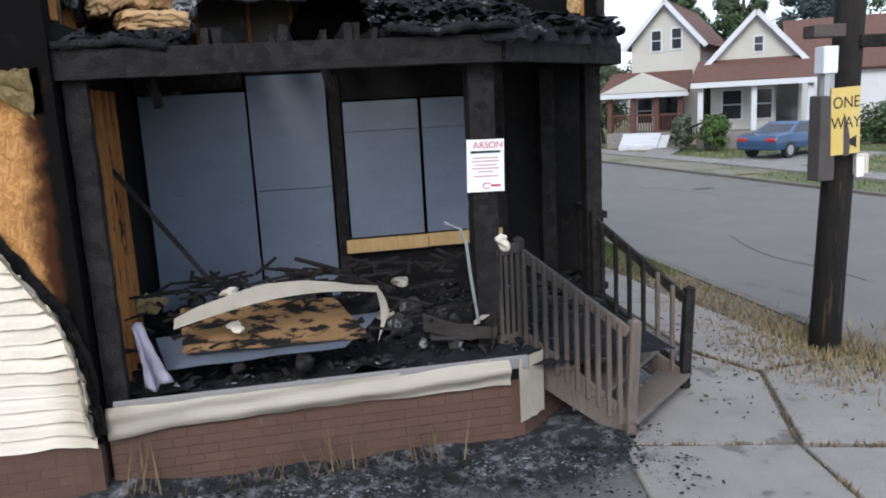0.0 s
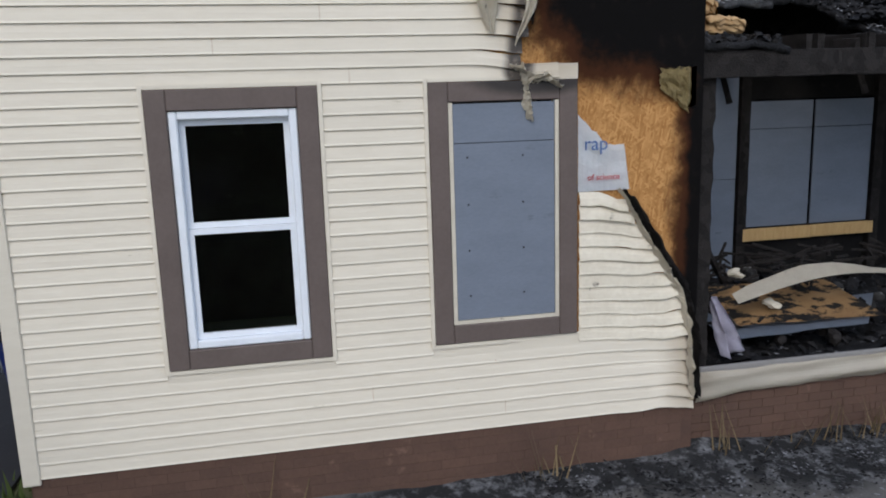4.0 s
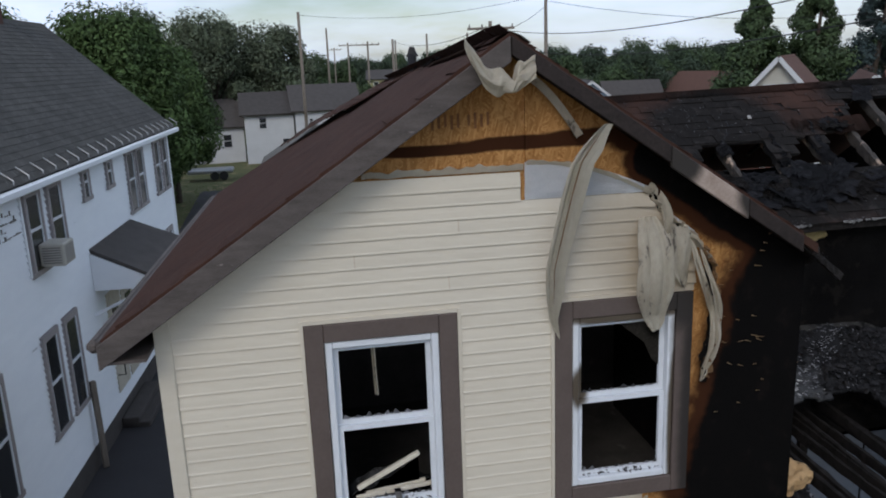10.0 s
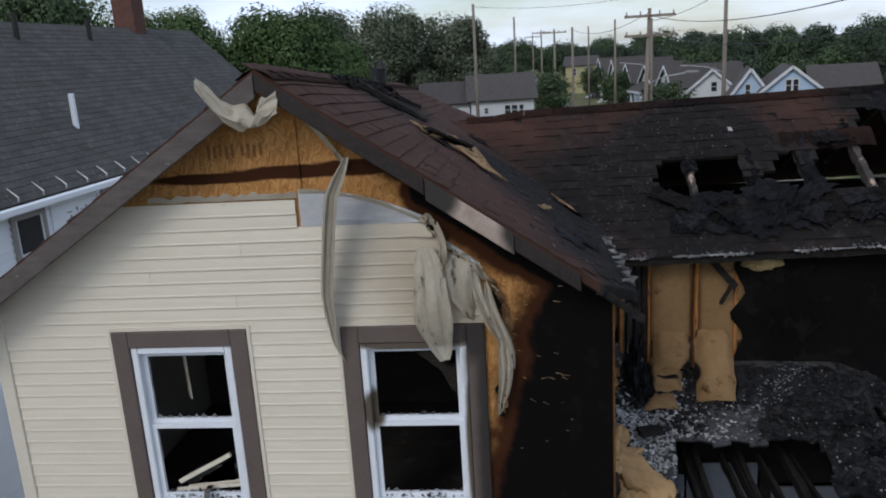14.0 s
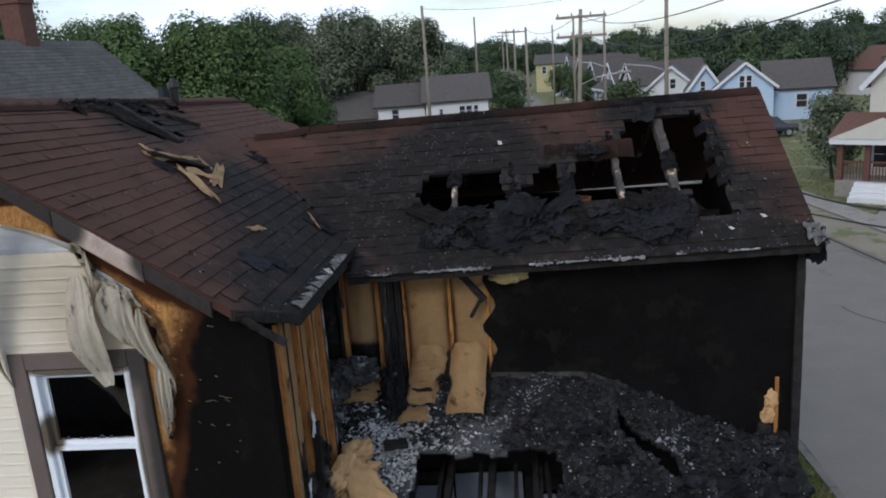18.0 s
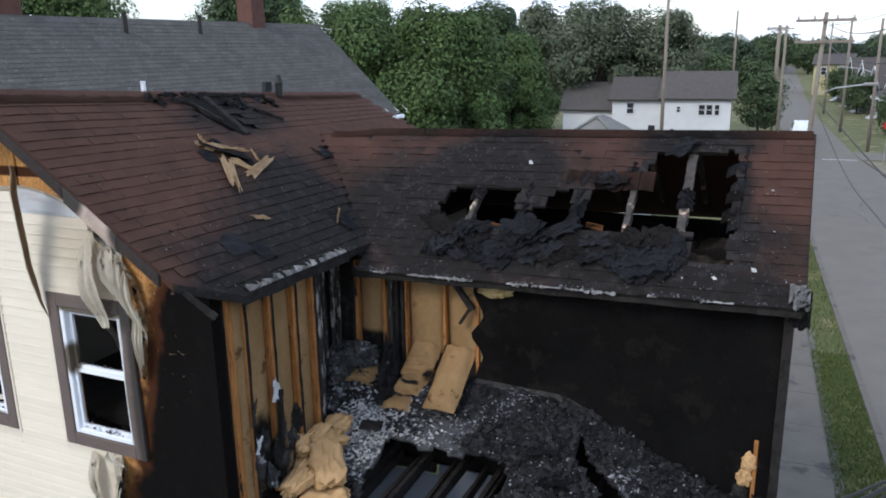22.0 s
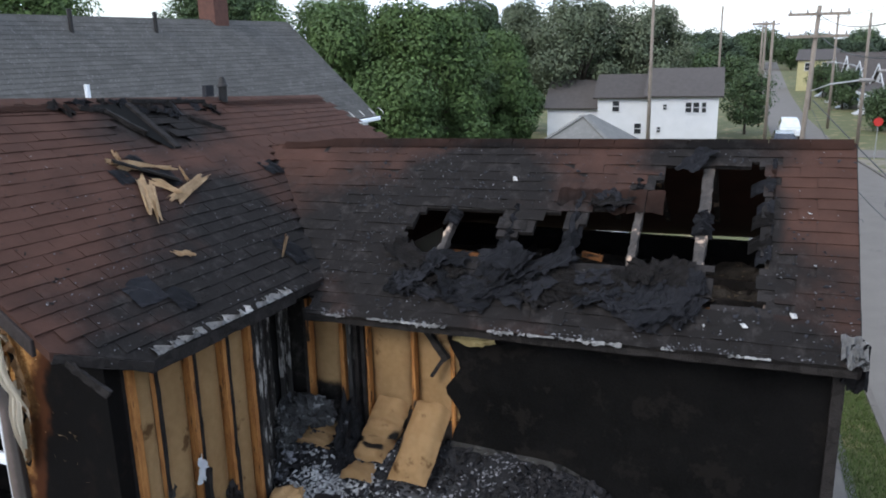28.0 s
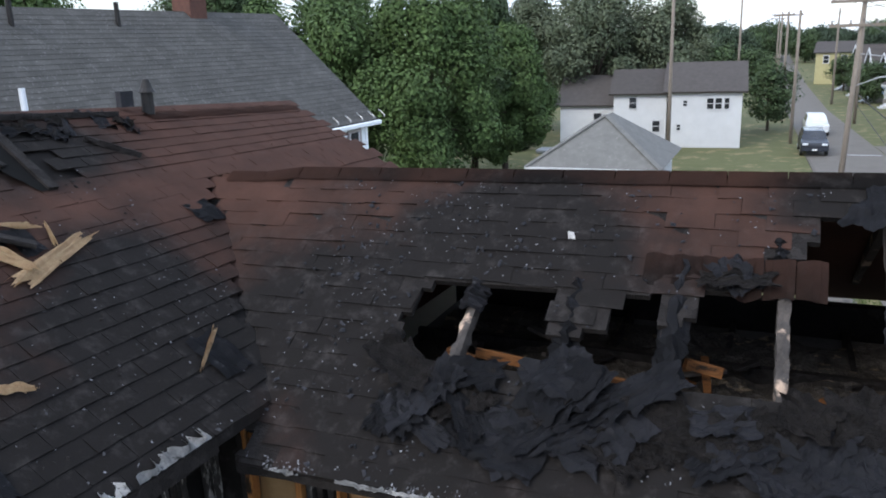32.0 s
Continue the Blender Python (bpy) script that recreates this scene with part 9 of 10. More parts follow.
# ---- houses across the street and beyond ----
def far_house(at, rz, w, d, eave, ridge, wallm, roofm, label, porch=None, wins=(), name="house", along_x=False, group=""):
    """A gabled house; its gable (or, along_x, its long side) faces local -y, with at in the middle of that front."""
    h = thing(name, (0, 0, 0), label, "house", group)
    def p(nm, bm, m, parent=None):
        return part(nm, bm, m, parent or h)
    bm = bmesh.new()
    box(bm, -w / 2, 0, -0.1, w / 2, d, eave)
    if along_x:
        tri = [((s * w / 2, 0, eave), (s * w / 2, d, eave), (s * w / 2, d / 2, ridge)) for s in (-1, 1)]
    else:
        tri = [((-w / 2, y, eave), (w / 2, y, eave), (0, y, ridge)) for y in (0, d)]
    for t in tri:
        bm.faces.new([bm.verts.new(v) for v in t])
    p("wall", bm, wallm)
    o = 0.35
    for s in (-1, 1):
        bm = bmesh.new()
        if along_x:
            k = (ridge - eave) / (d / 2)
            plane_roof(bm, [(-w / 2 - o, d / 2 + s * (d / 2 + o), eave - k * o + 0.1), (w / 2 + o, d / 2 + s * (d / 2 + o), eave - k * o + 0.1), (w / 2 + o, d / 2, ridge + 0.1), (-w / 2 - o, d / 2, ridge + 0.1)], 0.14)
        else:
            k = (ridge - eave) / (w / 2)
            plane_roof(bm, [(s * (w / 2 + o), -o, eave - k * o + 0.1), (0, -o, ridge + 0.1), (0, d + o, ridge + 0.1), (s * (w / 2 + o), d + o, eave - k * o + 0.1)], 0.14)
        p("roof", bm, roofm)
        if not along_x:
            bm = bmesh.new()
            beam(bm, (s * (w / 2 + o), -o - 0.02, eave - k * o), (0, -o - 0.02, ridge), 0.06, 0.22)
            p("bargeboard", bm, M["white_far"])
    for x, z, ww, hh in wins:
        bm = bmesh.new()
        box(bm, x - ww / 2 - 0.08, -0.05, z - 0.08, x + ww / 2 + 0.08, 0.02, z + hh + 0.08)
        wn = p("window", bm, M["white_far"])
        bm = bmesh.new()
        for q in (0, 1):
            box(bm, x - ww / 2, -0.07, z + q * (hh / 2 + 0.02), x + ww / 2, -0.045, z + hh / 2 - 0.03 + q * (hh / 2 + 0.02) * 0.98)
        p("pane", bm, M["window_dark"], wn)
    if porch:
        x0, x1, dep, ph, postm, posts = porch
        bm = bmesh.new()
        box(bm, x0, -dep, -0.1, x1, -0.01, 0.7)
        p("porch_floor", bm, M["concrete"])
        bm = bmesh.new()
        plane_roof(bm, [(x0 - 0.3, -dep - 0.3, ph), (x1 + 0.3, -dep - 0.3, ph), (x1 + 0.1, 0, ph + 0.95), (x0 - 0.1, 0, ph + 0.95)], 0.15)
        p("porch_roof", bm, roofm)
        bm = bmesh.new()
        box(bm, x0 - 0.25, -dep - 0.28, ph - 0.28, x1 + 0.25, -dep - 0.1, ph - 0.02)
        p("porch_beam", bm, M["white_far"])
        for i in range(posts):
            x = x0 + 0.15 + (x1 - x0 - 0.3) * i / (posts - 1)
            bm = bmesh.new()
            box(bm, x - 0.12, -dep + 0.0, 0.7, x + 0.12, -dep + 0.24, ph - 0.1)
            p("porch_post", bevel(bm, 0.02), postm)
        if postm is M["brick_far"]:
            bm = bmesh.new()
            box(bm, x0, -dep + 0.08, 1.5, x1, -dep + 0.16, 1.58)
            rl = p("porch_rail", bm, M["brick_far"])
            for i in range(26):
                x = x0 + 0.2 + (x1 - x0 - 0.4) * i / 25
                bm = bmesh.new()
                box(bm, x - 0.02, -dep + 0.10, 0.75, x + 0.02, -dep + 0.14, 1.499)
                p("baluster", bm, M["brick_far"], rl)
        for i in range(4):
            bm = bmesh.new()
            box(bm, x1 - 1.9, -dep - 0.28 * (i + 1), -0.1, x1 - 0.6, -dep - 0.28 * i, 0.56 - 0.16 * i)
            p("step", bm, M["white_far"])
        bm = bmesh.new()
        box(bm, x1 - 1.5, -0.06, 0.7, x1 - 0.6, -0.02, 2.75)
        p("front_door", bm, M["window_dark"])
    h.matrix_basis = Matrix.Translation(at) @ pose(0, 0, 0, 0, 0, rz)
    return h


GH = "houses across the street"
H1 = far_house((18.6, 36.5, 0), -38, 3.3, 9, 5.05, 6.9, M["cream_far"], M["shingle_far"], "cream two-storey gabled house with a red-brown porch", (-2.5, 1.2, 1.7, 2.65, M["brick_far"], 4), ((-0.42, 4.6, 0.42, 0.95), (0.55, 4.65, 0.42, 0.95), (-1.0, 1.1, 0.7, 1.2)), group=GH)
bm = bmesh.new()
vs = [bm.verts.new(q) for q in ((-2.75, -2.02, 2.62), (1.45, -2.02, 2.62), (-0.65, -2.02, 3.55), (-2.75, -1.9, 2.62), (1.45, -1.9, 2.62), (-0.65, -1.9, 3.55))]
for f in ((0, 1, 2), (5, 4, 3), (0, 3, 4, 1), (1, 4, 5, 2), (2, 5, 3, 0)):
    bm.faces.new([vs[k] for k in f])
ob = new("porch_gable", as_mesh("porch_gable", bm, M["cream_far"]))
ob.parent = H1
for k in range(4):
    bm = bmesh.new()
    box(bm, -1.6, -2.1 - 0.28 * k, -0.1, 0.2, -1.72 - 0.28 * k + 0.0, 0.68 - 0.17 * k)
    ob = new("porch_step", as_mesh("porch_step", bm, M["white_far"]))
    ob.parent = H1
H2 = far_house((21.3, 33.0, 0), -34, 3.9, 10, 3.85, 5.95, M["cream_far"], M["shingle_far"], "cream bungalow with white porch columns", (-2.4, 2.4, 1.8, 2.95, M["white_far"], 3), ((0.1, 4.2, 0.34, 0.65), (-1.0, 1.2, 0.8, 1.3), (0.3, 1.2, 0.8, 1.3)), group=GH)
for k in range(8):
    bm = bmesh.new()
    beam(bm, (-1.2 - 0.22 * k, -2.0 - 0.16 * k, 0.75 - 0.09 * k), (-1.2 - 0.22 * k, -2.0 - 0.16 * k, 1.55 - 0.09 * k), 0.03, 0.03)
    ob = new("stair_baluster", as_mesh("stair_baluster", bm, M["char"]))
    ob.parent = H2
bm = bmesh.new()
beam(bm, (-1.1, -1.95, 1.58), (-2.85, -3.2, 0.86), 0.06, 0.08)
ob = new("stair_handrail", as_mesh("stair_handrail", bm, M["char"]))
ob.parent = H2
far_house((28.5, 33.5, 0), -30, 8.0, 8, 3.4, 5.9, M["white_far"], M["shingle_far"], "pale bungalow with a brown roof", None, ((-2.5, 1.0, 0.9, 1.4), (1, 1.0, 1.2, 1.4)), along_x=True, group=GH)
GR = "row of far street houses"
far_house((20.9, 68.5, 0), -12, 4.5, 8, 3.15, 5.0, M["blue_far"], M["shingle_dark"], "pale blue gabled house with a dark roof", (-3.6, -1.2, 1.6, 2.0, M["white_far"], 3), ((-0.25, 3.0, 0.38, 0.95), (0.3, 3.0, 0.38, 0.95), (-0.3, 0.8, 0.5, 1.3)), group=GR)
far_house((18.2, 70.8, 0), -12, 2.9, 6, 2.9, 4.9, M["blue_far"], M["shingle_dark"], "pale blue gabled side wing with a dark roof", None, ((-0.2, 2.6, 0.36, 1.0),), group=GR)
far_house((25.6, 69.2, 0), -12, 5.0, 7, 2.7, 4.75, M["blue_far"], M["shingle_dark"], "pale blue house wing with a dark roof", None, ((0.2, 1.0, 0.8, 1.1),), along_x=True, group=GR)
far_house((17.2, 80.0, 0), -14, 4.7, 9, 2.7, 4.7, M["white_far"], M["shingle_dark"], "white gabled house on the far street", None, ((0.15, 2.6, 0.5, 0.9), (0.15, 0.7, 0.5, 0.8), (-1.4, 0.7, 0.5, 0.8)), group=GR)
for i, (x, y, r) in enumerate(((14.4, 89, 5.0), (13.4, 96, 5.0), (12.3, 104, 5.1), (11.6, 113, 5.5), (10.9, 124, 5.7))):
    far_house((x, y, 0), -80, 4.6, 8, 2.9, r, (M["white_far"], M["white_far"], M["blue_far"], M["white_far"], M["blue_far"])[i], M["shingle_dark"], "steep gabled house in a row down the street", (-2.0, 2.0, 1.4, 2.2, M["white_far"], 3), ((0, 3.2, 0.5, 0.8), (-1.2, 1.1, 0.6, 1.0)), group=GR)
far_house((8.9, 136, 0), -6, 5.2, 8, 4.6, 6.0, M["yellow_far"], M["shingle_dark"], "yellow two-storey house down the street", None, ((-1.2, 3, 0.7, 1.1), (1.2, 3, 0.7, 1.1)), along_x=True, group=GR)
for i, (x, y, rz) in enumerate(((36, 92, -30), (44, 84, 20), (55, 90, -12), (66, 80, 15))):
    far_house((x, y, 0), rz, 6.5, 8, 2.8, 4.9, (M["cream_far"], M["white_far"])[i % 2], M[("shingle_dark", "shingle_far")[i % 2]], "low pale house among trees", None, ((-1.6, 1.0, 0.8, 1.1), (1.4, 1.0, 0.8, 1.1)), along_x=i % 2 == 0, group=GR)
for i in range(5):
    far_house((-30 - 11 * i, 92 + 5 * i, 0), 8, 9, 8, 4.6, 7.4, (M["white_far"], M["cream_far"])[i % 2], M["shingle_dark"], "distant pale house behind trees", None, ((-2, 1.5, 0.8, 1.2), (2, 1.5, 0.8, 1.2)), along_x=True, group=GR)
far_house((-3.1, 63, 0), 4, 5.0, 7, 4.0, 5.75, M["white_far"], M["shingle_dark"], "white two-storey house with brown-black roof", None, ((-1.3, 2.9, 0.25, 0.4), (0.4, 2.7, 0.42, 0.75), (0.95, 2.7, 0.42, 0.75), (1.5, 2.7, 0.3, 0.75), (-1.7, 1.2, 0.25, 0.4)), along_x=True)
far_house((-7.65, 63.4, 0), 4, 3.8, 6, 3.85, 5.3, M["white_far"], M["shingle_dark"], "white house extension with a dark roof", None, ((-0.5, 2.7, 0.5, 0.8), (1.2, 1.0, 0.5, 0.8)), along_x=True)
far_house((-11.9, 65.0, 0), 4, 4.2, 7, 2.9, 4.8, M["white_far"], M["shingle_dark"], "low white house wing with a dark roof", None, ((0.8, 1.2, 0.6, 1.0),), along_x=True)

# garage with a hipped roof
GA = thing("garage", (-4.6, 36, 0), "pale garage with a grey hipped shingle roof", "garage")
bm = bmesh.new()
box(bm, -6.7, 33.5, -0.1, -2.3, 39, 3.1)
part("wall", bm, M["white_far"], GA)
bm = bmesh.new()
q = [bm.verts.new(v) for v in ((-7.05, 33.1, 3.1), (-1.95, 33.1, 3.1), (-1.95, 39.4, 3.1), (-7.05, 39.4, 3.1), (-4.5, 35.6, 4.85), (-4.5, 36.9, 4.85))]
for f in ((0, 1, 4), (1, 2, 5, 4), (2, 3, 5), (3, 0, 4, 5), (3, 2, 1, 0)):
    bm.faces.new([q[i] for i in f])
part("roof", bm, M["shingle_light"], GA)
for a, b in (((-7.05, 33.1, 3.12), (-4.5, 35.6, 4.87)), ((-1.95, 33.1, 3.12), (-4.5, 35.6, 4.87))):
    bm = bmesh.new()
    beam(bm, a, b, 0.22, 0.05)
    part("hip_cap", bm, M["shingle_light"], GA)
bm = bmesh.new()
box(bm, -7.08, 33.06, 2.98, -1.92, 33.1, 3.12)
part("fascia", bm, M["white_far"], GA)
TRL = thing("boat_trailer", (-11.5, 55, 0), "low silver trailer parked on the lawn", "trailer")
bm = bmesh.new()
box(bm, -13.0, 54.6, 0.45, -10.0, 56.0, 0.75)
part("bed", bevel(bm, 0.08), M["steel"], TRL)
for x in (-11.2, -10.6):
    bm = bmesh.new()
    tube(bm, [(x, 54.5, 0.3), (x, 54.7, 0.3)], 0.3, 14)
    part("wheel", bm, M["black"], TRL)


# ---- poles, lamps, wires ----
def utility_pole(x, y, h, r, material, label, arms=0, lean=(0, 0), group="utility poles", rz=0):
    t = thing("utility_pole", (x, y, 0), label, "utility pole", group)
    bm = bmesh.new()
    tube(bm, [(x, y, -0.2), (x + lean[0] * 0.5, y + lean[1] * 0.5, h / 2), (x + lean[0], y + lean[1], h)], r, 14, r * 0.68)
    part("shaft", bm, material, t, smooth=True)
    c, s = math.cos(math.radians(rz)), math.sin(math.radians(rz))
    for k in range(arms):
        z = h - 0.35 - 0.9 * k
        bm = bmesh.new()
        beam(bm, (x + lean[0] - 1.2 * c, y - 1.2 * s - r, z), (x + lean[0] + 1.2 * c, y + 1.2 * s - r, z), 0.10, 0.12)
        arm = part("crossarm", bm, M["pole"], t)
        for d in (-1.1, -0.45, 0.45, 1.1):
            bm = bmesh.new()
            tube(bm, [(x + lean[0] + d * c, y + d * s - r, z + 0.06), (x + lean[0] + d * c, y + d * s - r, z + 0.22)], 0.045, 8, 0.025)
            part("insulator", bm, M["greytrim"], arm)
    return t


NP = utility_pole(5.63, 6.87, 9.5, 0.155, M["pole_burnt"], "blackened utility pole beside the pavement", lean=(0.4, 0.0))
bm = bmesh.new()
tube(bm, [(5.40, 6.68, 2.2), (5.40, 6.68, 3.0)], 0.075, 10)
part("conduit", bm, M["steel"], NP, "grey metal conduit")
part("conduit_box", bbox(5.30, 6.60, 1.75, 5.47, 6.78, 2.55, 0.01), M["shingle_dark"], NP, "dark grey metal box")
part("white_cap", bbox(5.31, 6.59, 2.75, 5.46, 6.74, 3.0, 0.01), M["vinyl_white"], NP)
part("bracket", bbox(5.22, 6.62, 3.08, 5.55, 6.80, 3.2, 0.01), M["rust"], NP)
part("bracket", bbox(5.78, 6.70, 2.98, 6.1, 6.78, 3.1, 0.01), M["char"], NP)
NP.matrix_basis = Matrix.Translation((-0.09, 0, 0)) @ NP.matrix_basis
OW = thing("one_way_sign", (5.75, 6.66, 2.2), "faded yellow one-way sign on a pole, rust streaked", "street sign")
om = Matrix.Translation((5.49, 6.62, 2.305)) @ pose(0, 0, 0, 0, -2, 8)
bm = bmesh.new()
box(bm, -0.175, -0.004, -0.315, 0.175, 0.004, 0.315, om)
part("plate", bevel(bm, 0.003), M["sign_yellow"], OW)
lettering("lettering", "ONE", 0.155, om @ Matrix.Translation((0, -0.006, 0.17)) @ FACE_FRONT, M["ink_black"], OW)
lettering("lettering", "WAY", 0.155, om @ Matrix.Translation((0, -0.006, -0.02)) @ FACE_FRONT, M["ink_black"], OW)
bm = bmesh.new()
v = [bm.verts.new(om @ Vector(q)) for q in ((-0.02, -0.006, -0.2), (0.13, -0.006, -0.14), (0.13, -0.006, -0.26))]
bm.faces.new(v)
part("arrow", bm, M["ink_black"], OW)
part("rust_streak", sheet(lambda u, w: om @ Vector((-0.03 + 0.08 * u * math.sin(1 + 2 * w), -0.0062, -0.33 + 0.4 * w)), 3, 8), M["rust"], OW)
bm = bmesh.new()
box(bm, 0.14, -0.004, -0.55, 0.23, 0.004, -0.36, om)
part("small_plate", bm, M["paper"], OW)
part("peeling_patch", bbox(5.66, 6.66, 1.78, 5.80, 6.72, 1.98, 0.01), M["pale_strip"], OW)
for ob in (NP, OW):
    ob.location.x -= 0.05
utility_pole(4.2, 39.5, 9.2, 0.125, M["pole"], "leaning grey utility pole with crossarms", 2, (0.35, 0))
utility_pole(10.6, 49.5, 11.8, 0.15, M["pole"], "tall slim utility pole by the pavement")
utility_pole(-4.8, 57.5, 11.0, 0.14, M["pole"], "tall brown utility pole behind a white house")
for i, (x, y, h, a) in enumerate(((2.7, 66, 9.2, 0), (2.0, 82, 9.5, 1), (9.0, 66, 9.5, 0), (7.8, 80, 10, 0), (1.4, 105, 10, 1), (7.0, 100, 10, 0), (-2.0, 84, 11, 0), (0.9, 135, 10, 1))):
    utility_pole(x, y, h, 0.13, M["pole"], "far utility pole along the street", a)
for i, (x, y, sx) in enumerate(((4.35, 39.6, 1), (9.0, 66, -1), (10.6, 49.6, -1))):
    L = thing("street_lamp", (x, y, 5.2), "grey cobra-head street lamp arm on a pole", "street lamp", "street lamps")
    bm = bmesh.new()
    tube(bm, [(x, y, 5.6), (x + sx * 0.9, y, 5.95), (x + sx * 2.0, y, 6.1)], 0.035, 7)
    part("arm", bm, M["steel"], L)
    bm = bmesh.new()
    box(bm, x + sx * 2.0 - 0.05, y - 0.14, 6.04, x + sx * 2.0 + 0.55 * sx, y + 0.14, 6.18)
    part("lamp_head", bevel(bm, 0.04), M["greytrim"], L)


WIRE_END = (-3.0, -3.2, 5.4)


def wire(a, b, sag, r, label="black cable strung between poles", n=18):
    pts = []
    for i in range(n + 1):
        f = i / n
        p = Vector(a).lerp(Vector(b), f)
        p.z -= sag * 4 * f * (1 - f)
        pts.append(p)
    return setting("cable", tube(bmesh.new(), pts, r, 5), M["black"], label, "cable", kind="")


for k in range(3):
    wire((5.9, 6.75, 5.85 + 0.1 * k), (WIRE_END[0] + 0.16 * k, WIRE_END[1] - 0.1 * k, WIRE_END[2] + 0.05 * k), 0.15 + 0.14 * k, 0.010 + 0.004 * (k == 1), "black service cable drooping from a pole")
for p, q, s in (((5.8, 6.9, 9.2), (4.5, 39.5, 8.9), 0.9), ((5.8, 6.9, 8.6), (4.5, 39.5, 8.2), 1.0), ((4.5, 39.5, 9.0), (2.7, 66, 9.0), 0.6), ((10.6, 49.5, 10.8), (32, 44, 9.4), 0.8), ((10.6, 49.5, 11.2), (-4.8, 57.5, 10.8), 0.7), ((4.5, 39.5, 8.6), (10.6, 49.5, 10.5), 0.3), ((10.6, 49.5, 6.2), (9.0, 66, 7.5), 0.5)):
    wire(p, q, s, 0.014)
def run(points, r, label):
    """A cable through given points, rounded between them."""
    pts = []
    for i in range(len(points) - 1):
        a, b, c, d = (Vector(points[max(0, min(len(points) - 1, i + k))]) for k in (-1, 0, 1, 2))
        for k in range(8):
            f = k / 8
            pts.append(0.5 * (2 * b + (c - a) * f + (2 * a - 5 * b + 4 * c - d) * f * f + (3 * b - a - 3 * c + d) * f ** 3))
    pts.append(Vector(points[-1]))
    return setting("cable", tube(bmesh.new(), pts, r, 5), M["black"], label, "cable", kind="")


LOW = run(((5.68, 6.95, 5.95), (6.05, 12.0, 4.95), (6.55, 18.4, 4.25), (6.2, 27, 4.0), (4.6, 39.4, 5.3)), 0.022, "thick black cable slung low along the street")
part("splice_case", rough_beam((6.50, 17.9, 4.30), (6.60, 18.9, 4.22), 0.16, 0.10, 0.15, 6, seed=71), M["black"], LOW)
run(((5.66, 6.95, 5.55), (5.5, 13.0, 4.7), (5.45, 20.0, 4.1), (5.2, 28.0, 3.9), (4.6, 39.3, 4.9)), 0.013, "thin black cable slung low along the street")
setting("stop_line", bbox(5.8, 60.4, -0.03, 8.0, 60.8, -0.024, 0), M["worn_line"], "worn white stop line painted on the street", "road marking")
SP = thing("speed_sign", (15.6, 20, 0), "white speed limit sign on a grey pole", "street sign")
bm = bmesh.new()
tube(bm, [(15.6, 20, -0.1), (15.6, 20, 7.5)], 0.12, 10, 0.09)
part("pole", bm, M["greytrim"], SP)
sm_ = Matrix.Translation((15.55, 19.86, 2.6)) @ pose(0, 0, 0, 0, 0, -35)
bm = bmesh.new()
box(bm, -0.3, -0.01, -0.38, 0.3, 0.01, 0.38, sm_)
part("plate", bm, M["paper"], SP)
lettering("lettering", "25", 0.42, sm_ @ Matrix.Translation((0, -0.015, -0.16)) @ FACE_FRONT, M["ink_black"], SP)
bm = bmesh.new()
box(bm, -0.22, -0.01, -0.85, 0.22, 0.01, -0.45, sm_)
part("lower_plate", bm, M["paper"], SP)
STP = thing("stop_sign", (9.6, 60.6, 0), "red octagonal stop sign on a post", "street sign")
bm = bmesh.new()
tube(bm, [(9.6, 60.6, -0.1), (9.6, 60.6, 2.6)], 0.03, 6)
part("post", bm, M["steel"], STP)
bm = bmesh.new()
tube(bm, [(9.6, 60.55, 2.4), (9.6, 60.53, 2.4)], 0.3, 8)
part("plate", bm, M["red"], STP)


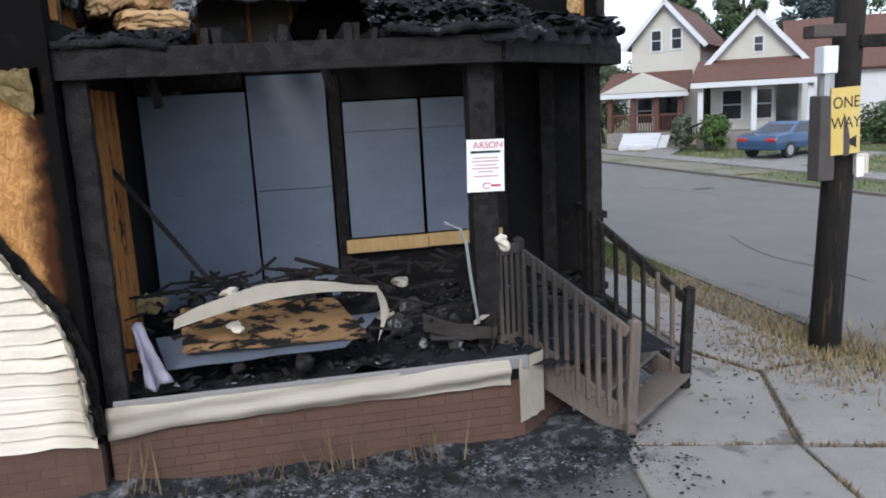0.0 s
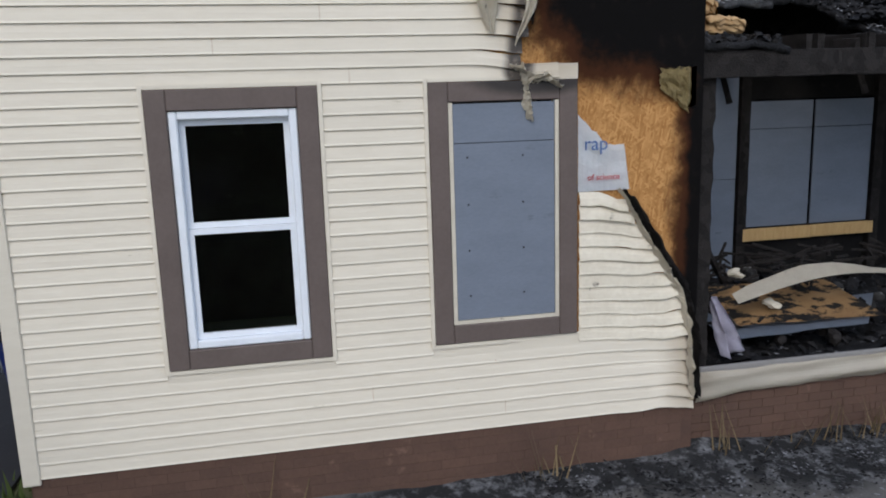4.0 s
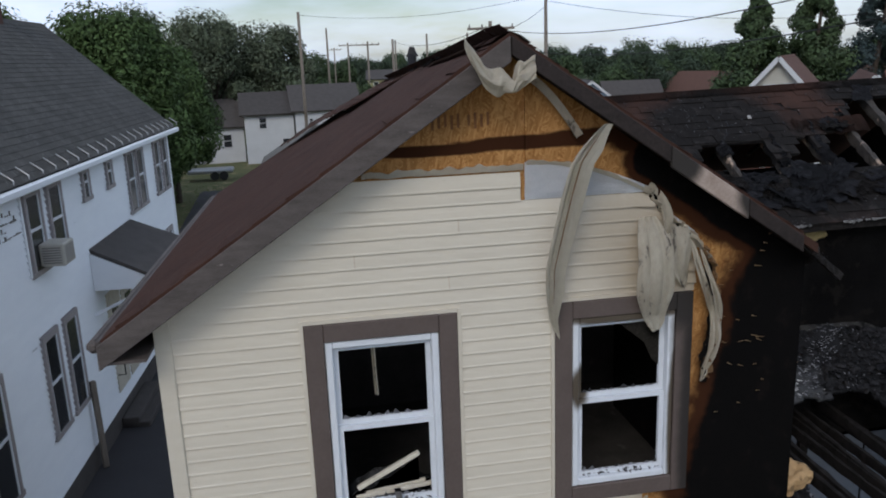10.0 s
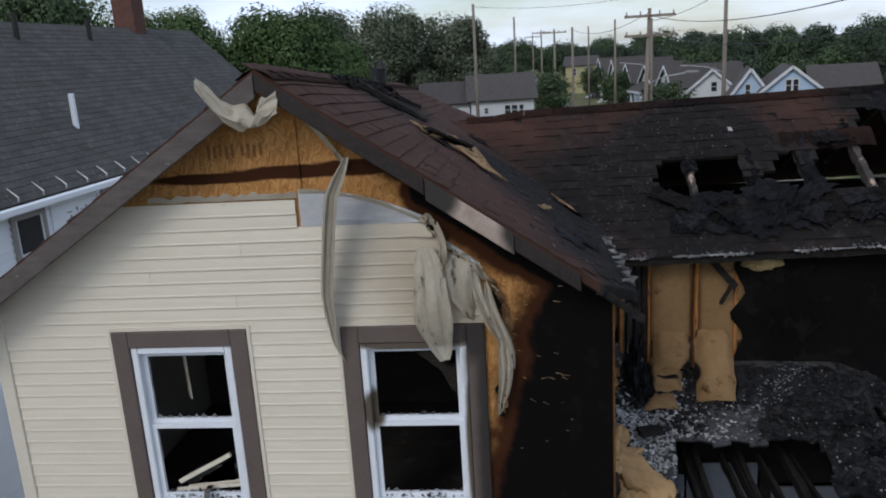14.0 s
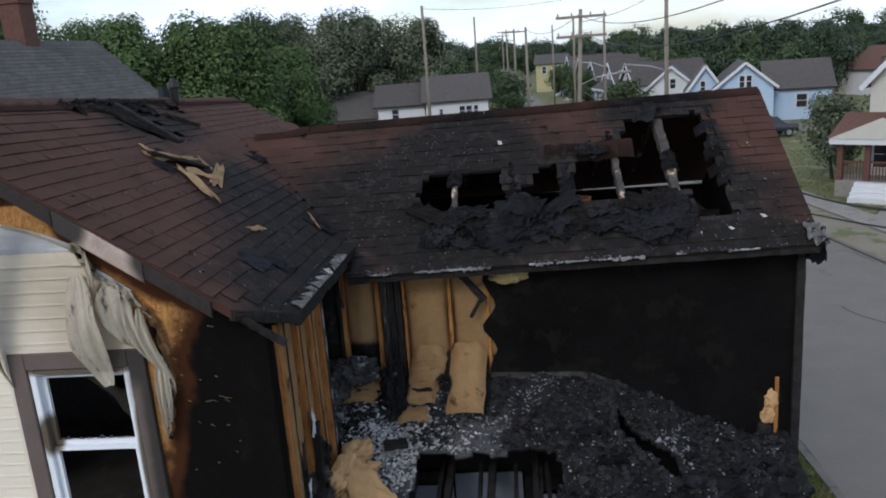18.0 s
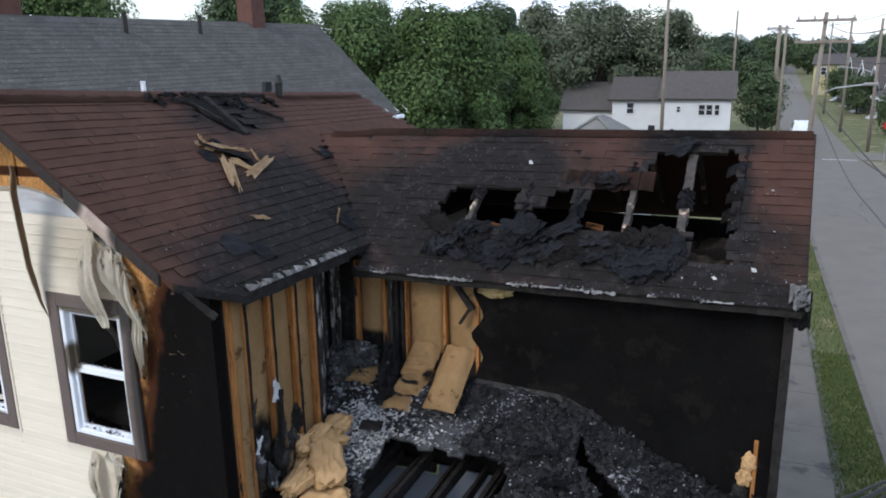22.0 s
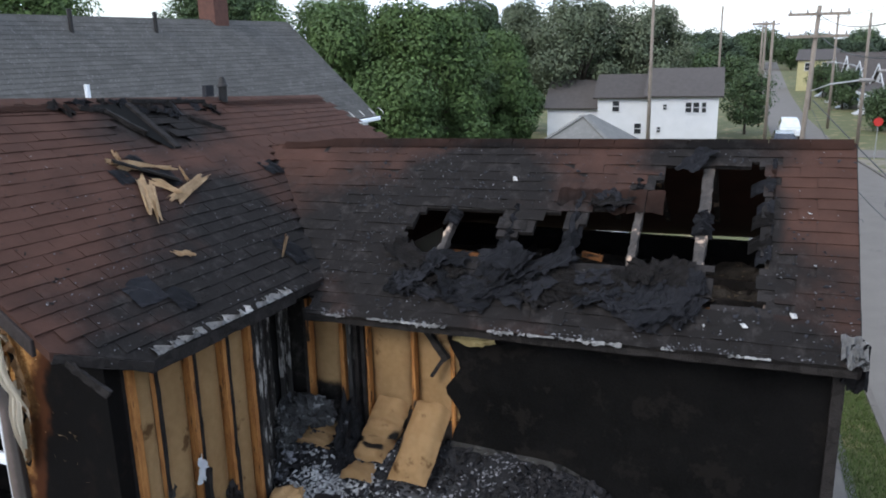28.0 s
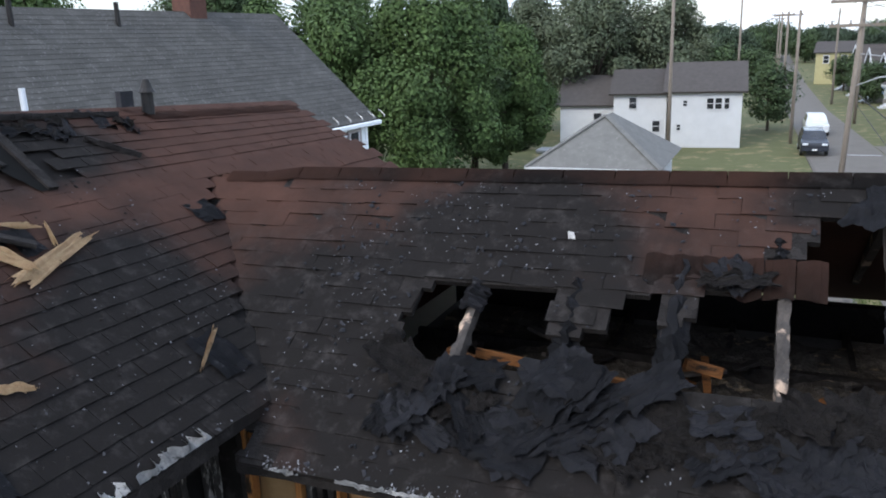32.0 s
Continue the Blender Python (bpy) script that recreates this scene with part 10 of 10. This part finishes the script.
# ---- cars ----
def car(at, rz, paint, label, kind="sedan", group=""):
    L, W = 4.7, 1.78
    c = thing("car", (0, 0, 0), label, "car", group)
    if kind == "sedan":
        prof = [(-2.35, 0.38), (-2.32, 0.78), (-1.55, 0.92), (-0.75, 1.36), (0.55, 1.40), (1.35, 0.98), (2.25, 0.93), (2.35, 0.72), (2.33, 0.36)]
        hi = 1.40
        glass = [(-1.38, 0.95), (-0.70, 1.31), (0.52, 1.35), (1.22, 0.99)]
    else:
        prof = [(-2.2, 0.42), (-2.18, 0.95), (-1.15, 1.08), (-0.55, 1.62), (1.75, 1.66), (2.12, 1.1), (2.2, 0.95), (2.2, 0.42)]
        hi = 1.66
        glass = [(-0.98, 1.12), (-0.5, 1.56), (1.65, 1.60), (1.98, 1.12)]
    def ring(bm, s, inset):
        return [bm.verts.new((x, s * (W / 2 - inset - 0.22 * max(0, (z - 0.95)) / (hi - 0.95)), z)) for x, z in prof]
    bm = bmesh.new()
    a, b = ring(bm, -1, 0), ring(bm, 1, 0)
    n = len(prof)
    bm.faces.new(a)
    bm.faces.new(b[::-1])
    for i in range(n):
        bm.faces.new((a[i], b[i], b[(i + 1) % n], a[(i + 1) % n]))
    bmesh.ops.recalc_face_normals(bm, faces=bm.faces[:])
    part("body", bevel(bm, 0.05, 2), M[paint], c, smooth=True)
    bm = bmesh.new()
    for s in (-1, 1):
        q = [bm.verts.new((x, s * (W / 2 + 0.006 - 0.22 * max(0, (z - 0.95)) / (hi - 0.95)), z)) for x, z in glass]
        bm.faces.new(q if s < 0 else q[::-1])
    part("side_window", bm, M["window_dark"], c)
    for (x0, z0), (x1, z1) in ((glass[0], glass[1]), (glass[3], glass[2])):
        bm = bmesh.new()
        o = 0.05 if x1 > x0 else -0.05
        q = [bm.verts.new(v) for v in ((x0 - o * 1.3, -W / 2 + 0.18, z0 + 0.03), (x0 - o * 1.3, W / 2 - 0.18, z0 + 0.03), (x1 - o * 1.3, W / 2 - 0.32, z1 + 0.03), (x1 - o * 1.3, -W / 2 + 0.32, z1 + 0.03))]
        bm.faces.new(q)
        part("windscreen", bm, M["window_dark"], c)
    for x in (-1.42, 1.42):
        for s in (-1, 1):
            bm = bmesh.new()
            tube(bm, [(x, s * (W / 2 - 0.19), 0.33), (x, s * (W / 2 + 0.012), 0.33)], 0.33, 20)
            w = part("wheel", bm, M["black"], c)
            bm = bmesh.new()
            tube(bm, [(x, s * (W / 2 - 0.02), 0.33), (x, s * (W / 2 + 0.02), 0.33)], 0.20, 14)
            part("rim", bm, M["steel"], w)
    ze = 0.70 if kind == "sedan" else 0.85
    for s in (-1, 1):
        part("headlight", bbox(-2.36 if kind == "sedan" else -2.21, s * 0.62 - 0.18, ze - 0.07, -2.24 if kind == "sedan" else -2.10, s * 0.62 + 0.18, ze + 0.06, 0.02), M["vinyl_white"], c)
        part("tail_light", bbox(2.24 if kind == "sedan" else 2.1, s * 0.64 - 0.2, ze, 2.375 if kind == "sedan" else 2.215, s * 0.64 + 0.2, ze + 0.13, 0.02), M["red"], c)
    part("bumper", bbox(-2.40 if kind == "sedan" else -2.26, -0.82, 0.36, -2.25 if kind == "sedan" else -2.12, 0.82, 0.56, 0.03), M[paint], c)
    part("number_plate", bbox(-2.415 if kind == "sedan" else -2.275, -0.16, 0.42, -2.40 if kind == "sedan" else -2.26, 0.16, 0.52, 0), M["paper"], c)
    c.matrix_basis = Matrix.Translation(at) @ pose(0, 0, 0, 0, 0, rz) @ Matrix.Scale(0.92, 4)
    return c


car((18.7, 26.5, 0.03), 202, "car_blue", "blue saloon car parked on a pad across the street")
car((-8.7, 38.6, -0.02), 90, "car_silver", "silver saloon car parked at the driveway's end")
GC = "blue cars by the far lawn"
car((14.4, 58.6, -0.02), 218, "car_suv", "bright blue compact SUV parked by a lawn", "suv", GC)
car((19.6, 58.8, -0.02), 188, "car_dark", "dark SUV parked by a lawn", "suv", GC)
car((4.5, 72, -0.03), 92, "car_white", "white SUV standing on the street", "suv", "cars on the street")
car((4.0, 61.5, -0.03), 92, "car_dark", "dark hatchback standing on the street", "suv", "cars on the street")


# ---- wheeled bins along the driveway ----
def bin_cart(at, rz, material, label):
    c = thing("wheeled_bin", (0, 0, 0), label, "bin", "bins by the wall")
    bm = bmesh.new()
    lo = [bm.verts.new(v) for v in ((-0.24, -0.22, 0.06), (0.24, -0.22, 0.06), (0.24, 0.24, 0.06), (-0.24, 0.24, 0.06))]
    hi = [bm.verts.new(v) for v in ((-0.31, -0.36, 0.98), (0.31, -0.36, 0.98), (0.31, 0.36, 0.98), (-0.31, 0.36, 0.98))]
    bm.faces.new(lo[::-1])
    bm.faces.new(hi)
    for i in range(4):
        bm.faces.new((lo[i], lo[(i + 1) % 4], hi[(i + 1) % 4], hi[i]))
    part("body", bevel(bm, 0.04, 2), material, c)
    bm = sheet(lambda u, v: (-0.345 + 0.69 * u, -0.40 + 0.80 * v, 1.0 + 0.07 * math.sin(math.pi * u) ** 0.5 * math.sin(math.pi * (0.1 + 0.85 * v))), 10, 10, 0.02)
    part("lid", bm, M["bin_black"], c, "black domed lid", smooth=True)
    bm = bmesh.new()
    tube(bm, [(-0.3, 0.40, 0.98), (0.3, 0.40, 0.98)], 0.025, 8)
    part("handle", bm, M["bin_black"], c)
    for x in (-0.27, 0.27):
        bm = bmesh.new()
        tube(bm, [(x - 0.03, 0.26, 0.14), (x + 0.03, 0.26, 0.14)], 0.14, 14)
        part("wheel", bm, M["black"], c)
    bm = bmesh.new()
    tube(bm, [(0, -0.315, 0.70), (0, -0.335, 0.70)], 0.085, 16)
    part("round_mark", bm, M["steel"], c, "round pale city mark")
    c.matrix_basis = Matrix.Translation(at) @ pose(0, 0, 0, 0, 0, rz)
    return c


for i, (x, y, rz, m) in enumerate(((-6.50, 7.60, -70, "bin_blue"), (-6.56, 8.60, -75, "bin_black"), (-6.56, 10.3, -80, "bin_black"), (-6.42, 15.0, -85, "bin_blue"), (-6.40, 20.2, -80, "bin_black"), (-6.5, 31, -80, "bin_blue"))):
    bin_cart((x, y, -0.015), rz, M[m], "blue wheeled bin with a black lid" if m == "bin_blue" else "black wheeled bin with a domed lid")
